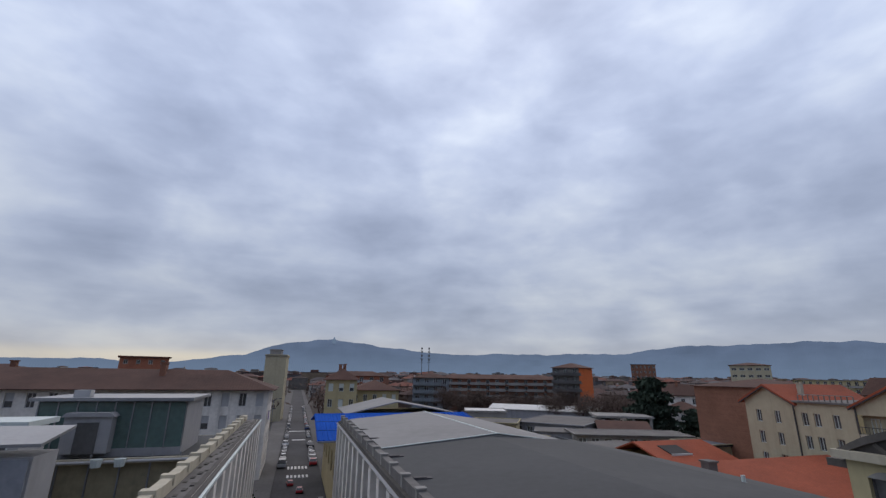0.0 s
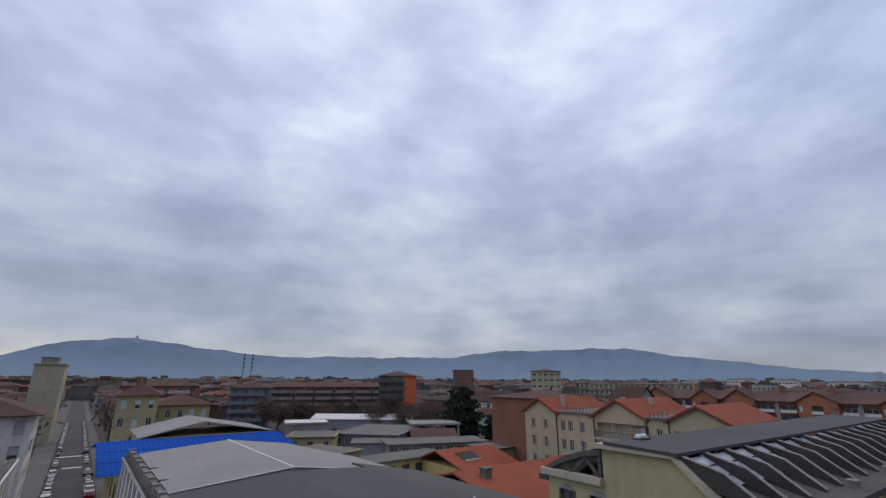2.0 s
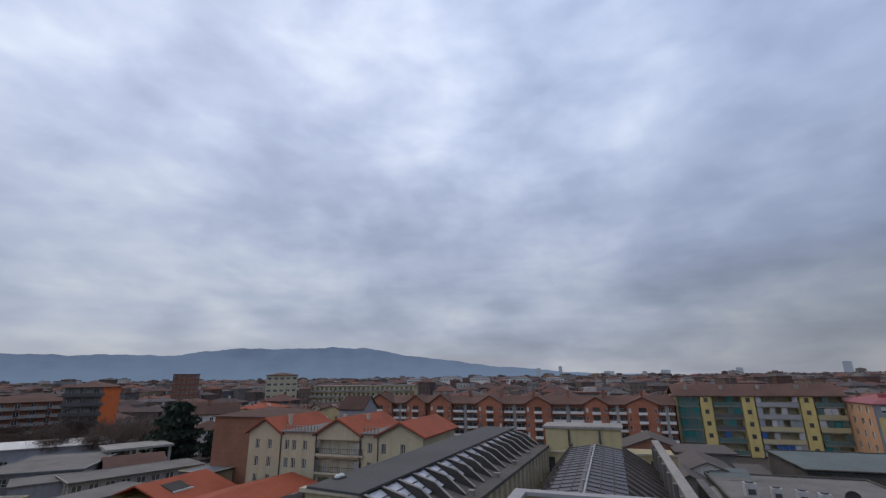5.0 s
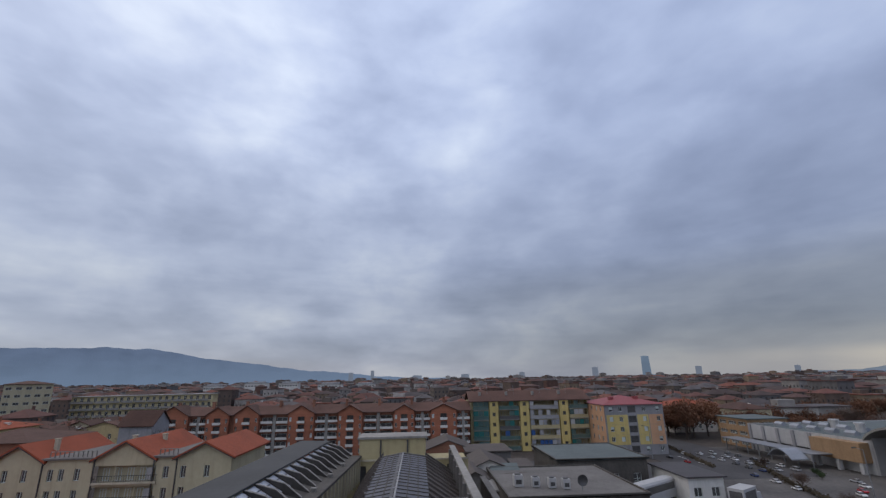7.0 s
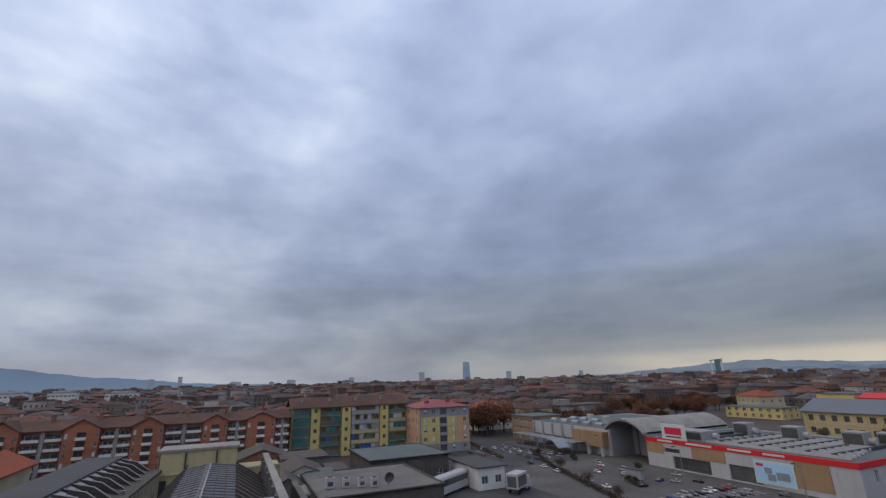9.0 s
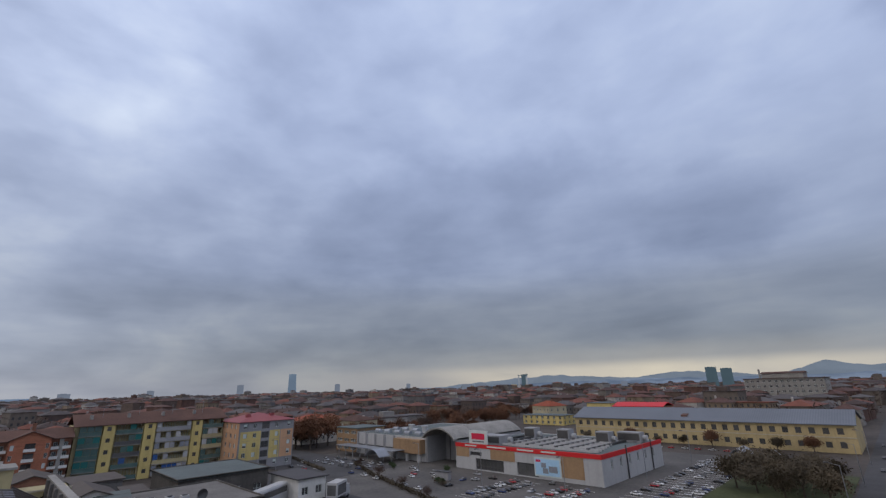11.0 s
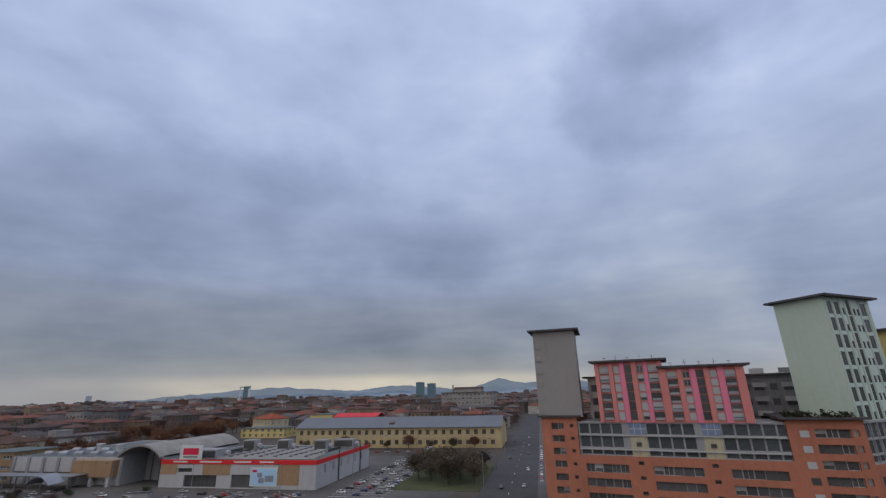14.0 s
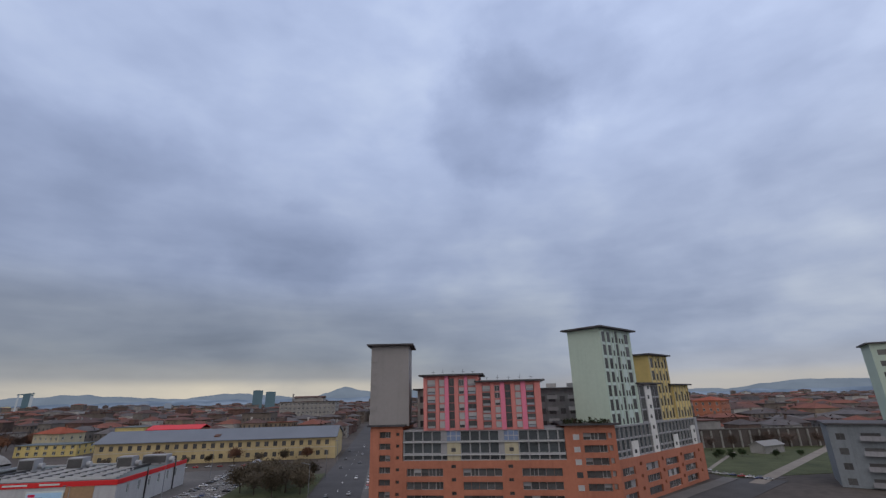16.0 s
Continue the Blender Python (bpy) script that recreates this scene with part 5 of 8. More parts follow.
def vaulted_mall():
    root = thing("vaulted_mall", "older white shopping hall with a barrel-vaulted entrance", "shop")
    ya, yb, yv = -142.0, -99.5, -129.0
    s = Shell()
    # barrel vault
    xa, xb, spring, crown = 72.3, 85.0, 7.0, 9.7
    n = 16
    arc = [(xa + (xb - xa) * i / n, spring + (crown - spring) * math.sin(math.pi * (i / n)) ** 0.75) for i in range(n + 1)]
    ring = arc + [(x, z - 0.45) for x, z in reversed(arc)]
    part("vault_roof", Shell().prism(ring, "y", yv, yb + 1.5), M["concrete"], root, "grey curved sheet roof")
    s.box(xa, xa + 0.6, yv, yb, 0, spring).box(xb - 0.6, xb, yv, yb, 0, spring).prism(arc + [(xb, 0), (xa, 0)], "y", yv - 0.2, yv - 0.005)
    s.box(xa + 0.6, xb - 0.6, yb - 8, yb - 7.7, 0, spring)
    part("wall", s, M["panel_grey"], root)
    part("tympanum", Shell().prism(arc + [(xb, spring - 0.2), (xa, spring - 0.2)], "y", yb - 8, yb - 7.8), M["glass"], root)
    for i in range(4):
        x = xa + 2.4 + i * 2.6
        part("mullion", Shell().box(x - 0.1, x + 0.1, yb - 7.65, yb - 7.5, 0, 8.4), M["metal_dark"], root)
    # long white side
    p, r = (120, yb), (-1, 0)
    w = Shell()
    facade(w, p, r, 35, 0, 6.6, [(0.8, 2.0, 19.0, 1.0)], 0.4)
    w.box(85.02, 120, ya, ya + 0.2, 0, 6.6).box(119.8, 120, ya + 0.2, yb - 0.02, 0, 6.6)
    part("side_wall", w, M["panel_white"], root)
    part("ribbon_window", window_mesh(19.0, 1.0, "grid", "frame_dark", "glass"), None, root, "", pose(119.2, yb - 0.3, 2.0, 0, 0, 180))
    for i in range(5):
        x = 119.2 - i * 4.9
        part("blue_pier", Shell().box(x - 0.4, x + 0.4, yb, yb + 0.35, 0.2, 6.5), M["grey_wall"], root)
    part("brown_block", Shell().box(85.4, 97.5, yb + 0.02, yb + 2.2, 2.2, 6.0), M["ochre"], root, "brown tiled upper block")
    for x in (86.2, 91.5, 96.8):
        part("column", Shell().box(x - 0.4, x + 0.4, yb + 1.2, yb + 2.0, 0, 2.2), M["panel_white"], root)
    part("roof", Shell().box(85, 120, ya, yb - 0.4, 6.1, 6.3), M["roof_felt"], root)
    for i in range(12):
        x, y = 88 + (i % 6) * 5.2, yb - 5 - (i // 6) * 8
        part("roof_light", Shell().box(x, x + 2.6, y - 1.5, y, 6.3, 6.9).prism([(y - 1.5, 6.9), (y, 6.9), (y - 0.75, 7.4)], "x", x, x + 2.6), M["glass_pale"], root)
    for x, y in ((90, -111), (99, -112), (108, -114), (87, -106)):
        part("vent_cowl", Shell().tube((x, y, 6.3), (x, y, 8.0), 0.9, 0.9, 10).tube((x, y, 8.0), (x, y, 8.4), 1.15, 1.15, 10), M["panel_white"], root)
    can = part("canopy", Shell().prism([(92, 2.9), (122, 2.9), (122, 3.1), (92, 3.1)], "y", -97.2, -92.5), M["metal"], root, "grey walkway canopy")
    for i in range(8):
        part("canopy_post", Shell().box(92.5 + 4 * i, 92.7 + 4 * i, -93, -92.8, 0, 2.9), M["metal"], can)
    arc2 = [(93 + 7 * i / 10, 2.0 + 1.8 * math.sin(math.pi * i / 10)) for i in range(11)]
    part("canopy_arch", Shell().prism(arc2 + [(x, z - 0.2) for x, z in reversed(arc2)], "y", -92.6, -88.5), M["glass_pale"], root)


vaulted_mall()
house("ochre_office", "ochre office block with ribbon windows and a flat roof", "building", 126.6, -105.6, 12.6, 12, 7.6, 0, "ochre", "roof_felt", "flat", 0, 0.4, 3, 3, 3, (3.2, 1.0), "grid", "bfl")


def long_works():
    root = thing("long_yellow_works", "long yellow two-storey works with a blue-grey sheet roof", "building")
    xa, xb, ya, yb, h = -5.6, 80.0, -205.0, -178.0, 7.6
    s = Shell()
    p, r = (xb, yb), (-1, 0)
    holes = [(1.6 + 3.2 * i, z, 1.5, hh) for i in range(26) for z, hh in ((1.3, 1.6), (4.9, 1.7))]
    facade(s, p, r, xb - xa, 0, h, holes, 0.25)
    s.box(xa, xb, ya, ya + 0.2, 0, h).box(xa, xa + 0.2, ya + 0.2, yb - 0.02, 0, h).box(xb - 0.2, xb, ya + 0.2, yb - 0.02, 0, h)
    part("wall", s, M["yellow"], root)
    for hx, hz, hw, hh in holes:
        place_window(root, p, r, hx, hz, hw, hh, "grid", "frame_dark", "glass", 0.2)
    part("gable_wall", Shell().prism([(yb, h), (yb - 9.5, h + 3.35), (ya, h)], "x", xa, xa + 0.2), M["yellow"], root)
    part("gable_wall", Shell().prism([(yb, h), (yb - 9.5, h + 3.35), (ya, h)], "x", xb - 0.2, xb), M["yellow"], root)
    part("string_course", Shell().box(xa, xb, yb, yb + 0.15, 4.0, 4.25), M["cream_trim"], root)
    part("roof", Shell().prism([(yb + 0.8, h), (yb - 9.5, h + 3.6), (ya - 0.6, h), (ya - 0.6, h - 0.2), (yb - 9.5, h + 3.4), (yb + 0.8, h - 0.2)], "x", xa - 0.6, xb + 0.6), M["roof_slate"], root, "blue-grey sheet roof")
    part("roof_hatch", Shell().prism([(yb - 2, h + 0.6), (yb - 2, h + 1.5), (yb - 4.6, h + 1.9)], "x", 38, 40), M["brown_tile"], root)


long_works()
house("yellow_workshop", "yellow workshop with tall windows and a flat roof", "building", 124, -228, 25, 13, 4.7, 0, "yellow_bright", "roof_felt", "flat", 0, 0.3, 2, 7, 3, (1.5, 1.8), "grid", "bl")
house("yellow_block", "yellow block with a plain wall and flat roof", "building", 87.2, -221, 12, 14, 11.4, 0, "yellow_bright", "roof_felt", "flat", 0, 0.3, 3, 4, 3, (1.2, 1.2), "double", "b")
root = thing("red_roof_hall", "long hall with a bright red sheet roof", "building")
part("wall", Shell().box(58, 80, -226, -214, 0, 10.2), M["brick_dull"], root)
part("roof", Shell().prism([(-213.4, 10.2), (-220, 11.8), (-226.6, 10.2), (-226.6, 10.0), (-220, 11.6), (-213.4, 10.0)], "x", 57.5, 80.5), M["red_band"], root, "bright red sheet roof")


# ---- the coloured housing complex ----
A, B, C2 = Vector((-21.5, -92.2, 0)), Vector((-70.45, -79.83, 0)), Vector((-106.0, -104.2, 0))


def bar_on(root, o, r, width, depth, z0, z1, mat, holes=(), pane=("double", "frame_white", "glass"), name="wall", recess=0.3, label=""):
    """A block of the complex: front along r from o, going back by depth, with windows in its front."""
    n = Vector((-r.y, r.x, 0))
    s = Shell()
    facade(s, o, r, width, z0, z1, list(holes), recess)
    q = [o, o + r * width, o + r * width + n * depth, o + n * depth]
    for a, b in ((1, 2), (2, 3), (3, 0)):
        s.face([q[a] + Vector((0, 0, z0)), q[b] + Vector((0, 0, z0)), q[b] + Vector((0, 0, z1)), q[a] + Vector((0, 0, z1))])
    s.face([v + Vector((0, 0, z1)) for v in q])
    w = part(name, s, M[mat], root, label)
    rn = random.Random(int(width * 10) + len(holes))
    for hx, hz, hw, hh in holes:
        if pane[0] != "ribbon":
            place_window(root, o, r, hx, hz, hw, hh, *pane, recess - 0.08)
            continue
        k = max(1, round(hw / 1.5))
        for i in range(k):
            style = rn.choice(["double", "single", "double", "single", "blind", "double", "shut"]) if hw > 1.2 else "shut" if hh > 0.95 else "double"
            frame_mat = rn.choice(["panel_grey", "frame_dark", "panel_grey", "frame_dark", "panel_white"]) if hw > 1.2 else "panel_white"
            if hw < 1.2 and hh < 0.95:
                frame_mat = "frame_dark"
            place_window(root, o, r, hx + hw * i / k + 0.02, hz, hw / k - 0.04, hh, style, frame_mat, "glass", recess - 0.08)
    return w


def cap(root, o, r, width, depth, z, over=1.0, thick=0.35, mat="roof_dark", name="roof"):
    n = Vector((-r.y, r.x, 0))
    q = [o - r * over - n * over, o + r * (width + over) - n * over, o + r * (width + over) + n * (depth + over), o - r * over + n * (depth + over)]
    s = Shell()
    for a in range(4):
        b = (a + 1) % 4
        s.face([q[a] + Vector((0, 0, z)), q[b] + Vector((0, 0, z)), q[b] + Vector((0, 0, z + thick)), q[a] + Vector((0, 0, z + thick))])
    s.face([v + Vector((0, 0, z)) for v in reversed(q)]).face([v + Vector((0, 0, z + thick)) for v in q])
    return part(name, s, M[mat], root)


def complex_block():
    rnd = random.Random(4)
    r1 = (B - A).normalized()
    L1 = (B - A).length
    r2 = (C2 - B).normalized()
    L2 = (C2 - B).length
    root = thing("housing_complex", "rust-red housing complex with glazed galleries above", "apartment building")
    o, r, L = A, r1, L1

    end = [(2.0, 1.6 + 2.27 * k, 2.4, 1.2) for k in range(6)] + [(5.6, 2.0 + 2.27 * k, 0.7, 0.6) for k in range(6)]
    bar_on(root, o, r, 7.0, 12, 0, 15.2, "rust", end, ("ribbon", "", ""), recess=0.5)
    mid = []
    for z in (0.7, 3.15, 5.6):
        mid += [(0.9, z, 7.6, 1.45), (12.6, z, 7.9, 1.45), (24.5, z, 7.9, 1.45), (10.2, z + 1.5, 0.95, 0.65), (21.8, z + 1.5, 0.95, 0.65)]
    bar_on(root, o + r * 7.0, r, 33.5, 11, 0, 8.5, "rust", mid, ("ribbon", "", ""), recess=0.45)
    corner = [(3.6, 2.9 + 2.3 * k, 4.6, 1.35) for k in range(5)] + [(8.5, 3.2 + 2.3 * k, 0.7, 1.0) for k in range(5)]
    bar_on(root, o + r * 40.5, r, L - 40.5, 12, 0, 14.9, "rust", corner, ("ribbon", "", ""), recess=0.6)
    for k in range(5):
        part("shutter", Shell().box(42.1, 43.3, -0.08, 0.0, 3.0 + 2.3 * k, 4.0 + 2.3 * k), M["panel_white" if k != 1 else "glass"], root, "pale closed shutter", pose(*o, 0, 0, math.degrees(math.atan2(r.y, r.x))))
    cap(root, o, r, 7.0, 12, 15.2, 0.6)
    cap(root, o + r * 40.5, r, L - 40.5, 12, 14.9, 0.9)
    # glazed gallery, three storeys, with cream inserts
    g0 = o + r * 7.1 + Vector((-r.y, r.x, 0)) * 0.3
    gal = []
    for k, z in enumerate((8.6, 9.85, 12.2)):
        x = 0.2
        hh = (0.95, 2.0, 1.9)[k]
        while x < 32.4:
            if not (k > 0 and (8.6 < x + 1 < 12.8 or 20.4 < x + 1 < 24.6)):
                gal.append((x, z, 1.85, hh))
            x += 2.0
    bar_on(root, g0, r, 33.3, 10, 8.5, 14.4, "panel_grey", gal, ("single", "panel_white", "glass_blue"), name="gallery", recess=0.35, label="grey glazed gallery storeys")
    for x in (9.3, 21.2):
        part("cream_insert", Shell().box(0, 2.8, -0.12, 0.0, 0, 3.8), M["cream_pale"], root, "cream infill panel", pose(*(g0 + r * x), 0, 0, math.degrees(math.atan2(r.y, r.x))) @ pose(0, 0, 8.3))
        part("insert_window", window_mesh(0.9, 0.7, "double", "frame_dark", "glass"), None, root, "", pose(*(g0 + r * (x + 0.9)), 0, 0, math.degrees(math.atan2(r.y, r.x))) @ pose(0, -0.2, 10.2))
        part("blue_insert", Shell().box(0, 2.8, -0.12, 0.0, 0, 1.8), M["insert_blue"], root, "blue tiled infill panel", pose(*(g0 + r * x), 0, 0, math.degrees(math.atan2(r.y, r.x))) @ pose(0, 0, 12.3))
        part("insert_cross", Shell().box(0, 2.8, -0.15, -0.12, 0.82, 0.98).box(0.75, 0.9, -0.15, -0.12, 0, 0.82).box(0.75, 0.9, -0.15, -0.12, 0.98, 1.8).box(1.9, 2.05, -0.15, -0.12, 0, 0.82).box(1.9, 2.05, -0.15, -0.12, 0.98, 1.8), M["panel_white"], root, "pale bars across the blue panel", pose(*(g0 + r * x), 0, 0, math.degrees(math.atan2(r.y, r.x))) @ pose(0, 0, 12.3))
    part("gallery_ledge", Shell().box(0, 33.3, -0.35, -0.02, 0, 0.16), M["panel_white"], root, "thin pale ledge", pose(*g0, 0, 0, math.degrees(math.atan2(r.y, r.x))) @ pose(0, 0, 9.5))
    part("gallery_ledge", Shell().box(0, 33.3, -0.35, -0.02, 0, 0.16), M["panel_white"], root, "thin pale ledge", pose(*g0, 0, 0, math.degrees(math.atan2(r.y, r.x))) @ pose(0, 0, 11.95))
    # roof garden over the corner, under the tower
    for i in range(26):
        x, d = 40.2 + rnd.uniform(0, L - 41), rnd.uniform(-0.6, 1.2)
        q = o + r * x + Vector((-r.y, r.x, 0)) * d
        s = Shell()
        for k in range(14):
            c = Vector((rnd.gauss(0, 0.35), rnd.gauss(0, 0.3), abs(rnd.gauss(0.35, 0.3))))
            u = Vector((rnd.gauss(0, 1), rnd.gauss(0, 1), rnd.gauss(0, 1))).normalized() * 0.28
            v = u.orthogonal().normalized() * 0.2
            s.face([c - u, c + v, c + u, c - v])
        part("roof_plant", s, M["leaf_green" if i % 3 else "leaf_olive"], root, "plants on the terrace edge", pose(q.x, q.y, 15.25))
    # right wing
    side = []
    for z in (0.7, 3.0, 5.3):
        side += [(x, z, w, 1.45) for x, w in ((0.8, 5.2), (10.8, 6.4), (20.4, 6.8), (30.4, 6.8))]
        side += [(x, z + 1.3, 0.9, 0.7) for x in (8.2, 18.5, 28.6, 39.4)]
    bar_on(root, B, r2, L2, 12, 0, 8.4, "rust", side, ("ribbon", "", ""), recess=0.45)
    o2 = B + Vector((-r2.y, r2.x, 0)) * 0.25
    gal = []
    for z, hh in ((8.65, 0.95), (9.85, 2.0), (12.1, 2.2)):
        x = 0.4
        while x < L2 - 2:
            gal.append((x, z, 1.8, hh))
            x += 1.95
    bar_on(root, o2, r2, L2 - 0.3, 11, 8.4, 14.6, "panel_grey", gal, ("single", "panel_white", "glass_blue"), name="gallery", recess=0.35)
    deg2 = math.degrees(math.atan2(r2.y, r2.x))
    for x, z1 in ((6.3, 11.4), (16.2, 14.6), (26.7, 11.4), (37.8, 12.8)):
        part("white_insert", Shell().box(0, 2.8, -0.12, 0.0, 8.1, z1), M["white"], root, "white infill column", pose(*(o2 + r2 * x), 0, 0, deg2))
        for k in range(int((z1 - 8.1) / 2.1)):
            part("insert_window", Shell().box(0.9 + 0.5 * (k % 2), 1.7 + 0.5 * (k % 2), -0.15, -0.12, 9.0 + 2.1 * k, 9.75 + 2.1 * k), M["glass"], root, "", pose(*(o2 + r2 * x), 0, 0, deg2))
    return r, r2, L, L2


r1, r2, L1, L2 = complex_block()
deg1 = math.degrees(math.atan2(r1.y, r1.x))


def tower(name, label, o, r, width, depth, z0, z1, mat, cols, cat="tower", front=True, side=False, strips=(), over=0.9, storey=2.75, pane="glass"):
    root = thing(name, label, cat)
    n = Vector((-r.y, r.x, 0))
    floors = int((z1 - z0) / storey)
    holes = []
    for k in range(floors):
        for c in cols:
            holes.append((c[0], z0 + 0.5 + k * (z1 - z0 - 0.6) / floors, c[1], storey * c[2]))
    bar_on(root, o, r, width, depth, z0, z1, mat, holes, ("double", "frame_dark", pane), recess=0.14)
    deg = math.degrees(math.atan2(r.y, r.x))
    for x, w, m in strips:
        part("pilaster", Shell().box(0, w, -0.07, 0.0, z0, z1), M[m], root, "", pose(*(o + r * x), 0, 0, deg))
    cap(root, o, r, width, depth, z1, over)
    return root


n1 = Vector((-r1.y, r1.x, 0))
n2 = Vector((-r2.y, r2.x, 0))
# grey tower at the street end
tw = tower("grey_tower", "plain grey clad tower with a thin overhanging roof", A - r1 * 0.4 + n1 * 0.4, Vector((-0.9935, 0.114, 0)), 8.5, 10, 15.2, 32.3, "tower_grey", [], over=1.0)
for k in range(6):
    z = 15.8 + 2.6 * k
    part("balcony", Shell().box(0.3, 1.4, -0.3, 0.2, z, z + 1.0).box(0.35, 1.35, -0.05, 0.2, z + 1.0, z + 2.2, 1), [M["tower_grey"], M["glass"]], tw, "", pose(*(A - r1 * 0.4 + n1 * 0.5), 0, 0, math.degrees(math.atan2(0.114, -0.9935))))
# pink block in two steps


def pink_block(o, width, z1, cols, label):
    root = thing("pink_block", label, "apartment building")
    floors = 6
    st = (z1 - 14.3 - 0.9) / floors
    pick = random.Random(int(width * 10))
    bar_on(root, o, r1, width, 10, 14.3, z1, "pink", [], recess=0.4)
    for k in range(floors):
        for x, w, kind in cols:
            z = 14.75 + k * st
            blind = pick.random()
            if kind == "wide":
                style, fm = ("shut" if k == floors - 1 else "blind" if blind < 0.3 else "double"), ("panel_white" if k == floors - 1 or blind < 0.3 else "frame_dark")
                part("balcony_rail", Shell().box(0.05, w - 0.05, -0.3, -0.25, 0, 0.42), M["glass_pale" if blind < 0.5 else "panel_grey"], root, "pale balcony rail", pose(*(o + r1 * x), 0, 0, deg1) @ pose(0, 0, z))
            elif kind == "white":
                style, fm = ("shut" if blind < 0.62 else "blind" if blind < 0.8 else "double"), "panel_white"
            else:
                style, fm = "double", "frame_dark"
            part("window", window_mesh(w, round(st * (0.8 if kind != "dark" else 0.93), 2), style, fm, "glass"), None, root, "", pose(*(o + r1 * x), 0, 0, deg1) @ pose(0, -0.07, z))
    for i in range(len(cols) - 1):
        x = cols[i][0] + cols[i][1]
        part("pilaster", Shell().box(0.08, max(0.3, cols[i + 1][0] - x - 0.08), -0.4, 0, 14.3, z1), M["magenta" if i % 2 else "pink"], root, "", pose(*(o + r1 * x), 0, 0, deg1))
    part("end_pier", Shell().box(-0.05, cols[0][0] - 0.1, -0.4, 0, 14.3, z1), M["pink"], root, "", pose(*o, 0, 0, deg1))
    last = cols[-1][0] + cols[-1][1]
    part("end_pier", Shell().box(last + 0.1, width, -0.4, 0, 14.3, z1), M["pink"], root, "", pose(*o, 0, 0, deg1))
    cap(root, o, r1, width, 10, z1, 1.0)
    for i in range(5):
        x = 1.5 + i * (width - 3) / 4
        part("aerial", Shell().tube((x, 4, z1), (x, 4, z1 + 1.2 + 0.4 * (i % 2)), 0.04, 0.03, 5).box(x - 0.35, x + 0.35, 3.97, 4.03, z1 + 1.0, z1 + 1.06), M["metal_dark"], root, "", pose(*o, 0, 0, deg1))
    return root


pink_block(A + r1 * 11.6 + n1 * 0.2, 12.0, 25.3, [(0.8, 1.7, "wide"), (3.4, 1.1, "white"), (5.5, 1.1, "dark"), (7.6, 1.15, "white"), (9.55, 1.7, "wide")], "salmon pink block with white blinds and a dark flat roof")
pink_block(A + r1 * 23.64 + n1 * 0.25, 12.8, 23.8, [(0.6, 1.65, "wide"), (3.2, 1.1, "white"), (5.4, 1.15, "dark"), (7.5, 1.15, "white"), (9.8, 1.6, "wide")], "lower salmon pink block with white blinds and a dark flat roof")
tower("grey_link_block", "grey block with balconies behind the pink one", A + r1 * 8.6 + n1 * 9, r1, 5.0, 8, 14, 22.6, "white", [(0.6, 1.2, 0.5), (2.9, 1.2, 0.5)], "apartment building")
gb = tower("grey_back_block", "dark grey flats with balconies behind the complex", A + r1 * 36.5 + n1 * 14, r1, 11.0, 9, 8, 22.2, "grey_wall", [(0.8, 1.2, 0.45), (2.8, 1.6, 0.6), (5.4, 1.2, 0.45), (7.6, 1.6, 0.6)], "apartment building")
for k in range(5):
    for x in (2.4, 7.2):
        part("balcony", Shell().box(0, 2.4, -0.9, 0, 0, 0.15).box(0, 2.4, -0.9, -0.82, 0.15, 0.9), M["panel_grey" if (k + int(x)) % 3 else "panel_white"], gb, "pale balcony", pose(*(A + r1 * (36.5 + x) + n1 * 14), 0, 0, deg1) @ pose(0, 0, 12.2 + 2.6 * k))
# green tower on the corner
gt = tower("green_tower", "pale mint green tower with a blank end wall", B - r2 * 0.1 + n2 * 0.6, r2, 13.6, 7.9, 14.2, 34.5, "mint_pale", [(0.75, 1.35, 0.8), (2.95, 1.3, 0.8), (5.0, 0.7, 0.42), (6.5, 1.0, 0.95), (8.2, 0.7, 0.42), (9.4, 0.7, 0.42), (10.6, 1.7, 0.8)], over=1.1, strips=[(0, 0.7, "mint"), (2.2, 0.6, "mint"), (4.4, 0.5, "mint"), (5.8, 0.5, "mint"), (7.6, 0.5, "mint"), (10.15, 0.35, "mint"), (12.5, 1.0, "mint")])
q = B - r2 * 0.1 + n2 * 0.6
part("end_wall", Shell().box(0, 7.9, -0.1, 0.0, 14.2, 34.5), M["mint"], gt, "blank mint green end wall", pose(*(q + n2 * 7.9), 0, 0, math.degrees(math.atan2(-n2.y, -n2.x))))
tower("yellow_tower", "ochre yellow tower with narrow windows and a dark flat roof", B + r2 * 23.2 + n2 * 1.5, r2, 10.5, 9, 14.4, 29.8, "tower_yellow", [(0.9, 1.5, 0.85), (3.3, 0.9, 0.6), (5.2, 0.9, 0.85), (7.1, 0.9, 0.6), (8.9, 1.0, 0.85)], strips=[(0, 0.7, "cream"), (2.55, 0.6, "cream"), (4.35, 0.7, "cream"), (6.25, 0.7, "cream"), (8.1, 0.6, "cream"), (10.0, 0.5, "cream")])
tower("yellow_block_low", "lower ochre yellow block with narrow windows", B + r2 * 33.6 + n2 * 1.0, r2, 9.2, 9, 14.4, 22.6, "tower_yellow", [(0.7, 1.0, 0.85), (2.6, 0.9, 0.6), (4.4, 1.0, 0.85), (6.3, 0.9, 0.6), (7.8, 1.0, 0.85)], strips=[(0, 0.6, "cream"), (1.85, 0.6, "cream"), (3.6, 0.7, "cream"), (5.5, 0.6, "cream"), (7.25, 0.45, "cream"), (8.9, 0.3, "cream")])
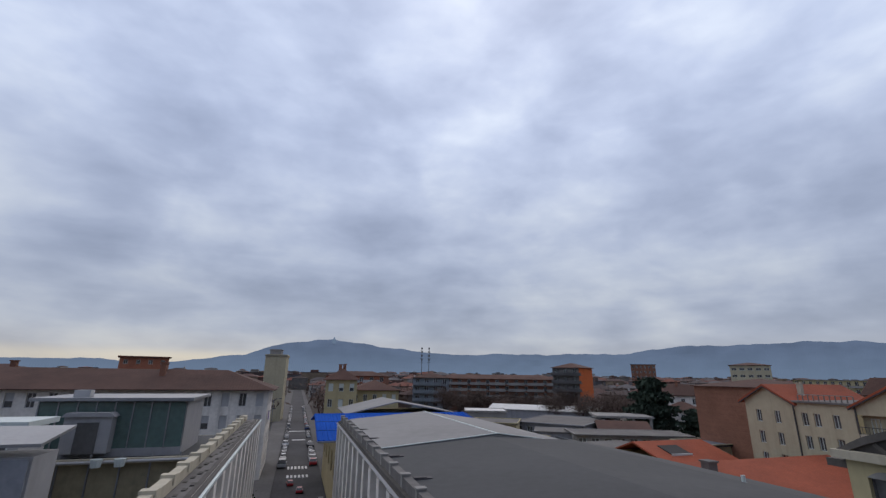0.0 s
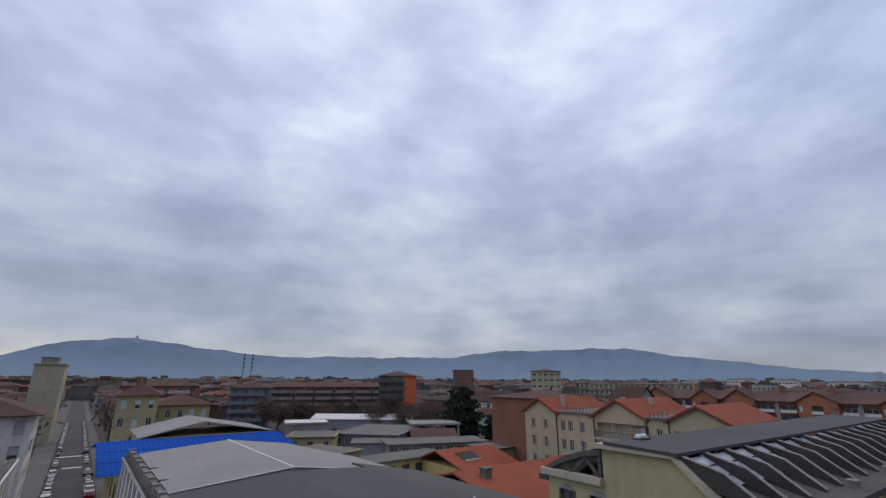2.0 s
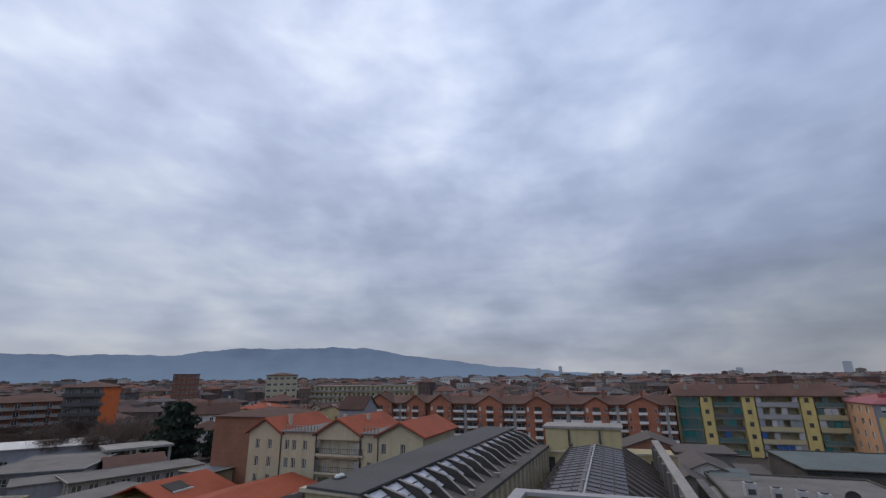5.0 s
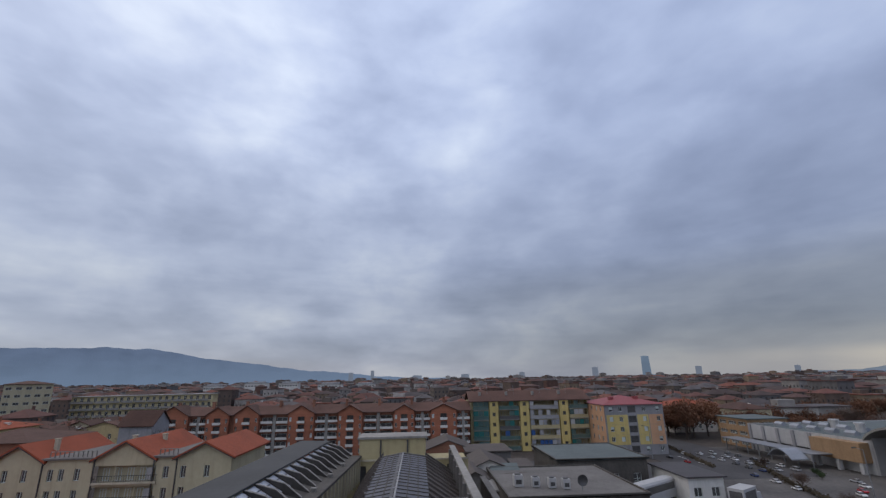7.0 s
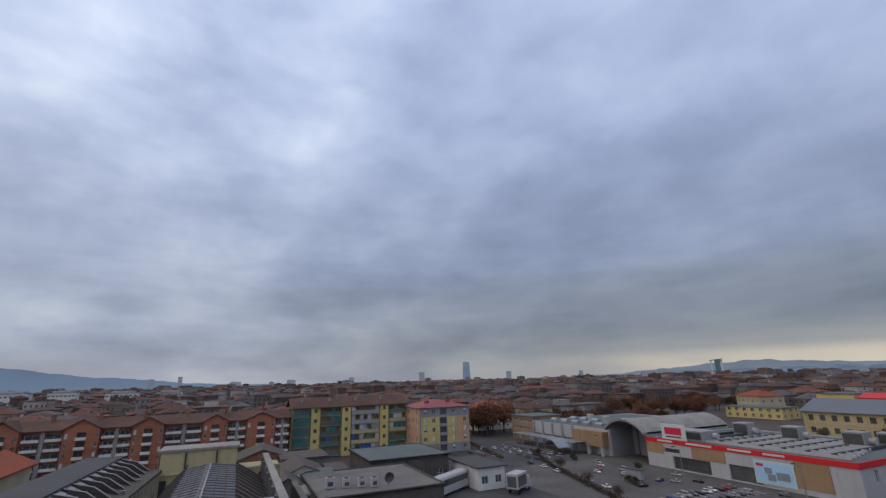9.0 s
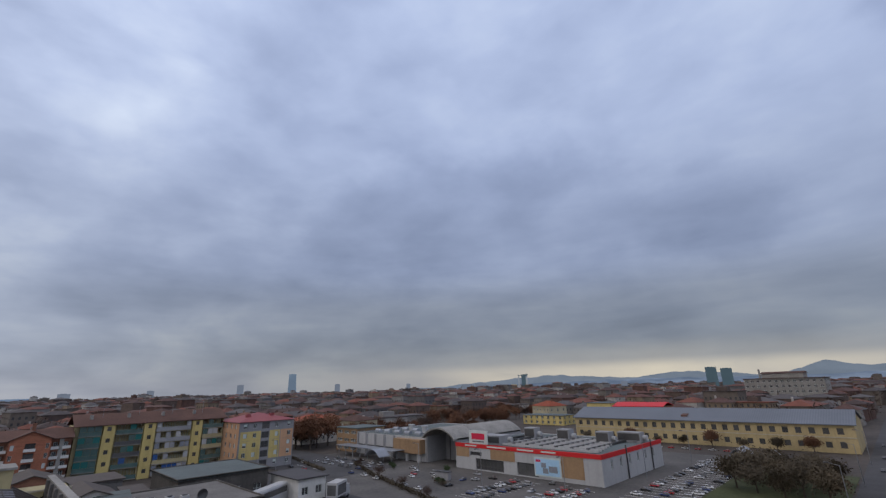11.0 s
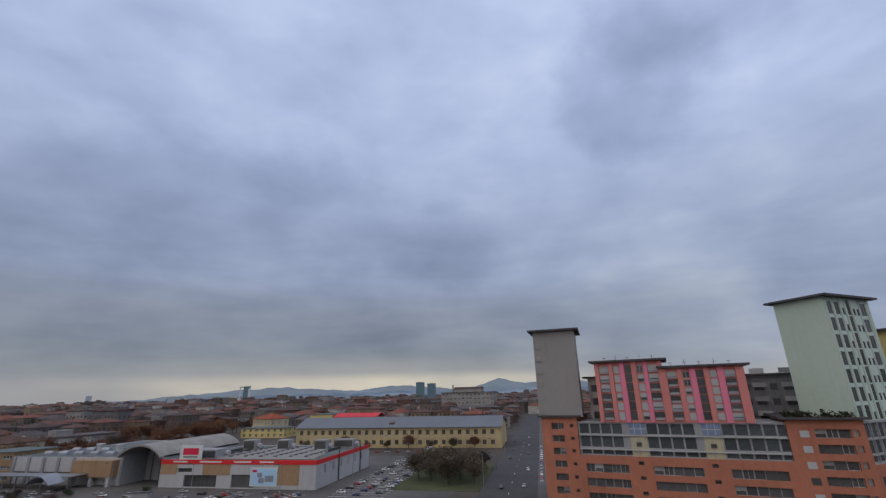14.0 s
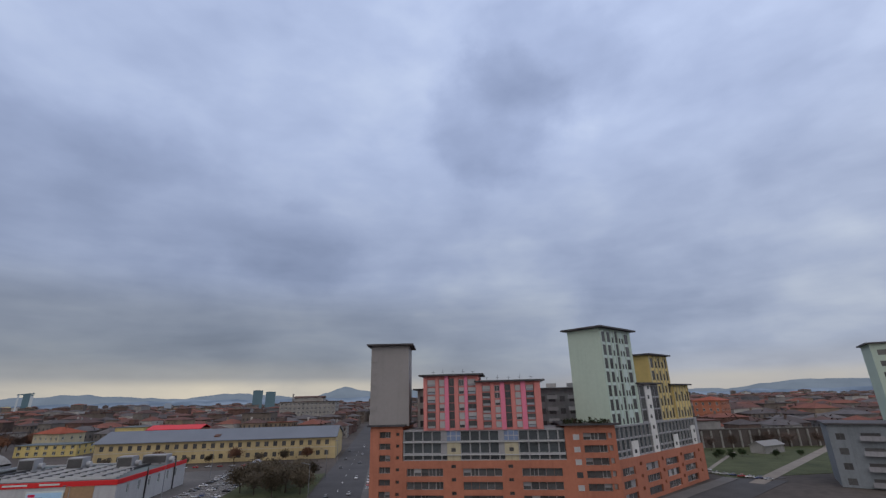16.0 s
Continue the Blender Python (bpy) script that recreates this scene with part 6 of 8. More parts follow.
wl = tower("white_link_block", "glazed block with one white column between the towers", B + r2 * 13.6 + n2 * 0.4, r2, 9.6, 9, 14.4, 22.8, "panel_grey", [(0.3, 2.1, 0.84), (5.9, 1.7, 0.84), (7.7, 1.7, 0.84)])
part("white_column", Shell().box(2.6, 5.6, -0.12, 0, 14.4, 22.8), M["white"], wl, "white infill column", pose(*(B + r2 * 13.6 + n2 * 0.4), 0, 0, math.degrees(math.atan2(r2.y, r2.x))))
for k in range(4):
    part("window", Shell().box(3.5 + 0.5 * (k % 2), 4.3 + 0.5 * (k % 2), -0.15, -0.12, 15.4 + 2.1 * k, 16.2 + 2.1 * k), M["glass"], wl, "", pose(*(B + r2 * 13.6 + n2 * 0.4), 0, 0, math.degrees(math.atan2(r2.y, r2.x))))
gf_r = Vector((-0.755, 0.656, 0))
gf_o = Vector((-126.3, -87.9, 0))
gf = tower("grey_flats", "grey flats with a flat roof beside the park", gf_o, gf_r, 30, 14, 0, 13.0, "blue_wall", [(1.2, 1.6, 0.5), (5.6, 3.4, 0.55), (11.2, 1.6, 0.5), (15.4, 3.4, 0.55), (21, 1.6, 0.5), (25.4, 3.4, 0.55)], "apartment building", over=0.5)
for k in range(4):
    for x in (5.2, 15.0, 25.0):
        part("balcony", Shell().box(0, 4.2, -1.1, 0, 0, 0.18).box(0, 4.2, -1.1, -1.02, 0.18, 1.05), M["grey_wall"], gf, "", pose(*(gf_o + gf_r * x), 0, 0, math.degrees(math.atan2(gf_r.y, gf_r.x))) @ pose(0, 0, 0.4 + 3.1 * k))
tower("green_tower_far", "mint green tower beside the park", Vector((-152.4, -94.4, 0)), gf_r, 14, 12, 0, 32.0, "mint", [(1.2, 2.4, 0.5), (5.0, 2.4, 0.5), (8.8, 2.4, 0.5)], over=0.8)
slab("park", "green lawn with a gravel path", -280, -112, -166, -104, -0.05, 0.02, "grass", "lawn")

# ---- brick flats, balcony flats, pink-roofed block ----
def brick_flats():
    root = thing("brick_flats", "long row of red brick flats with gabled bays and white balconies", "apartment building")
    X = 125.0
    bays = [(63.2, 55.2, 14.6), (50.4, 44.4, 14.2), (42.8, 36.4, 14.4), (28.3, 21.4, 14.2), (14.8, 8.2, 14.0), (-0.6, -6.2, 13.8), (-10.9, -18.0, 13.8)]
    st = 2.1
    zs = [0.9 + st * k for k in range(5)]
    for a, b, z in bays:
        w = a - b
        p, r = (X - 1.2, a), (0, -1)
        holes = [(w / 2 - 0.9, zz, 1.8, 1.6) for zz in zs] + [(0.25, zz + 0.35, 0.6, 1.1) for zz in zs] + [(w - 0.85, zz + 0.35, 0.6, 1.1) for zz in zs]
        s = Shell()
        facade(s, p, r, w, 0, 11.7, holes, 0.5)
        s.face([(X - 1.2, a, 11.7), (X - 1.2, b, 11.7), (X - 1.2, (a + b) / 2, z - 0.5)])
        s.face([(X - 1.2, a, 0), (X, a, 0), (X, a, 11.7), (X - 1.2, a, 11.7)]).face([(X - 1.2, b, 0), (X, b, 0), (X, b, 11.7), (X - 1.2, b, 11.7)])
        bay = part("gabled_bay", s, M["brick"], root)
        for i, h in enumerate(holes):
            if i < 5:
                place_window(bay, p, r, *h, "double", "frame_dark", "glass", 0.45)
            else:
                place_window(bay, p, r, *h, "shut" if i % 3 == 0 else "double", "frame_white", "glass", 0.15)
        for zz in zs:
            part("balcony_front", Shell().box(X - 1.75, X - 1.2, (a + b) / 2 - 1.0, (a + b) / 2 + 1.0, zz - 0.1, zz + 0.5), M["white"], root, "white balcony front")
        z -= 0.5
        mid, sl = (a + b) / 2, (z - 11.7) / (w / 2)
        part("gable_roof", Shell().prism([(a + 0.3, 11.7 - 0.3 * sl), (mid, z), (b - 0.3, 11.7 - 0.3 * sl), (b - 0.3, 11.9 - 0.3 * sl), (mid, z + 0.2), (a + 0.3, 11.9 - 0.3 * sl)], "x", X - 1.6, X + 6), M["brown_tile"], root)
    walls = [(55.2, 50.4), (44.4, 42.8), (36.4, 28.3), (21.4, 14.8), (8.2, -0.6), (-6.2, -10.9), (-18.0, -22.0)]
    for a, b in walls:
        w = a - b
        p, r = (X, a), (0, -1)
        holes = [(0.3, zz, w - 0.6, 1.55) for zz in zs] if w > 3 else []
        s = Shell()
        facade(s, p, r, w, 0, 11.6, holes, 0.7)
        if holes:
            s.face([(X + 0.7, a, 0), (X + 0.7, b, 0), (X + 0.7, b, 11.6), (X + 0.7, a, 11.6)])
        wing = part("loggia_wing", s, M["brick_dull"], root)
        for h in holes:
            place_window(wing, p, r, h[0] + 0.3, h[1], h[2] / 2 - 0.9, 1.35, "double", "frame_white", "glass", 0.6)
            place_window(wing, p, r, h[0] + h[2] / 2 + 0.5, h[1], h[2] / 2 - 0.9, 1.35, "double", "frame_white", "glass", 0.6)
            for c0, c1 in ((0.05, 0.43), (0.57, 0.95)):
                part("balcony_front", Shell().box(X - 0.45, X - 0.35, b + (a - b) * c0, b + (a - b) * c1, h[1] - 0.12, h[1] + 0.5).box(X - 0.35, X + 0.9, b + (a - b) * c0, b + (a - b) * c1, h[1] - 0.12, h[1]), M["white"], root, "white balcony front")
        if holes:
            part("loggia_post", Shell().box(X - 0.2, X + 0.15, (a + b) / 2 - 0.4, (a + b) / 2 + 0.4, 0, 11.6), M["concrete"], root, "pale stair strip")
    part("rear_wall", Shell().box(X + 10.8, X + 11, -22, 63.6, 0, 11.6).box(X, X + 10.8, -22, -21.8, 0, 11.6).box(X, X + 10.8, 63.4, 63.6, 0, 11.6), M["brick_dull"], root)
    part("roof", Shell().prism([(X - 0.6, 11.6), (X + 5.5, 13.6), (X + 11.6, 11.6), (X + 11.6, 11.4), (X + 5.5, 13.4), (X - 0.6, 11.4)], "y", -22.3, 64), M["brown_tile"], root, "brown clay tile roof")
    for i in range(9):
        y = 60 - 9.4 * i
        part("chimney", Shell().box(X + 4, X + 4.8, y, y + 0.7, 12.8, 14.8).box(X + 3.9, X + 4.9, y - 0.1, y + 0.8, 14.8, 14.95), M["brick_dull"], root)


brick_flats()


def balcony_flats():
    root = thing("balcony_flats", "yellow flats with glazed balconies, coloured blinds and a rusty tiled roof", "apartment building")
    X, a, b, h = 128.0, -22.5, -57.4, 13.7
    p, r = (X, a), (0, -1)
    st = 2.72
    zs = [0.2 + st * k for k in range(5)]
    piers = [(5.5, 2.5), (14.4, 2.6), (26.1, 2.6)]
    bays = [(0.7, 4.5), (8.3, 5.8), (17.3, 8.5), (29.0, 5.5)]
    holes = [(x, zz + 0.25, w, 2.2) for x, w in bays for zz in zs]
    s = Shell()
    facade(s, p, r, a - b, 0, h, holes, 1.4)
    s.face([(X + 1.4, a, 0), (X + 1.4, b, 0), (X + 1.4, b, h), (X + 1.4, a, h)])
    s.box(X + 0.02, X + 11, a - 0.2, a, 0, h).box(X + 0.02, X + 11, b, b + 0.2, 0, h).box(X + 10.8, X + 11, b + 0.2, a - 0.2, 0, h)
    part("wall", s, M["cream"], root)
    rnd = random.Random(8)
    for x, w in bays:
        for zz in zs:
            y0 = a - x
            bal = part("balcony", Shell().box(X - 0.9, X + 1.4, y0 - w, y0, zz + 0.02, zz + 0.2), M["concrete"], root)
            part("rail_panel", Shell().box(X - 0.9, X - 0.84, y0 - w, y0, zz + 0.2, zz + 1.15), M[rnd.choice({0.7: ["glass_green"], 8.3: ["cream", "frame_dark", "glass_green"], 17.3: ["cream", "panel_grey", "frame_dark"], 29.0: ["cream", "glass_green", "awning_green"]}[x])], bal)
            n = max(2, round(w / 1.3))
            for i in range(n):
                f = rnd.choice({0.7: ["glass_green", "glass_green", "awning_green"], 8.3: ["awning_blue", "glass_green", "awning_green"], 17.3: ["panel_white", "panel_grey", "glass_pale", "awning_blue"], 29.0: ["awning_green", "panel_white", "glass_green"]}[x])
                if rnd.random() < {0.7: 0.95, 8.3: 0.3, 17.3: 0.4, 29.0: 0.55}[x]:
                    part("blind", Shell().box(X - 0.8, X - 0.76, y0 - w * (i + 1) / n + 0.06, y0 - w * i / n - 0.06, zz + 1.2, zz + 2.55), M[f], bal)
                else:
                    part("balcony_door", window_mesh(round(w / n - 0.2, 2), 2.0, "double", "frame_white", "glass"), None, bal, "", pose(X + 1.36, y0 - w * i / n - 0.1, zz + 0.25, 0, 0, -90))
    for x, w in piers:
        s = Shell()
        wh = [(w / 2 - 0.45, zz + 1.1, 0.9, 1.0) for zz in zs]
        facade(s, (X - 1.0, a - x), r, w, 0, h, wh, 0.25)
        s.face([(X - 1, a - x, 0), (X, a - x, 0), (X, a - x, h), (X - 1, a - x, h)]).face([(X - 1, a - x - w, 0), (X, a - x - w, 0), (X, a - x - w, h), (X - 1, a - x - w, h)])
        pr = part("stair_pier", s, M["yellow_bright"], root, "bright yellow stair pier")
        for q in wh:
            place_window(pr, (X - 1.0, a - x), r, *q, "double", "frame_dark", "glass")
    part("roof", Shell().prism([(X - 1.3, h), (X + 5.5, h + 2.6), (X + 11.8, h), (X + 11.8, h - 0.2), (X + 5.5, h + 2.4), (X - 1.3, h - 0.2)], "y", b - 0.5, a + 0.5), M["brown_tile"], root, "rusty brown tile roof")
    for y in (-28, -36, -44, -52):
        part("aerial", Shell().tube((X + 3, y, h + 1), (X + 3, y, h + 4.2), 0.05, 0.03, 5).box(X + 2.5, X + 3.5, y - 0.03, y + 0.03, h + 3.6, h + 3.68), M["metal"], root)
        part("chimney", Shell().box(X + 2.2, X + 2.9, y + 2, y + 2.7, h + 0.6, h + 2.4), M["concrete"], root)


balcony_flats()


def pink_roof_block():
    root = thing("pink_roof_block", "square yellow and peach flats with a pinkish red metal roof", "apartment building")
    X0, X1, a, b, h = 116.0, 131.5, -57.4, -73.6, 12.5
    st = h / 5
    wn_ = [(1.2, 1.0), (3.9, 1.0), (10.4, 1.0), (14.2, 1.0)]
    holes = [(x, 0.8 + st * k, w, 1.2) for x, w in wn_ for k in range(5)] + [(6.4, 0.5 + st * k, 2.2, 1.7) for k in range(5)]
    s = Shell()
    facade(s, (X0, a), (0, -1), a - b, 0, h, holes, 0.25)
    left = [(x, 0.8 + st * k, 1.0, 1.2) for x in (2.5, 6.0, 9.5, 12.5) for k in range(5)]
    facade(s, (X1, a), (-1, 0), X1 - X0, 0, h, left, 0.2)
    s.box(X1 - 0.2, X1, b, a - 0.02, 0, h).box(X0 + 0.02, X1 - 0.2, b, b + 0.2, 0, h)
    part("wall", s, M["grey_wall"], root)
    for hq in holes[:20]:
        place_window(root, (X0, a), (0, -1), *hq, random.choice(["double", "shut", "blind"]), "frame_white", "glass")
    for hq in holes[20:]:
        place_window(root, (X0, a), (0, -1), *hq, "grid", "frame_dark", "glass")
    for hq in left:
        place_window(root, (X1, a), (-1, 0), *hq, random.choice(["double", "shut"]), "frame_white", "glass")
    for y0, y1, mt in ((0.4, 6.2, "yellow_bright"), (8.8, 11.9, "yellow_bright"), (12.1, 15.9, "peach")):
        for k in range(1, 4):
            z0, z1 = st * k + 0.02, st * (k + 1) - 0.02
            q = Shell()
            hl = [(x - y0, z, w, hh) for x, z, w, hh in holes if y0 < x < y1 and z0 < z < z1]
            facade(q, (X0 - 0.06, a - y0), (0, -1), y1 - y0, z0, z1, hl, 0.06)
            part("colour_panel", q, M[mt], root, "painted " + ("yellow" if mt != "peach" else "peach") + " wall field")
    q = Shell()
    facade(q, (X1 - 0.1, a + 0.06), (-1, 0), X1 - X0 - 0.2, 0, h - 0.2, [(x - 0.1, z, w, hh) for x, z, w, hh in left], 0.06)
    part("colour_panel", q, M["peach"], root, "painted peach end wall")
    s = roof_shell("hip", a - b, X1 - X0, 0, 2.1, 0.5)
    part("roof", s, M["pink_sheet"], root, "pinkish red metal hip roof", pose((X0 + X1) / 2, (a + b) / 2, h, 0, 0, 90))
    for y in (-62, -69):
        part("roof_hatch", Shell().box(X0 + 4, X0 + 5.2, y, y + 1.2, h + 1.1, h + 2.0), M["pink_sheet"], root)


pink_roof_block()

# ---- yard and low sheds in front of the flats ----
house("felt_roof_shed", "low shed with a broad green-grey felt roof", "shed", 89.5, -41.6, 18, 17, 5.3, 0, "rib", "roof_felt", "flat", 0, 0.4, 1, 5, 4, (1.6, 1.4), "grid", "lf", parapet=0.35)
house("flat_roof_works", "low grey works with a flat concrete roof", "building", 67, -29, 20, 19, 4.8, 0, "rib", "concrete_dark", "flat", 0, 0.2, 1, 5, 4, (1.6, 1.4), "grid", "lf", parapet=0.4)
house("yard_store", "small plastered store with a tin roof in the yard", "shed", 84, -20, 12, 8, 4.6, 0, "old_white", "sheet_dark", "gable", 1.6, 0.5, 1, 3, 2, (1.2, 1.2), "double", "lf")
house("yard_store", "small grey store with a flat sheet roof", "shed", 96, -22, 10, 9, 5.6, 0, "concrete_dark", "sheet_dark", "flat", 0, 0.4, 1, 3, 2, (1.2, 1.2), "double", "lf")
house("yard_store", "dark tarred store in the yard", "shed", 75, -16.5, 9, 5, 4.4, 0, "concrete_dark", "sheet_dark", "gable", 1.3, 0.4, 1, 2, 1, (1.2, 1.2), "double", "l")
house("yard_store", "low brick store with a dark sheet roof", "shed", 104, -14, 12, 10, 5.2, 0, "brick_dull", "sheet_dark", "gable", 1.8, 0.4, 1, 3, 2, (1.2, 1.2), "double", "lf")
house("white_cabin", "white flat-roofed cabin with a dark fascia", "building", 76, -54.5, 12, 6, 4.0, 0, "white", "roof_dark", "flat", 0, 0.5, 1, 4, 2, (1.4, 1.4), "double", "lf")
part_wall = thing("yard_wall", "long weathered concrete yard wall with a coping", "wall")
part("wall", Shell().box(37, 52, -15.5, -15.0, 0, 8.6), M["rib"], part_wall)
part("coping", Shell().box(37, 52, -15.6, -14.9, 8.6, 8.8), M["concrete_dark"], part_wall)
slab("yard", "dark grey yard with puddled concrete", 54, 112, -62, -13.9, -0.05, 0.02, "asphalt", "yard")


def cooling_unit():
    root = thing("cooling_unit", "white rooftop cooling unit with a round fan on top", "air conditioner", group="rooftop cooling units")
    part("body", Shell().box(-0.8, 0.8, -0.8, 0.8, 0.12, 1.9), M["panel_white"], root)
    part("grille", Shell().box(-0.82, -0.8, -0.5, 0.5, 0.5, 1.2), M["metal_dark"], root)
    part("fan", Shell().tube((0, 0, 1.9), (0, 0, 2.1), 0.62, 0.58, 14), M["metal_dark"], root)
    for x in (-0.45, 0.45):
        part("foot", Shell().box(x - 0.08, x + 0.08, -0.5, 0.5, 0, 0.12), M["concrete"], root)
    return root


ac = cooling_unit()
ac.matrix_world = pose(63.4, -22.0, 4.98) @ Matrix.Diagonal((0.8, 0.8, 0.85, 1))
for x, y in ((62.6, -24.4), (61.8, -26.6), (61.0, -28.4)):
    copy_thing(ac, pose(x, y, 4.98) @ Matrix.Diagonal((0.8, 0.8, 0.85, 1)))
root = thing("satellite_dish", "dark grey satellite dish on a post", "satellite dish", 59.6, -30.4, 5.0)
s = Shell()
for i in range(16):
    t0, t1 = 2 * math.pi * i / 16, 2 * math.pi * (i + 1) / 16
    for q0, q1 in ((0.0, 0.5), (0.5, 1.0)):
        P4 = [(-0.25 * q * q + 0.25, q * 0.75 * math.cos(t), 1.3 + q * 0.75 * math.sin(t)) for q, t in ((q0, t0), (q1, t0), (q1, t1), (q0, t1))]
        s.face(P4 if q0 else P4[:1] + P4[1:3])
part("bowl", s, M["metal_dark"], root)
part("post", Shell().tube((0.3, 0, 0), (0.3, 0, 1.3), 0.05, 0.05, 8), M["metal"], root)
root = thing("white_coach", "white coach with dark windows parked in the yard", "bus", 72.0, -46.2, 0.02, -57)
part("body", Shell().prism([(-1.22, 0.45), (1.22, 0.45), (1.25, 1.6), (1.15, 3.0), (0.9, 3.3), (-0.9, 3.3), (-1.15, 3.0), (-1.25, 1.6)], "x", -5.5, 5.5), M["panel_white"], root)
for y in (-1.26, 1.22):
    part("window_band", Shell().box(-5.2, 5.0, y, y + 0.04, 1.75, 2.75), M["glass"], root)
part("windscreen", Shell().box(5.5, 5.53, -1.05, 1.05, 1.3, 2.8), M["glass"], root)
for x in (-3.4, 3.6):
    for y in (-1.15, 0.95):
        part("wheel", Shell().tube((x, y, 0.48), (x, y + 0.2, 0.48), 0.48, 0.48, 14), M["rubber"], root)
root = thing("box_truck", "white box truck with a dark screen on its side", "truck", 65.5, -57.5, 0.02, -58)
part("box", Shell().box(-2.6, 1.8, -1.15, 1.15, 1.0, 3.5), M["panel_white"], root)
part("cab", Shell().prism([(1.85, 0.5), (3.7, 0.5), (3.7, 1.4), (3.2, 2.5), (1.85, 2.5)], "y", -1.05, 1.05), M["panel_white"], root)
part("windscreen", Shell().face([(3.72, -0.95, 1.45), (3.72, 0.95, 1.45), (3.24, 0.95, 2.4), (3.24, -0.95, 2.4)]), M["glass"], root)
part("screen", Shell().box(-2.65, -2.6, -0.9, 0.9, 1.3, 3.1).box(-2.2, 1.4, -1.2, -1.15, 1.3, 3.1), M["glass"], root)
for x in (-1.6, 2.7):
    for y in (-1.05, 0.85):
        part("wheel", Shell().tube((x, y, 0.42), (x, y + 0.2, 0.42), 0.42, 0.42, 12), M["rubber"], root)


def yard_canopy(x, y, w, d, h, rz, mat):
    root = thing("yard_canopy", "dark open canopy on thin posts in the yard", "canopy", x, y, 0, rz, "yard canopies")
    part("roof", Shell().prism([(-w / 2, h), (w / 2, h + 0.5), (w / 2, h + 0.62), (-w / 2, h + 0.12)], "y", -d / 2, d / 2), M[mat], root)
    for px in (-w / 2 + 0.2, w / 2 - 0.2):
        for py in (-d / 2 + 0.2, d / 2 - 0.2):
            part("post", Shell().box(px - 0.07, px + 0.07, py - 0.07, py + 0.07, 0, h + 0.1), M["metal_dark"], root)
    part("edge", Shell().box(-w / 2 - 0.05, -w / 2, -d / 2, d / 2, h - 0.1, h + 0.14), M["panel_grey"], root)


for x, y, w, d, h, rz, mat in ((70, -24, 6, 4, 4.4, 8, "sheet_dark"), (77, -22.5, 5, 5, 4.8, -6, "roof_felt"), (84, -27, 7, 4, 4.2, 0, "sheet_dark"), (68, -19, 5, 3, 4.0, 0, "pale_roof"), (79, -28.5, 4, 3, 3.8, 4, "pale_roof"), (90, -17, 6, 4, 4.6, -10, "sheet_dark")):
    yard_canopy(x, y, w, d, h, rz, mat)
for x, y in ((73, -27), (81, -19), (87.5, -23), (64.5, -17.5)):
    root = thing("stacked_crates", "stack of weathered crates in the yard", "crate", x, y, 0.02, 12, "yard crates")
    for k in range(3):
        part("crate", Shell().box(-0.8, 0.8, -0.6, 0.6, 0.02 + 0.75 * k, 0.72 + 0.75 * k), M["ochre" if k % 2 else "panel_grey"], root)

# ---- named buildings of the middle distance ----
house("yellow_town_house", "yellow plastered town house with small balconies and brown tiles", "house", 9.9, 107, 6.6, 12, 12.7, -6, "cream", "brown_tile", "hip", 2.4, 0.6, 4, 3, 4, (0.95, 1.6), "mixed", "fl", chimneys=2)
house("yellow_town_house", "lower yellow town house with a long brown roof", "house", 19.0, 118, 11.5, 11, 10.2, -6, "cream", "brown_tile", "hip", 2.2, 0.6, 3, 5, 4, (0.95, 1.6), "mixed", "f", chimneys=2)
tower_house = house("tower_house", "tall narrow cream house with a stone-coloured upper part", "house", -6.4, 154, 6.0, 10, 19.0, -3, "cream_pale", "concrete", "flat", 0, 0.25, 6, 2, 2, (0.9, 1.3), "mixed", "r", parapet=0.5)
part("upper_wall", Shell().box(-3.06, 3.06, -5.06, 5.06, 12.6, 18.9), M["cream_pale"], tower_house, "bare stone-coloured upper wall")
part("stair_head", Shell().box(-2.2, 1.2, -3, 2, 19.2, 20.9).box(-2.4, 1.4, -3.2, 2.2, 20.9, 21.1), M["concrete"], tower_house)
house("red_brown_block", "red-brown brick flats with a flat dark roof", "apartment building", -53, 189, 14.5, 14, 18.6, 17, "brick", "roof_dark", "flat", 0, 0.6, 6, 4, 3, (1.2, 1.4), "double", "fr", parapet=0.4)


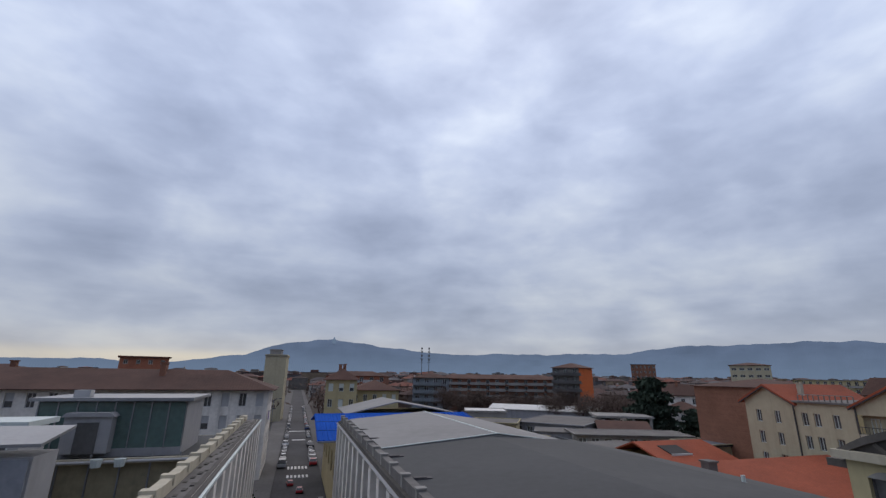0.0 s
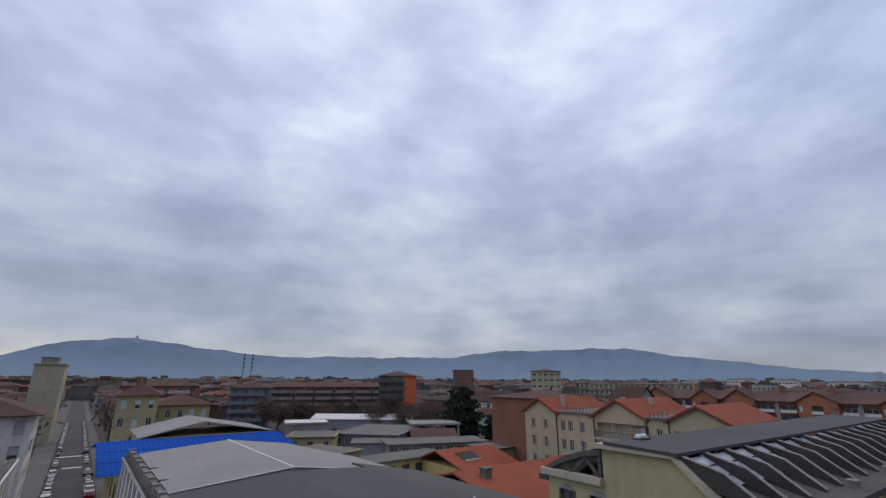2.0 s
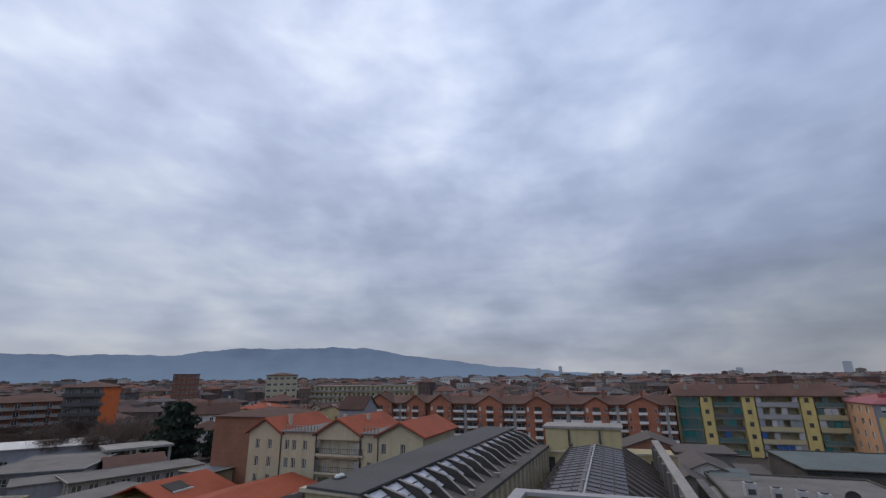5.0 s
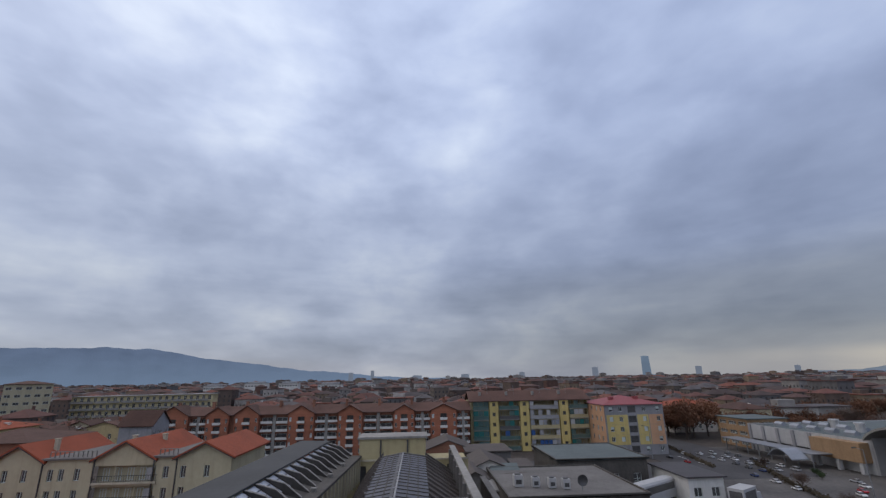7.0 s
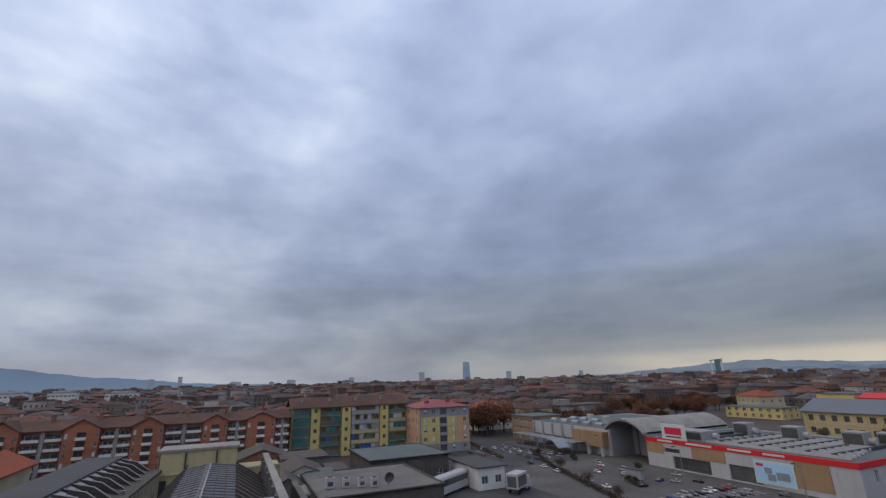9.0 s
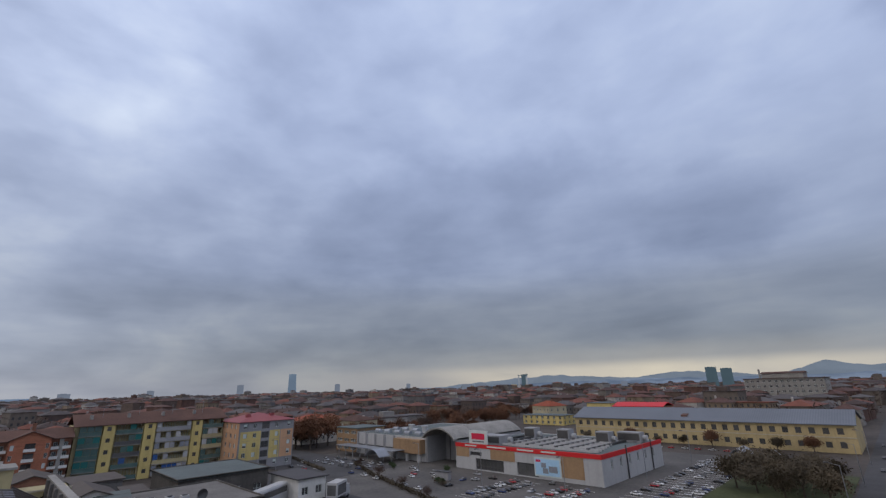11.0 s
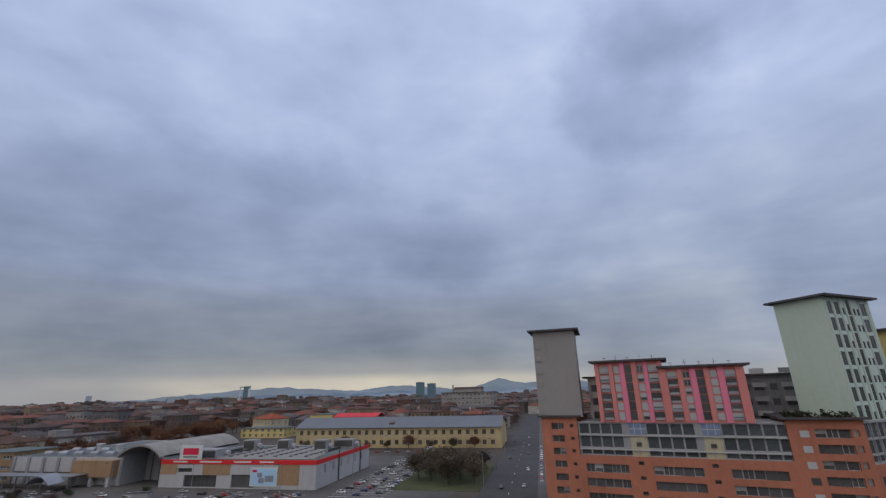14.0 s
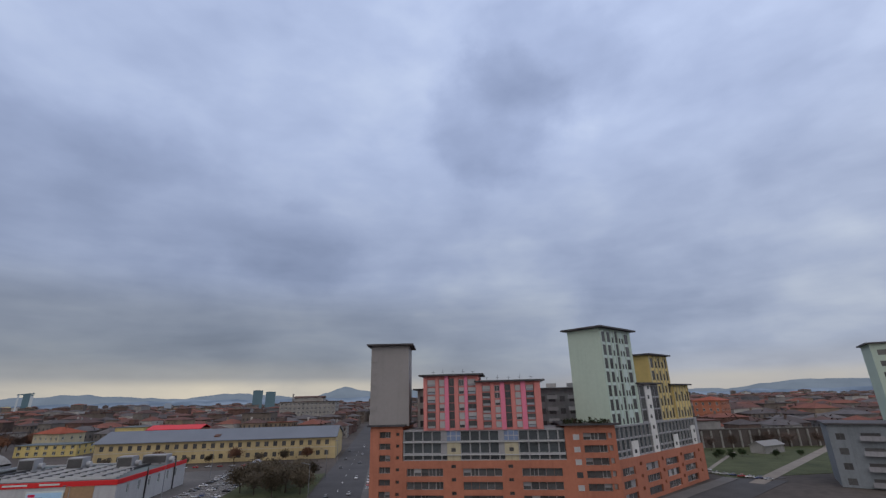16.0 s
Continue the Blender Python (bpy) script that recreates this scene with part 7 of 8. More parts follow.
def balcony_block(name, label, x, y, w, d, h, rz, wall, floors, cols, roof="brown_tile", kind="hip", rise=1.8, bal="concrete", side_wall=None):
    root = thing(name, label, "apartment building", x, y, 0, rz)
    s = Shell()
    st = h / floors
    holes = [(w * (i + 0.5) / cols - 0.75, st * k + 0.5, 1.5, st * 0.68) for i in range(cols) for k in range(floors)]
    facade(s, (-w / 2, -d / 2), (1, 0), w, 0, h, holes, 0.4)
    side = [(d * (i + 0.5) / 3 - 0.5, st * k + 0.8, 1.0, st * 0.5) for i in range(3) for k in range(floors)]
    facade(s, (w / 2, -d / 2), (0, 1), d, 0, h, side if side_wall is None else side[1::3], 0.25)
    facade(s, (-w / 2, d / 2), (0, -1), d, 0, h, side, 0.25)
    s.box(-w / 2, w / 2, d / 2 - 0.2, d / 2, 0, h).face([(-w / 2, -d / 2, h), (w / 2, -d / 2, h), (w / 2, d / 2, h), (-w / 2, d / 2, h)])
    part("wall", s, M[wall], root)
    for q in holes:
        place_window(root, (-w / 2, -d / 2), (1, 0), *q, "double", "frame_white", "glass", 0.3)
    for q in side:
        place_window(root, (-w / 2, d / 2), (0, -1), *q, "double", "frame_white", "glass", 0.18)
    if side_wall:
        part("side_wall", Shell().box(w / 2, w / 2 + 0.12, -d / 2, d / 2, 0, h), M[side_wall], root, "painted orange side wall")
    for k in range(1, floors):
        for i in range(0, cols, 2):
            cw = w / cols * 1.7
            x0 = max(-w / 2, -w / 2 + w * (i + 0.5) / cols - cw / 2)
            b = part("balcony", Shell().box(x0, x0 + cw, -d / 2 - 1.2, -d / 2, st * k + 0.1, st * k + 0.28), M[bal], root)
            part("balcony_front", Shell().box(x0, x0 + cw, -d / 2 - 1.2, -d / 2 - 1.12, st * k + 0.28, st * k + 1.2), M[bal], b)
    part("roof", roof_shell(kind, w, d, h, rise, 0.6), M[roof], root)
    return root


balcony_block("blue_flats", "grey-blue flats with stacked balconies and a low hip roof", 46.5, 160, 12.5, 13, 13.0, -18, "blue_wall", 5, 4, bal="blue_wall")
balcony_block("brown_flats", "long brown brick flats with white balcony bands", 84, 186, 52, 12, 12.6, -24, "brick_dull", 5, 13, bal="concrete")
balcony_block("brown_flats", "brown brick flats with balconies and a low tiled roof", 24, 192, 24, 12, 13.2, -12, "brick", 5, 6, bal="panel_white")
balcony_block("orange_flats", "flats with dark balconies and a bright orange side wall", 101.0, 153.5, 10.5, 12.5, 17.2, -57, "concrete_dark", 6, 3, bal="metal_dark", side_wall="orange")
house("red_high_block", "distant red and white high block with a flat roof", "apartment building", 224, 256, 15, 14, 22.5, -40, "brick_dull", "roof_dark", "flat", 0, 0.4, 7, 6, 3, (1.2, 1.5), "double", "fl")
house("beige_block", "beige concrete block with banded floors and a sloping stair top", "apartment building", 233, 186, 18, 16, 21.0, -50, "cream_pale", "brown_tile", "hip", 1.5, 0.6, 6, 5, 4, (2.2, 1.3), "double", "fl")
balcony_block("long_yellow_block", "long cream office block with rows of tall windows", 259, 142, 68, 12, 14.0, -80, "cream", 4, 22, "pale_roof", "flat", 0)
house("white_house", "white house with a red-brown gable roof", "house", 114, 122, 11, 10, 9.5, -40, "white", "brown_tile", "gable", 2.6, 0.5, 3, 4, 3, (0.9, 1.4), "double", "fl")
house("white_house", "smaller white house with a red tiled roof", "house", 108, 108, 9, 9, 6.6, -40, "white", "red_tile", "gable", 2.4, 0.5, 2, 3, 2, (0.9, 1.3), "double", "fl")
house("brown_house", "brown plastered house with a tiled hip roof", "house", 92, 72, 15, 12, 10.0, 0, "ochre", "brown_tile", "hip", 2.2, 0.6, 3, 5, 3, (0.9, 1.5), "mixed", "fl")
house("pale_gable_house", "pale plastered house with a broad gable behind the conifer", "house", 106, 104.5, 11, 10, 9.6, -45, "old_white", "brown_tile", "gable", 2.6, 0.5, 3, 4, 3, (1.0, 1.4), "double", "fl", chimneys=1)
house("pale_gable_house", "low pinkish house with a red tiled roof behind the conifer", "house", 97.5, 98.5, 9, 8, 6.0, -45, "old_white", "brown_tile", "hip", 2.0, 0.5, 2, 3, 2, (0.9, 1.3), "double", "fl")
house("grey_gable_house", "grey house with a wide blank gable", "house", 103.5, 54.8, 7, 7, 11.6, 90, "grey_wall", "brown_tile", "gable", 2.8, 0.4, 3, 4, 3, (0.9, 1.4), "double", "l")
house("grey_shed", "long low grey shed with a flat roof", "shed", 54.8, 88, 14, 20, 5.0, -50, "grey_wall", "concrete_dark", "flat", 0, 0.3, 2, 6, 2, (1.2, 1.3), "grid", "fl", parapet=0.3)
house("grey_shed", "low cream shed with a flat felt roof", "shed", 37.5, 84, 8.5, 9, 5.5, -31, "cream", "concrete_dark", "flat", 0, 0.3, 2, 3, 2, (1.1, 1.5), "double", "f", parapet=0.3)
house("grey_shed", "long shed with a pale sheet roof", "shed", 68, 118, 30, 9, 5.0, -40, "grey_wall", "white", "gable", 1.0, 0.4, 1, 7, 2, (1.4, 1.3), "grid", "f")
house("grey_shed", "white-roofed shed beside the flats", "shed", 47, 112, 10, 10, 5.4, -20, "concrete", "white", "flat", 0, 0.3, 1, 4, 2, (1.4, 1.3), "grid", "f", parapet=0.3)
house("grey_shed", "shed with a dull red roof", "shed", 62, 78.5, 9, 8, 4.4, -30, "concrete", "brown_tile", "gable", 1.2, 0.4, 1, 4, 2, (1.2, 1.2), "double", "f")
house("long_workshop", "low grey workshop with a row of windows and a flat roof", "building", 54.5, 68, 18.5, 8, 4.8, -21, "concrete", "concrete_dark", "flat", 0, 0.3, 2, 9, 3, (1.3, 1.4), "grid", "fl", parapet=0.25)
house("yellow_arcade", "low yellow building with arched gates along the yard", "building", 41.6, 59.3, 15, 6, 4.4, 2, "yellow_bright", "concrete_dark", "flat", 0, 0.25, 1, 6, 2, (1.4, 2.6), "grid", "fl", frame="frame_dark")
house("low_cream_works", "low cream works with wide dark windows", "building", 28.5, 63, 11, 9, 5.6, 22, "cream", "concrete_dark", "flat", 0, 0.35, 2, 3, 2, (2.2, 1.4), "grid", "fl", parapet=0.2)
house("grey_workshop", "low grey-blue workshop behind the cream works", "building", 46.5, 75.5, 9, 7, 4.6, -30, "grey_wall", "concrete_dark", "flat", 0, 0.2, 1, 3, 2, (1.2, 1.4), "double", "fl")
root = thing("open_loggia_house", "unfinished concrete house with an open pillared floor", "building", 70, 88.8, 0, -26)
part("wall", Shell().box(-5.4, 5.4, -4, 4.5, 0, 3.2), M["old_white"], root)
part("slab", Shell().box(-5.9, 5.9, -4.9, 5, 5.6, 6.0), M["concrete"], root)
for x in (-5.3, -1.8, 1.8, 5.3):
    part("pillar", Shell().box(x - 0.25, x + 0.25, -4.6, -4.1, 0, 5.6), M["concrete"], root)
part("back_wall", Shell().box(-5.4, 0, 0, 4.5, 3.2, 5.6), M["old_white"], root)

# park side
house("red_roof_flats", "brick flats with balconies and a red tiled roof beyond the railway", "apartment building", -212, -240, 21, 14, 16.2, 40, "brick", "red_tile", "hip", 2, 0.6, 5, 6, 4, (1.2, 1.5), "double", "br")
root = thing("railway_viaduct", "low brown railway wall with pale piers", "wall", 0, 0, 0)
p0, p1 = Vector((-118, -168, 0)), Vector((-270, -150, 0))
dv = (p1 - p0).normalized()
ang = math.degrees(math.atan2(dv.y, dv.x))
Lw = (p1 - p0).length
part("wall", Shell().box(0, Lw, -0.4, 0.4, 0, 6.4), M["sheet_dark"], root, "", pose(*p0, 0, 0, ang))
for i in range(40):
    part("pier", Shell().box(-0.3, 0.3, -0.9, 0.9, 0, 6.2), M["concrete"], root, "", pose(*(p0 + dv * (i * Lw / 40)), 0, 0, ang))
part("coping", Shell().box(0, Lw, -0.7, 0.7, 6.4, 6.8), M["rib"], root, "", pose(*p0, 0, 0, ang))
house("orange_roof_flats", "peach flats with an orange tiled roof beyond the railway", "apartment building", -262, -232, 22, 13, 7.6, 25, "peach", "red_tile", "hip", 2.2, 0.6, 3, 6, 3, (1.2, 1.4), "double", "br", chimneys=1)
house("park_shed", "small pale shed with a white roof at the park edge", "shed", -160, -146, 12, 5, 2.6, 20, "concrete", "pale_roof", "gable", 1.2, 0.4, 1, 3, 1, (1, 1), "double", "f")


def strip(name, label, pts, width, z, mat, cat):
    s = Shell()
    for a, b in zip(pts, pts[1:]):
        a, b = Vector((*a, 0)), Vector((*b, 0))
        d = (b - a).normalized()
        n = Vector((-d.y, d.x, 0)) * width / 2
        s.prism([((a + n).x, (a + n).y), ((b + n).x, (b + n).y), ((b - n).x, (b - n).y), ((a - n).x, (a - n).y)], "z", z - 0.05, z)
    return tagged(new(name, s.mesh(name, M[mat])), label, cat, kind="structure")


strip("path", "pale gravel path across the lawn", [(-112, -96), (-188, -150), (-215, -172)], 3.2, 0.045, "gravel", "path")
strip("path_2", "pale gravel path along the lawn", [(-108, -110), (-150, -150)], 1.2, 0.05, "gravel", "path")
strip("road_5", "asphalt street round the housing complex", [(-24, -76), (-66, -68), (-118, -102), (-136, -160)], 12, 0.004, "asphalt", "road")
strip("pavement_4", "pale pavement along the complex", [(-24, -85.5), (-69, -75.5), (-112, -104)], 3.5, 0.12, "pavement", "pavement")

# ---- more of the town: houses in rows round about ----
KEEP_OUT = [(154, 208, -300, -172), (128, 154, -268, -240), (-32, 30, -12, 84), (0, 70, 30, 130), (-66, -40, 178, 200), (-14, 0, 145, 162), (16, 62, -20, 66), (54, 140, -112, -10), (112, 140, -80, 70), (62, 124, 30, 150),
            (-25, 150, -262, -55), (-120, 0, -150, -60), (-300, -100, -172, -40), (-3.5, 5, 0, 430), (20, 110, 130, 200), (200, 300, 100, 285), (-7, 24, 95, 126), (85, 430, -92, -64), (-20, -7, -430, -60)]
rnd = random.Random(21)
WALLS = ["cream_pale", "ochre", "old_white", "grey_wall", "brick_dull", "old_white", "brick_dull", "brick", "grey_wall", "yellow"]
FAR_WALL = island_material("far_town_walls", [(0.125, 0.105, 0.09), (0.15, 0.135, 0.12), (0.11, 0.08, 0.066), (0.105, 0.06, 0.048), (0.11, 0.108, 0.112), (0.36, 0.345, 0.32), (0.20, 0.155, 0.11), (0.09, 0.068, 0.06), (0.22, 0.21, 0.20)])
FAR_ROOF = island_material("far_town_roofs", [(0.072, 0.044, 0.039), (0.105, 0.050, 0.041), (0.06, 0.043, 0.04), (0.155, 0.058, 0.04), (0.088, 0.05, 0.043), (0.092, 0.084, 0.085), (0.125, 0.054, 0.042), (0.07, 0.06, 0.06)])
far = Shell()


def blocked(x, y, r):
    return any(a - r < x < b + r and c - r < y < d + r for a, b, c, d in KEEP_OUT)


def facing(x, y):
    """The sides that the camera's way can see."""
    out = ""
    out += "f" if y > 10 else ""
    out += "b" if y < -10 else ""
    out += "l" if x > 10 else ""
    out += "r" if x < -30 else ""
    return out or "f"


def far_house(x, y, w, d, h, rise, flat, windows, turn=0.0):
    ca, sa = math.cos(turn), math.sin(turn)

    def at(u, v, z):
        return (x + u * ca - v * sa, y + u * sa + v * ca, z)

    def block(a, b, z0, z1, mat):
        q = [(-a, -b), (a, -b), (a, b), (-a, b)]
        for i in range(4):
            j = (i + 1) % 4
            far.face([at(*q[i], z0), at(*q[j], z0), at(*q[j], z1), at(*q[i], z1)], mat)
        far.face([at(*c, z1) for c in q], mat)

    block(w / 2, d / 2, 0, h, 0)
    a, b = w / 2 + 0.5, d / 2 + 0.5
    if flat:
        block(a, b, h + 0.01, h + 0.4, 1)
        if w > 12:
            block(w * 0.16, d * 0.2, h + 0.41, h + 2.6, 0)
    else:
        e = min(a, b)
        c = [at(-a, -b, h), at(a, -b, h), at(a, b, h), at(-a, b, h)]
        if a >= b:
            p, q = at(-(a - e), 0, h + rise), at(a - e, 0, h + rise)
            fs = [[c[0], c[1], q, p], [c[1], c[2], q], [c[2], c[3], p, q], [c[3], c[0], p]]
        else:
            p, q = at(0, -(b - e), h + rise), at(0, b - e, h + rise)
            fs = [[c[0], c[1], p], [c[1], c[2], q, p], [c[2], c[3], q], [c[3], c[0], p, q]]
        for f in fs:
            far.face(f, 1)
        far.face(list(reversed(c)), 1)
        if windows and int(x * 7) % 3:
            u = w * 0.22
            q = [(u - 0.4, -0.4), (u + 0.4, -0.4), (u + 0.4, 0.4), (u - 0.4, 0.4)]
            for i in range(4):
                j = (i + 1) % 4
                far.face([at(*q[i], h + 0.3), at(*q[j], h + 0.3), at(*q[j], h + rise + 1.0), at(*q[i], h + rise + 1.0)], 0)
            far.face([at(*g, h + rise + 1.0) for g in q], 0)
    if windows:
        st = 3.0
        for k in range(max(1, int(h / st))):
            z = 1.0 + st * k
            if z + 1.5 > h:
                break
            for side in facing(x, y):
                n = int((w if side in "fb" else d) / 2.6)
                for i in range(n):
                    u = ((i + 0.5) / n - 0.5) * (w if side in "fb" else d)
                    if side in "fb":
                        v = -d / 2 - 0.04 if side == "f" else d / 2 + 0.04
                        far.face([at(u - 0.5, v, z), at(u + 0.5, v, z), at(u + 0.5, v, z + 1.4), at(u - 0.5, v, z + 1.4)], 2)
                    else:
                        v = -w / 2 - 0.04 if side == "l" else w / 2 + 0.04
                        far.face([at(v, u - 0.5, z), at(v, u + 0.5, z), at(v, u + 0.5, z + 1.4), at(v, u - 0.5, z + 1.4)], 2)


def in_view(x, y):
    az = math.degrees(math.atan2(x + 8, y)) % 360
    return az < 250 or az > 322


def district(x, y):
    """The turn of the street grid, which differs from quarter to quarter."""
    return 0.7 * noise.noise(Vector((x / 330, y / 330, 4.2)))


count = 0
gx = -900
while gx < 900:
    gy = -900
    while gy < 900:
        x, y = gx + rnd.uniform(-3, 3), gy + rnd.uniform(-3, 3)
        d0 = math.hypot(x + 8, y)
        w, dd = rnd.uniform(9, 19), rnd.uniform(9, 14)
        if rnd.random() < 0.4:
            w, dd = dd, w
        gy += 19 if d0 < 420 else 24
        if d0 < 110 or d0 > 900 or not in_view(x, y) or blocked(x, y, max(w, dd) / 2):
            continue
        if d0 > 420 and rnd.random() < 0.25:
            continue
        h = rnd.choice([5.2, 6.2, 7.0, 7.5, 8.5, 9.0, 10.0, 11.0]) + (rnd.uniform(2, 5) if rnd.random() < 0.06 else 0)
        if d0 < 330:
            h = min(h, rnd.uniform(5.5, 9.5))
        flat = rnd.random() < 0.14
        if d0 > 300 and rnd.random() < 0.03:
            h, w, dd, flat = rnd.uniform(12.5, 15), rnd.uniform(12, 24), rnd.uniform(9, 12), rnd.random() < 0.5
        if d0 < 215 and count < 105:
            count += 1
            wall = rnd.choice(WALLS)
            roof = rnd.choice(["brown_tile"] * 7 + ["red_tile"]) if not flat else rnd.choice(["concrete", "roof_felt"])
            word = {"cream": "cream", "cream_pale": "pale cream", "yellow": "yellow", "ochre": "ochre", "old_white": "stained white", "grey_wall": "grey", "brick_dull": "dull brick", "white": "white", "peach": "peach", "brick": "red brick"}[wall]
            top = {"brown_tile": "brown tiled roof", "red_tile": "red tiled roof", "concrete": "flat concrete roof", "roof_felt": "flat felt roof"}[roof]
            fl = max(2, int(h / 3.1))
            hs = house("town_house", f"{word} town house with a {top}", "house", x, y, w, dd, h, 0, wall, roof, "flat" if flat else rnd.choice(["hip", "hip", "gable"]), rnd.uniform(1.6, 2.4), 0.5, fl, int(w / 3.2), int(dd / 3.4), (0.95, 1.5), "mixed", facing(x, y), chimneys=1 if not flat and rnd.random() < 0.6 else 0, rnd=rnd, group="town houses")
            ax, az_ = rnd.uniform(-w * 0.3, w * 0.3), h + 1.0
            part("aerial", Shell().tube((ax, 0.3, az_), (ax, 0.3, az_ + 2.6), 0.04, 0.03, 5).box(ax - 0.6, ax + 0.6, 0.27, 0.33, az_ + 2.2, az_ + 2.26).box(ax - 0.4, ax + 0.4, 0.27, 0.33, az_ + 1.8, az_ + 1.86), M["metal_dark"], hs)
            if not flat:
                part("dormer", Shell().box(-ax * 0.6 - 0.5, -ax * 0.6 + 0.5, -dd * 0.28 - 0.5, -dd * 0.28 + 0.8, h + 0.4, h + 1.5).box(-ax * 0.6 - 0.62, -ax * 0.6 + 0.62, -dd * 0.28 - 0.6, -dd * 0.28 + 0.9, h + 1.5, h + 1.62), M["old_white"], hs, "pale roof dormer")
        else:
            far_house(x, y, w, dd, h, rnd.uniform(1.6, 2.8), flat, d0 < 420, district(x, y) + rnd.uniform(-0.06, 0.06))
    gx += 18 if abs(gx) < 420 else 24
# far town, thinning into the haze
for i in range(5200):
    az, d0 = radians(rnd.uniform(-38, 250)), 900 + 1900 * rnd.random() ** 1.4
    x, y = -8 + d0 * math.sin(az), d0 * math.cos(az)
    w = rnd.uniform(12, 30)
    h = rnd.uniform(7, 14) + (rnd.uniform(4, 11) if rnd.random() < 0.06 else 0)
    far_house(x, y, w, rnd.uniform(12, 26), h, rnd.uniform(1.5, 3), rnd.random() < 0.3, False, rnd.uniform(-0.5, 0.5))
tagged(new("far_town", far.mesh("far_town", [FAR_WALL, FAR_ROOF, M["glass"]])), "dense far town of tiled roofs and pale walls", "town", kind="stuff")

house("gabled_house", "cream house with a red tiled roof behind the yellow works", "house", 141, -256, 17, 13, 8.0, -22, "cream_pale", "red_tile", "hip", 2.8, 0.6, 2, 5, 3, (1.1, 1.4), "double", "bl", chimneys=1, rnd=random.Random(3))

for x, y, w, h in ((600, 200, 27, 17.6), (604, 160, 24, 17.0), (598, 106, 30, 14.8), (640, 66, 26, 13.6), (560, 236, 20, 15.5)):
    wh = house("white_hall", "far white hall with a dark window band", "building", x, y, 14, w, h, 0, "white", "roof_slate", "flat", 0, 0.8, 3, 2, 7, (2.4, 1.6), "double", "l", group="far white halls")
    part("top_storey", Shell().box(-5, 5, -w * 0.36, w * 0.36, h + 0.2, h + 2.0), M["panel_white"], wh)

# ---- landmarks on the horizon ----
HAZE = far_material("hazy_tower", (0.14, 0.165, 0.21), 0.9, 0.08, 0.02)
HAZE_BLUE = far_material("hazy_glass_tower", (0.12, 0.165, 0.225), 0.9, 0.08, 0.02)
HAZE_GREEN = far_material("hazy_green_tower", (0.055, 0.085, 0.105), 0.9, 0.12, 0.03)


def skyline(name, label, az, dist, width, top_el, mat, lean=0.0, depth=None):
    """A distant tower, by azimuth, distance and the elevation of its top."""
    x, y = math.sin(radians(az)) * dist - 8, math.cos(radians(az)) * dist
    h = 19 + dist * math.tan(radians(top_el))
    root = thing(name, label, "tower", x, y, 0, -az)
    w = width / 2
    part("shaft", Shell().prism([(-w, 0), (w, 0), (w - lean, h), (-w + lean * 0.4, h)], "y", -w, w), mat, root)
    part("crown", Shell().box(-w * 0.6, w * 0.4, -w * 0.5, w * 0.5, h, h + dist * 0.0006), mat, root)
    part("podium", Shell().box(-w * 1.8, w * 1.8, -w, w, 0, h * 0.14), mat, root)
    return root


skyline("glass_skyscraper", "hazy blue glass skyscraper alone on the skyline", 117.2, 2700, 46, 1.95, HAZE_BLUE, 6)
for az, wd, el, lb in ((111.6, 42, 0.85, "small hazy tower beside the skyscraper"), (122.4, 38, 0.7, "small hazy tower far beyond the town"), (84.5, 26, 0.95, "slim hazy spire on the skyline"), (81.9, 34, 0.75, "slim hazy block on the skyline"),
                       (96.0, 60, 0.35, "hazy high block on the skyline"), (103.0, 40, 0.45, "hazy block on the skyline"), (90.0, 70, 0.3, "low hazy block on the skyline"), (131.0, 30, 0.55, "thin hazy mast block")):
    skyline("hazy_tower", lb, az, 2650, wd * 0.75, el, HAZE)
for az, el in ((166.1, 1.42), (167.5, 1.25)):
    skyline("green_glass_tower", "dark green glass high-rise in front of the mountains", az, 900, 16.5, el, HAZE_GREEN)
for az, wd, el in ((153.7, 15, 0.15), (154.9, 15, 0.18), (157.0, 15, 0.18), (140.2, 30, 0.4), (142.3, 24, 0.3), (138.5, 30, 0.35)):
    skyline("hazy_tower", "grey hazy high block in front of the mountains", az, 1300, wd, el, HAZE)
root = thing("portal_tower", "pale hazy high-rise of two slabs joined by a slanted roof frame", "tower", math.sin(radians(145.4)) * 1300 - 8, math.cos(radians(145.4)) * 1300, 0, -145.4)
PALE_HAZE = far_material("pale_hazy_tower", (0.21, 0.23, 0.26), 0.9, 0.08, 0.02)
part("slab", Shell().box(-13, -10, -6, 6, 0, 45.6), PALE_HAZE, root)
part("slab", Shell().box(-4, 12.5, -6, 6, 0, 47), HAZE_GREEN, root, "dark glass slab of the tower")
part("fin", Shell().box(7.5, 12.6, -6.2, 6.2, 0, 44), PALE_HAZE, root, "pale fin of the tower")
part("roof_frame", Shell().prism([(-14, 45.6), (13.5, 48.2), (13.5, 50.2), (-14, 47.2)], "y", -6.5, 6.5), HAZE_GREEN, root)
lo = thing("yellow_high_block", "pale yellow high block beside the portal tower", "tower", math.sin(radians(144.3)) * 1290 - 8, math.cos(radians(144.3)) * 1290, 0, -144.3)
part("shaft", Shell().box(-9, 7, -6, 6, 0, 23), far_material("hazy_yellow_block", (0.24, 0.225, 0.15), 0.9, 0.08, 0.02), lo)
part("roof_house", Shell().box(-3, 3, -3, 3, 23, 26), HAZE, lo)
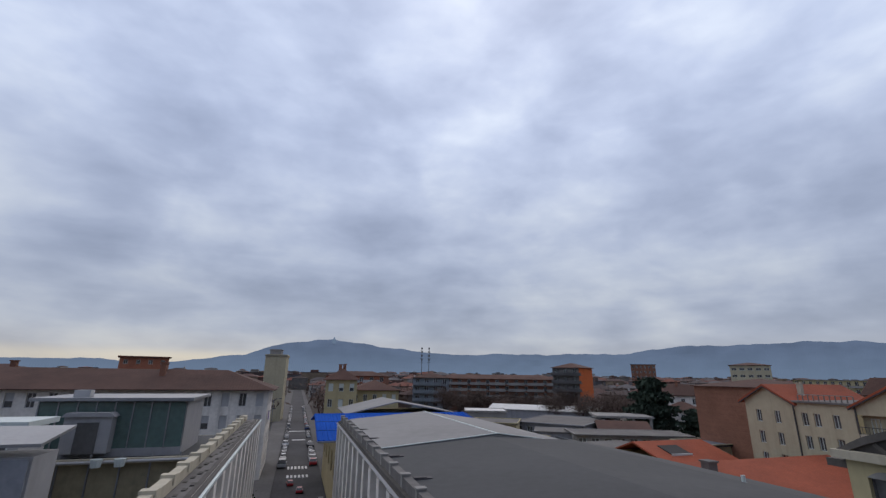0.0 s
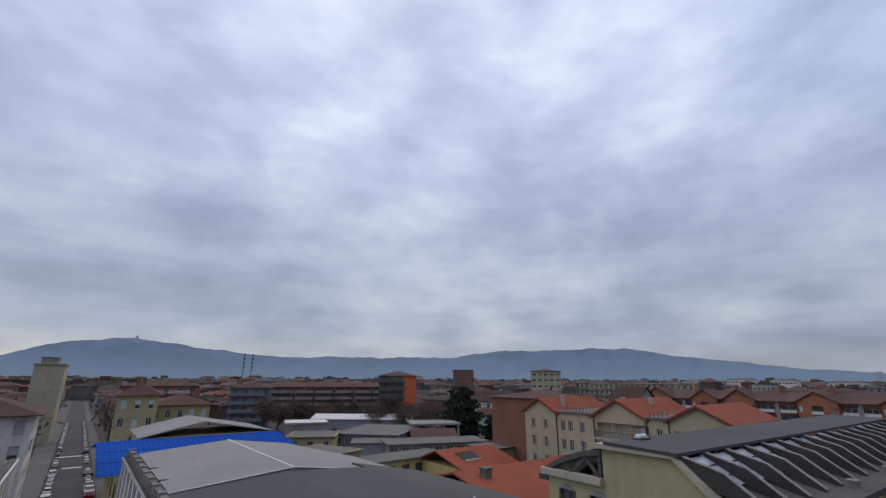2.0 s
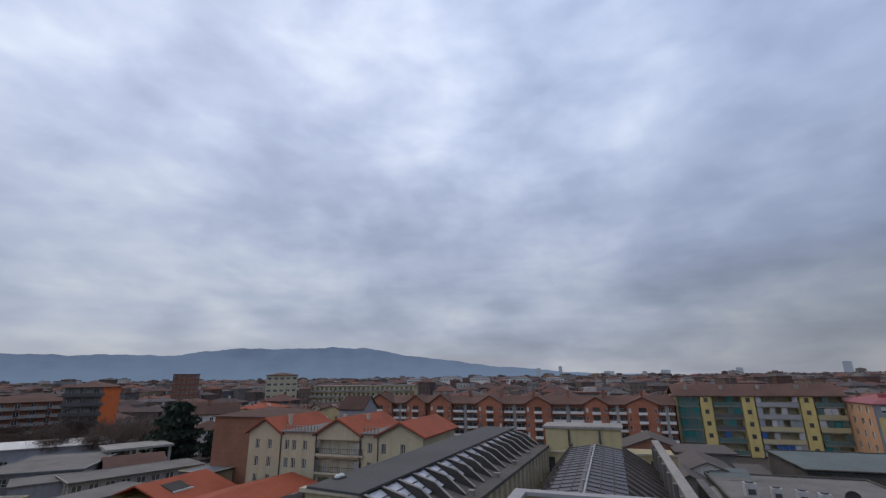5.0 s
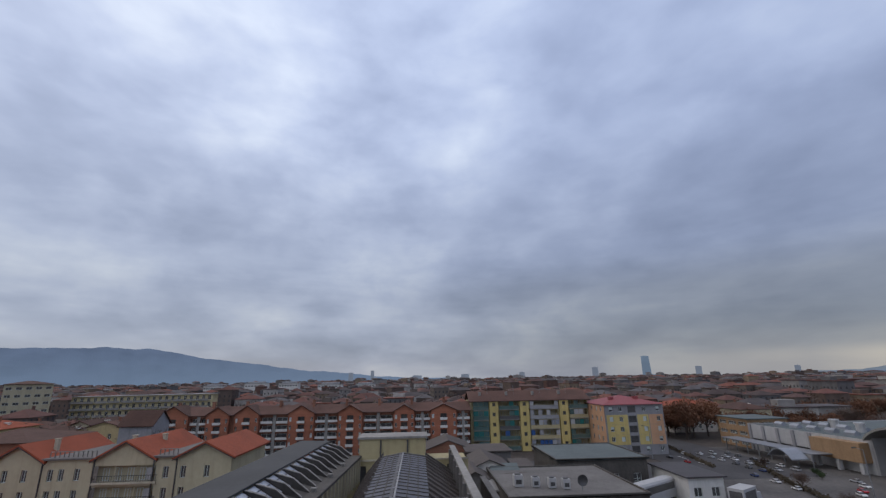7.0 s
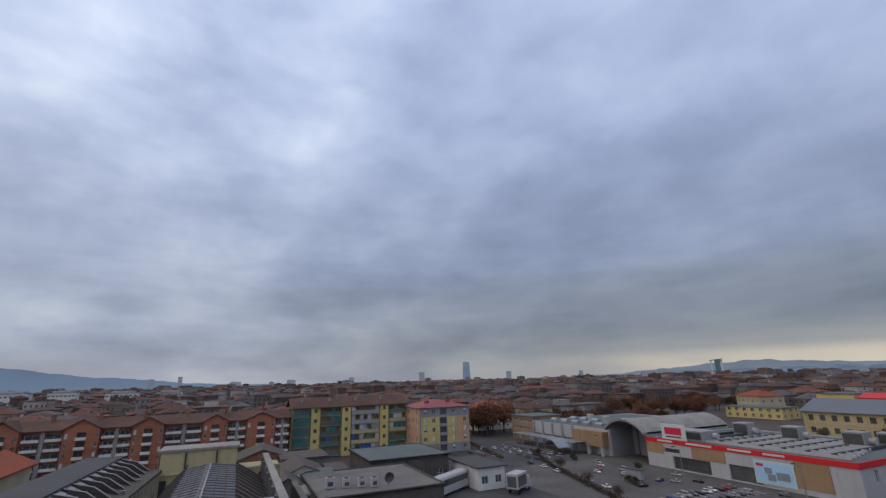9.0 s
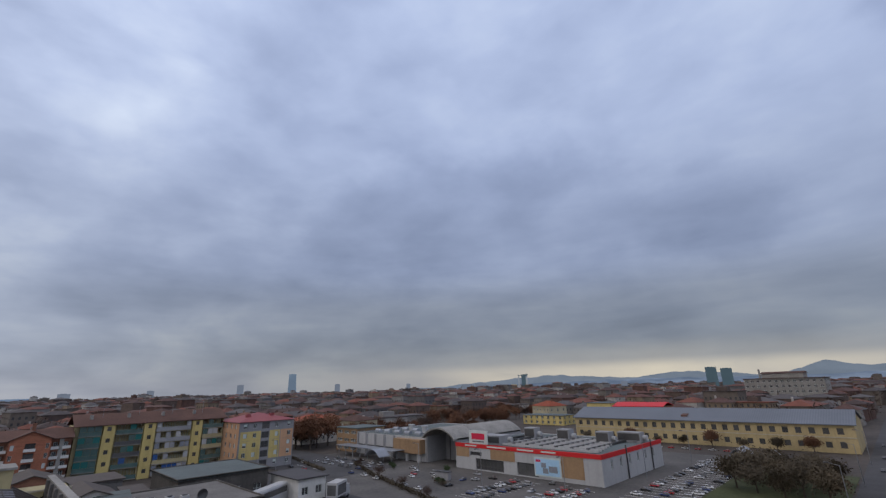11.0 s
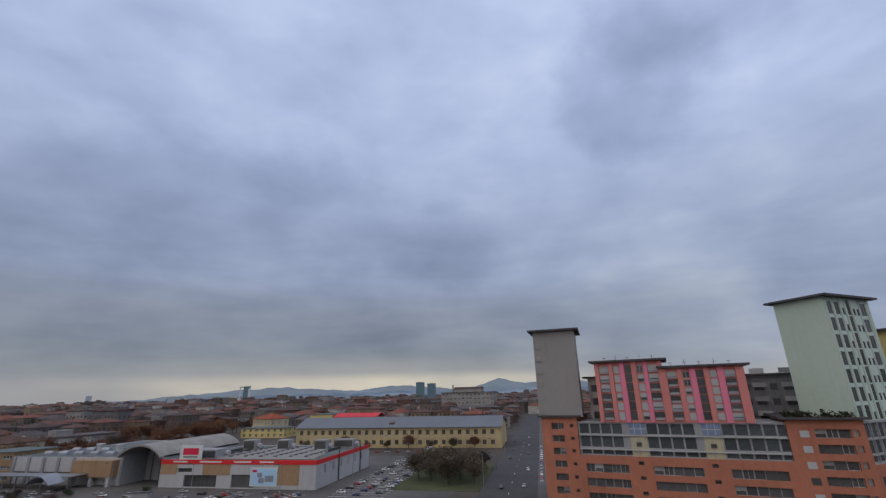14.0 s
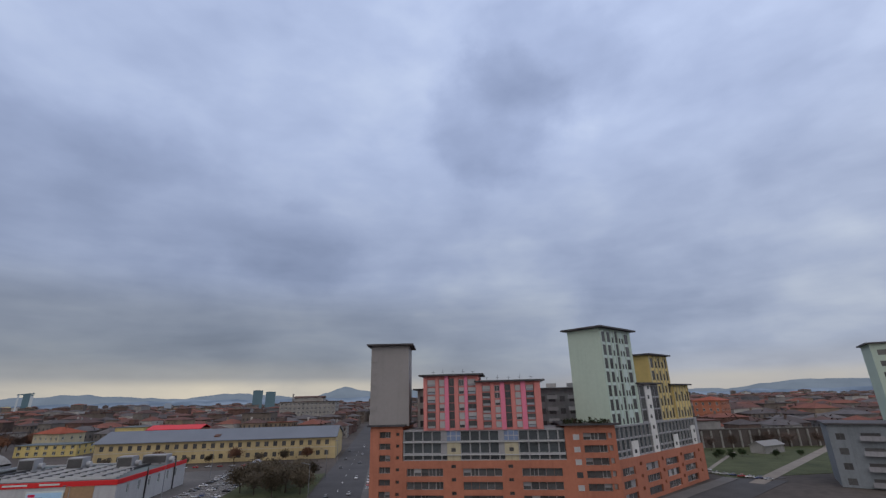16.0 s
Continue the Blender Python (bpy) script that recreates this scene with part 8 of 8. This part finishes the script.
tf = house("terrace_flats", "grey flats with banded windows and a roof terrace far off", "apartment building", 40, -400, 46, 16, 20.5, 175, "concrete", "brown_tile", "flat", 0, 0.8, 6, 13, 4, (1.8, 1.4), "double", "fblr")
part("top_storey", Shell().box(-12, 12, -5.5, 5.5, 20.68, 23.8), M["concrete"], tf, "set-back top storey")
part("top_roof", Shell().prism([(-6.1, 23.8), (0, 25.0), (6.1, 23.8)], "x", -12.6, 12.6), M["brown_tile"], tf, "brown tiled top roof")
part("chimney", Shell().box(-15, -14, -0.6, 0.6, 20.68, 27.0), M["concrete"], tf)
root = thing("hilltop_church", "tiny domed church on the hill's top", "church", 210, 3030, 205, 0)
part("body", Shell().box(-11, 11, -10, 10, 0, 24), HILL, root)
part("dome", Shell().tube((0, 0, 24), (0, 0, 31), 8.5, 7, 12).tube((0, 0, 31), (0, 0, 40), 7, 2, 12), HILL, root)
root = thing("radio_masts", "two dark lattice radio masts on a roof", "mast", 52.2, 190, 13.5)
for x in (-1.6, 1.6):
    part("mast", Shell().tube((x, 0, 0), (x, 0, 12.0), 0.14, 0.06, 6), M["metal_dark"], root)
    for k in range(4):
        part("cross_bar", Shell().box(x - 0.7, x + 0.7, -0.04, 0.04, 5.6 + 1.6 * k, 5.72 + 1.6 * k), M["metal_dark"], root)
        part("antenna", Shell().box(x - 0.28, x + 0.28, -0.2, 0.2, 6.4 + 1.6 * k, 7.1 + 1.6 * k), M["metal_dark"], root)

# ---- trees ----
def tree_meshes(seed, height, spread, leaf, n_leaf, size, kind):
    """Trunk with limbs, and a crown of many small leaves or twigs round the limb ends."""
    rn = random.Random(seed)
    tr, cr = Shell(), Shell()
    tips = []

    def grow(p, d, length, rad, depth):
        q = p + d * length
        tr.tube(p, q, rad, rad * 0.65, 6 if depth < 2 else 4)
        if depth >= 3:
            tips.append(q)
            return
        for i in range(3 if depth else 5):
            a = rn.uniform(0, 2 * math.pi)
            e = Vector((math.cos(a), math.sin(a), rn.uniform(0.35, 1.1))).normalized()
            grow(p + d * length * rn.uniform(0.55, 1.0), (d * 0.45 + e).normalized(), length * rn.uniform(0.55, 0.8), rad * 0.55, depth + 1)

    if kind == "conifer":
        tr.tube((0, 0, 0), (0, 0, height), height * 0.03, 0.03, 7)
        for i in range(n_leaf):
            z = height * (0.12 + 0.88 * rn.random() ** 1.2)
            rr = spread * (1 - z / height) ** 0.34 * math.sqrt(rn.random()) + 0.1
            rr *= 0.75 + 0.25 * math.sin(z * 2.2)
            a = rn.uniform(0, 6.283)
            tips.append(Vector((rr * math.cos(a), rr * math.sin(a), z)))
        per = 1
    else:
        grow(Vector((0, 0, 0)), Vector((rn.uniform(-0.05, 0.05), rn.uniform(-0.05, 0.05), 1)).normalized(), height * 0.33, height * 0.024, 0)
        per = max(1, n_leaf // max(1, len(tips)))
    for t in tips:
        for i in range(per):
            c = t + Vector((rn.gauss(0, 1), rn.gauss(0, 1), rn.gauss(0, 0.8))) * (spread * 0.16 if kind != "conifer" else 0.25)
            u = Vector((rn.gauss(0, 1), rn.gauss(0, 1), rn.gauss(0, 1))).normalized()
            v = u.orthogonal().normalized()
            if kind == "bare":
                cr.face([c, c + u * size * 3, c + u * size * 3.0 + v * size * 0.10, c + v * size * 0.14])
            else:
                w = rn.uniform(0.6, 1.3) * size
                cr.face([c - u * w, c + v * w * 0.7, c + u * w, c - v * w * 0.7])
    tm = bpy.data.meshes.new("trunk")
    tm.from_pydata(tr.v, [], tr.f)
    tm.materials.append(M["bark"])
    cm = bpy.data.meshes.new("crown")
    cm.from_pydata(cr.v, [], cr.f)
    cm.materials.append(M[leaf])
    return tm, cm


KINDS = {
    "bare": [tree_meshes(s, 9.5, 6.0, "twig", 1900, 0.34, "bare") for s in (1, 2, 3)],
    "rust": [tree_meshes(s, 10.5, 6.5, "leaf_rust", 2600, 0.26, "leaf") for s in (4, 5)],
    "olive": [tree_meshes(s, 7.5, 5.5, "leaf_olive", 2000, 0.22, "leaf") for s in (6, 7)],
    "conifer": [tree_meshes(8, 13.0, 8.0, "leaf_dark", 4600, 0.5, "conifer")],
    "shrub": [tree_meshes(s, 3.0, 2.6, "leaf_green", 900, 0.16, "leaf") for s in (9, 10)],
}
SAY = {"bare": ("bare brown winter tree with fine twigs", "tree"), "rust": ("broad tree with rust-brown autumn leaves", "tree"), "olive": ("small tree with dull olive leaves", "tree"), "conifer": ("dark green conifer among the houses", "tree"), "shrub": ("low dark green shrub", "shrub")}
trn = random.Random(5)


def plant(kind, x, y, scale=1.0, z=0.0):
    lab, cat = SAY[kind]
    root = thing({"shrub": "shrub"}.get(kind, "tree"), lab, cat, x, y, z, trn.uniform(0, 360), kind + " trees" if kind != "shrub" else "shrubs")
    root.scale = (scale, scale, scale * trn.uniform(0.92, 1.1))
    tm, cm = trn.choice(KINDS[kind])
    part("trunk", tm, None, root)
    part("crown", cm, None, root)


TREES_BEHIND = ((133, -105), (135, -111), (136, -117), (133, -121), (135, -127), (136, -134), (132, -138), (133, -145), (132, -152), (155, -125), (158, -137), (156, -148), (152, -160), (128, -160), (140, -166))
plant("conifer", 81, 91, 1.0)
plant("conifer", 90, 88, 0.5)
for x, y in ((49, 139), (56, 140), (60, 128), (69, 127), (76, 129), (69, 114), (74, 108), (77, 105), (84, 108), (84, 101), (52, 140), (57, 146), (62, 139), (68, 143), (74, 138), (80, 134), (84, 131), (44, 138), (87, 125), (101, 118), (104, 112), (72, 146), (24, 150), (30, 141), (-20, 148), (-26, 170), (-14, 176)):
    plant("bare", x, y, trn.uniform(0.95, 1.35))
for x, y in ((140, -93), (144, -98), (149, -92), (155, -95), (146, -104), (153, -101)):
    plant("rust", x, y, trn.uniform(1.15, 1.35))
for i in range(16):
    plant("rust", 196 - 3.6 * i + trn.uniform(-2, 2), -166 - 3.2 * i + trn.uniform(-3, 3), trn.uniform(0.75, 1.0))
for i in range(34):
    x, y = 158 + trn.uniform(0, 46), -176 - 3.6 * i * 0.95 + trn.uniform(-4, 4)
    plant(trn.choice(["rust", "olive", "bare", "rust"]), x, y, trn.uniform(0.8, 1.05))
for x, y in ((146, -80), (150, -86), (155, -78), (160, -88), (165, -82), (172, -86), (150, -95), (158, -97), (168, -98), (178, -94), (188, -90), (186, -100), (176, -106), (196, -98), (204, -94), (148, -112), (170, -120), (184, -124), (160, -126), (198, -116), (212, -104), (222, -98)):
    plant("rust", x, y, trn.uniform(0.75, 1.05))
for x, y in ((147, -116), (151, -128), (149, -138), (143, -145), (140, -155), (133, -162), (123, -164), (150, -122), (155, -133)):
    plant("rust", x, y, trn.uniform(0.7, 0.95))
for x, y in ((-1, -112), (3, -116), (6, -111), (-3, -119), (2, -123), (8, -120), (-4, -127), (5, -127), (-1, -131), (10, -114), (-5, -109), (1, -107)):
    plant("olive", x, y, trn.uniform(0.85, 1.15))
for x, y in TREES_BEHIND:
    plant(trn.choice(["rust", "bare", "rust"]), x, y, trn.uniform(0.7, 1.0))
for i in range(9):
    plant("rust" if i % 3 == 0 else "olive", 4 + 8.5 * i, -172.5 + trn.uniform(-1, 1), trn.uniform(0.5, 0.7))
for x, y in ((63, -15.5), (66, -19), (69, -15), (72, -20), (78, -26), (62, -20), (-4.6, 52), (-4.6, 49.5), (-14, 36), (-17, 38), (-21, 37), (-11, 38), (-25, 35), (-19, 30), (60, 9), (61, 7.5), (72, 100), (88, 96), (90, 58), (92, 62), (98, 88), (100, 94)):
    plant("shrub", x, y, trn.uniform(0.8, 1.4))
# hedges along the avenue, with small trees in them, and the islands of the car park
def clipped_hedge(name, label, pts, width, height, seed):
    rn = random.Random(seed)
    s = Shell()
    for a, b in zip(pts, pts[1:]):
        a, b = Vector((*a, 0)), Vector((*b, 0))
        for i in range(int((b - a).length * 26)):
            c = a.lerp(b, rn.random()) + Vector((rn.gauss(0, width * 0.3), rn.gauss(0, width * 0.3), abs(rn.gauss(height * 0.55, height * 0.25))))
            u = Vector((rn.gauss(0, 1), rn.gauss(0, 1), rn.gauss(0, 1))).normalized() * rn.uniform(0.14, 0.3)
            v = u.orthogonal().normalized() * 0.16
            s.face([c - u, c + v, c + u, c - v])
    root = thing(name, label, "hedge", kind="", group="hedges")
    part("foliage", s, M["leaf_olive"], root)
    stem = Shell()
    for a, b in zip(pts, pts[1:]):
        n = max(1, int((Vector(b) - Vector(a)).length / 1.5))
        for i in range(n):
            q = Vector(a).lerp(Vector(b), i / n)
            stem.tube((q.x, q.y, 0), (q.x, q.y, height * 0.6), 0.06, 0.03, 5)
    part("stem_row", stem, M["bark"], root)


clipped_hedge("hedge", "dull brown-green hedge along the avenue", [(100, -85.2), (81.5, -77.5), (69, -73.9), (57.8, -70.5), (46, -67)], 1.0, 0.8, 3)
clipped_hedge("hedge", "dull brown-green hedge between the lanes of the avenue", [(132, -80.4), (109, -75.7), (97, -73.2)], 0.9, 0.7, 5)
clipped_hedge("hedge", "short hedge on a car park island", [(57.6, -79.8), (62.5, -81.6)], 1.4, 1.0, 7)
for x, y, k in ((94, -82.6, 0.3), (76.2, -76.0, 0.36), (63.2, -72.2, 0.32), (52, -68.8, 0.32)):
    plant("bare", x, y, k)
for x, y in ((60.0, -80.6), (61.4, -81.1), (58.8, -80.2), (83.6, -86.4), (86.2, -87.5), (68.4, -91.2)):
    plant("shrub", x, y, trn.uniform(0.45, 0.65))
for i in range(14):
    plant("shrub", -124 - trn.uniform(0, 90), -128 - trn.uniform(0, 24), trn.uniform(0.5, 1.0))
for i in range(12):
    plant("bare", -124 - 9.5 * i + trn.uniform(-3, 3), -156 + trn.uniform(-3, 4), trn.uniform(0.5, 0.8))
# leafless trees between the far houses
tw = Shell()
for i in range(3400):
    az, d0 = radians(trn.uniform(-38, 245)), 135 + 900 * trn.random() ** 1.3
    x, y, h = -8 + d0 * math.sin(az), d0 * math.cos(az), trn.uniform(7, 12)
    if blocked(x, y, 2):
        continue
    tw.tube((x, y, 0), (x, y, h * 0.5), 0.3, 0.2, 4)
    for k in range(30):
        c = Vector((x, y, h * 0.62)) + Vector((trn.gauss(0, 1), trn.gauss(0, 1), trn.gauss(0, 0.7))) * h * 0.2
        u = Vector((trn.gauss(0, 1), trn.gauss(0, 1), trn.gauss(0, 1))).normalized() * 0.95
        v = u.orthogonal().normalized() * 0.32
        tw.face([c - u, c + v, c + u, c - v])
me = bpy.data.meshes.new("far_trees")
me.from_pydata(tw.v, [], tw.f)
me.materials.append(M["twig"])
tagged(new("far_trees", me), "brown leafless trees scattered between far houses", "trees", kind="stuff")

# ---- parked cars, road marks, lamps ----
def make_car(paint, shape):
    root = thing("car", f"{paint} {shape} car parked on the asphalt", "car", group="parked cars")
    L, W, H = {"hatch": (3.9, 1.7, 1.48), "saloon": (4.5, 1.78, 1.45), "van": (4.7, 1.85, 1.9)}[shape]
    l = L / 2
    if shape == "hatch":
        low = [(-l, 0.35), (l, 0.35), (l, 0.72), (l - 0.75, 0.9), (-l + 0.05, 0.95), (-l, 0.7)]
        cab = [(l - 1.05, 0.88), (l - 1.75, H), (-l + 0.5, H), (-l + 0.06, 0.93)]
    elif shape == "saloon":
        low = [(-l, 0.35), (l, 0.35), (l, 0.72), (l - 1.0, 0.88), (-l + 0.8, 0.92), (-l, 0.85)]
        cab = [(l - 1.25, 0.86), (l - 2.0, H), (-l + 1.3, H), (-l + 0.55, 0.9)]
    else:
        low = [(-l, 0.35), (l, 0.35), (l, 0.85), (l - 0.7, 1.05), (-l, 1.05)]
        cab = [(l - 0.8, 1.03), (l - 1.4, H), (-l + 0.15, H), (-l, 1.03)]
    body = Shell()
    body.prism(low, "y", -W / 2, W / 2)
    top = 0.86
    c0, c1, c2, c3 = cab
    k = [(c0[0], -W / 2 + 0.03, c0[1]), (c0[0], W / 2 - 0.03, c0[1]), (c1[0], W / 2 - 0.2, c1[1]), (c1[0], -W / 2 + 0.2, c1[1])]
    m_ = [(c3[0], -W / 2 + 0.03, c3[1]), (c3[0], W / 2 - 0.03, c3[1]), (c2[0], W / 2 - 0.2, c2[1]), (c2[0], -W / 2 + 0.2, c2[1])]
    body.face([k[2], k[3], m_[3], m_[2]])
    gl = Shell()
    gl.face(k).face(m_).face([k[0], k[3], m_[3], m_[0]]).face([k[1], k[2], m_[2], m_[1]])
    part("body", body, CAR_PAINT[paint], root)
    part("glazing", gl, M["glass"], root)
    for x in (-l + 0.75, l - 0.75):
        for y in (-W / 2 - 0.01, W / 2 - 0.19):
            part("wheel", Shell().tube((x, y, 0.32), (x, y + 0.2, 0.32), 0.32, 0.32, 10), M["rubber"], root)
    return root


crn = random.Random(9)
FLEET = [make_car(p, s) for p, s in (("white", "hatch"), ("silver", "saloon"), ("grey", "hatch"), ("black", "saloon"), ("red", "hatch"), ("blue", "hatch"), ("silver", "van"), ("white", "saloon"))]
used = set()


def park(x, y, rz, which=None):
    i = crn.choice([0, 0, 1, 1, 2, 2, 3, 3, 4, 5, 6, 7]) if which is None else which
    m = pose(x, y, 0.0, 0, 0, rz) @ Matrix.Diagonal((1 / PLAN, 1 / PLAN, 1 / PLAN, 1.0))
    if i not in used:
        used.add(i)
        FLEET[i].matrix_world = m
    else:
        copy_thing(FLEET[i], m)


# both kerbs of the street
for i in range(36):
    y = 79 + 3.7 * i + crn.uniform(-0.3, 0.3)
    if 105 < y < 111 or 122 < y < 127 or crn.random() < 0.05:
        continue
    park(-0.95, y, 92 + crn.uniform(-3, 3), crn.choice([0, 1, 7, 0, 2, 6]))
    park(3.75, y + 1.0, 90 + crn.uniform(-3, 3))
park(1.6, 62.5, 88, 4)
park(3.8, 57.0, 90, 2)
park(0.4, 66.5, 96, 4)
# car park in front of and beside the store
for x in (31.6, 35.4, 44.4, 48.2):
    for i in range(11):
        if crn.random() < 0.88 and (x > 40 or i > 1):
            park(x + crn.uniform(-0.15, 0.15), -75.6 - 1.72 * i, (0 if x in (31.6, 44.4) else 180) + crn.uniform(-4, 4))
for x, y, a in ((57.0, -80.0, 80), (58.6, -86.4, 94), (56.4, -88.2, 10), (66.5, -85.2, 175), (71.3, -82.0, 170), (73.5, -84.5, 172), (70.2, -88.4, 5), (76.5, -88.0, 178), (80.5, -90.2, 4), (54.2, -91.8, 2), (60.5, -93.6, 178), (39.8, -86.2, 92), (40.2, -94.8, 3)):
    park(x, y, a + crn.uniform(-4, 4))
for row in range(3):
    for i in range(24):
        if crn.random() < 0.68:
            park(14 + 4.4 * row, -94 - 2.3 * i, crn.uniform(-4, 4) + (0 if row % 2 else 180))
for i in range(14):
    park(20 + 3.9 * i, -165 + crn.uniform(-0.3, 0.3), crn.uniform(-4, 4))
# avenue
for i in range(16):
    park(104 + 6.5 * i, -71 + crn.uniform(-0.4, 0.4), crn.uniform(-3, 3), crn.choice([4, 1, 2, 3, 4]))
    if i % 2:
        park(108 + 6.5 * i, -77 + crn.uniform(-0.4, 0.4), 180 + crn.uniform(-3, 3))
for i in range(6):
    park(60 + 5.6 * i, -74 + crn.uniform(-0.4, 0.4) - 0.4 * i, crn.uniform(-6, 0))
for row, y in enumerate((-80.5, -84.0, -88.0)):
    for i in range(6):
        park(92 + 4.3 * i + crn.uniform(-0.5, 0.5), y + crn.uniform(-0.3, 0.3), 180 * (row % 2) + crn.uniform(-4, 4))
for x, y in ((-11.5, -104), (-16.5, -106), (-16.8, -128), (-10.5, -150), (-16.0, -160), (-10.2, -172), (-15.6, -185), (-9.6, -200), (-15, -215)):
    park(x, y, 90 + crn.uniform(-3, 3), crn.choice([1, 0, 3]))
for i in range(16):
    y = -112 - 4.6 * i
    park(-20.4, y, 90 + crn.uniform(-2, 2))
for i in range(9):
    park(-111.0 - 0.9 * i, -114.5 + 1.9 * i, -30 + crn.uniform(-6, 6))


def road_mark(name, label, rects, z=0.012):
    root = thing(name, label, "road marking", kind="structure")
    for x0, x1, y0, y1 in rects:
        part("stripe", Shell().box(x0, x1, y0, y1, -0.02, z), M["paint_white"], root)


road_mark("zebra_crossing", "white striped crossing on the street", [(-0.1 + 0.52 * i, 0.2 + 0.52 * i, 70.9, 72.6) for i in range(6)])
road_mark("zebra_crossing_2", "white striped crossing further up the street", [(-0.1 + 0.52 * i, 0.2 + 0.52 * i, 76.9, 79.0) for i in range(6)])
road_mark("stop_lines", "white lines across the street", [(0.2, 3.0, 108.2, 109.4), (-1.0, 3.2, 124, 125)])
road_mark("bay_lines", "white bay lines of the car park", [(x, x + 3.6, -74.76 - 1.72 * i, -74.70 - 1.72 * i) for x in (29.9, 33.6, 42.7, 46.4) for i in range(12)], 0.016)
road_mark("bay_lines_2", "white bay lines beside the store", [(12.0, 24.5, -92.85 - 2.3 * i, -92.77 - 2.3 * i) for i in range(25)], 0.016)
road_mark("lane_lines", "white lane dashes on the streets", [(-13.56, -13.44, -100 - 12 * i, -98 - 12 * i) for i in range(9)] + [(100 + 9 * i, 104 + 9 * i, -74.1, -73.9) for i in range(14)], 0.016)


bo = thing("car_park_booth", "plain grey booth on an island of the car park", "booth", 63.2, -84.6, 0, 8)
part("body", Shell().box(-1.9, 1.9, -0.6, 0.6, 0, 1.7), M["panel_grey"], bo)
part("roof", Shell().box(-2.05, 2.05, -0.75, 0.75, 1.7, 1.82), M["metal_dark"], bo)


def lamp_post():
    root = thing("street_lamp", "grey street lamp with one arm", "street lamp", group="street lamps")
    part("post", Shell().tube((0, 0, 0), (0, 0, 7.5), 0.09, 0.05, 8), M["metal"], root)
    part("arm", Shell().tube((0, 0, 7.4), (1.4, 0, 7.8), 0.04, 0.035, 6), M["metal"], root)
    part("head", Shell().box(1.2, 1.9, -0.14, 0.14, 7.7, 7.86), M["metal_dark"], root)
    return root


lp = lamp_post()
lp.matrix_world = pose(-8.2, -100, 0)
for x, y, a in ((-8.2, -130, 0), (-8.2, -160, 0), (30, -83, 90), (50, -83, 90), (70, -83, 90), (26, -110, 0), (26, -140, 0), (-5.0, 90, 0), (-5.0, 125, 0), (110, -66, 90), (140, -66, 90)):
    copy_thing(lp, pose(x, y, 0, 0, 0, a))
for i, x in enumerate((50, 56)):
    root = thing("garden_hoop", "low glazed arched shelter in the car park", "shelter", 10 + 8 * i, -150 - 6 * i, 0)
    arc = [(-2.6 + 5.2 * k / 10, 2.6 * math.sin(math.pi * k / 10)) for k in range(11)]
    part("cover", Shell().prism(arc + [(x_ * 0.97, z_ * 0.97 - 0.02) for x_, z_ in reversed(arc)], "y", -4, 4), M["glass_pale"], root)
slab("hedge_lawn", "rough lawn with bushes beside the street", -7, 13, -140, -100, -0.04, 0.02, "grass", "lawn")

# ---- the plan is laid out to its true size ----
GROW = Matrix.Diagonal((PLAN, PLAN, PLAN, 1.0))
for ob in list(scene.objects):
    if ob.parent is None and ob.type in ("MESH", "EMPTY"):
        ob.matrix_basis = GROW @ ob.matrix_basis
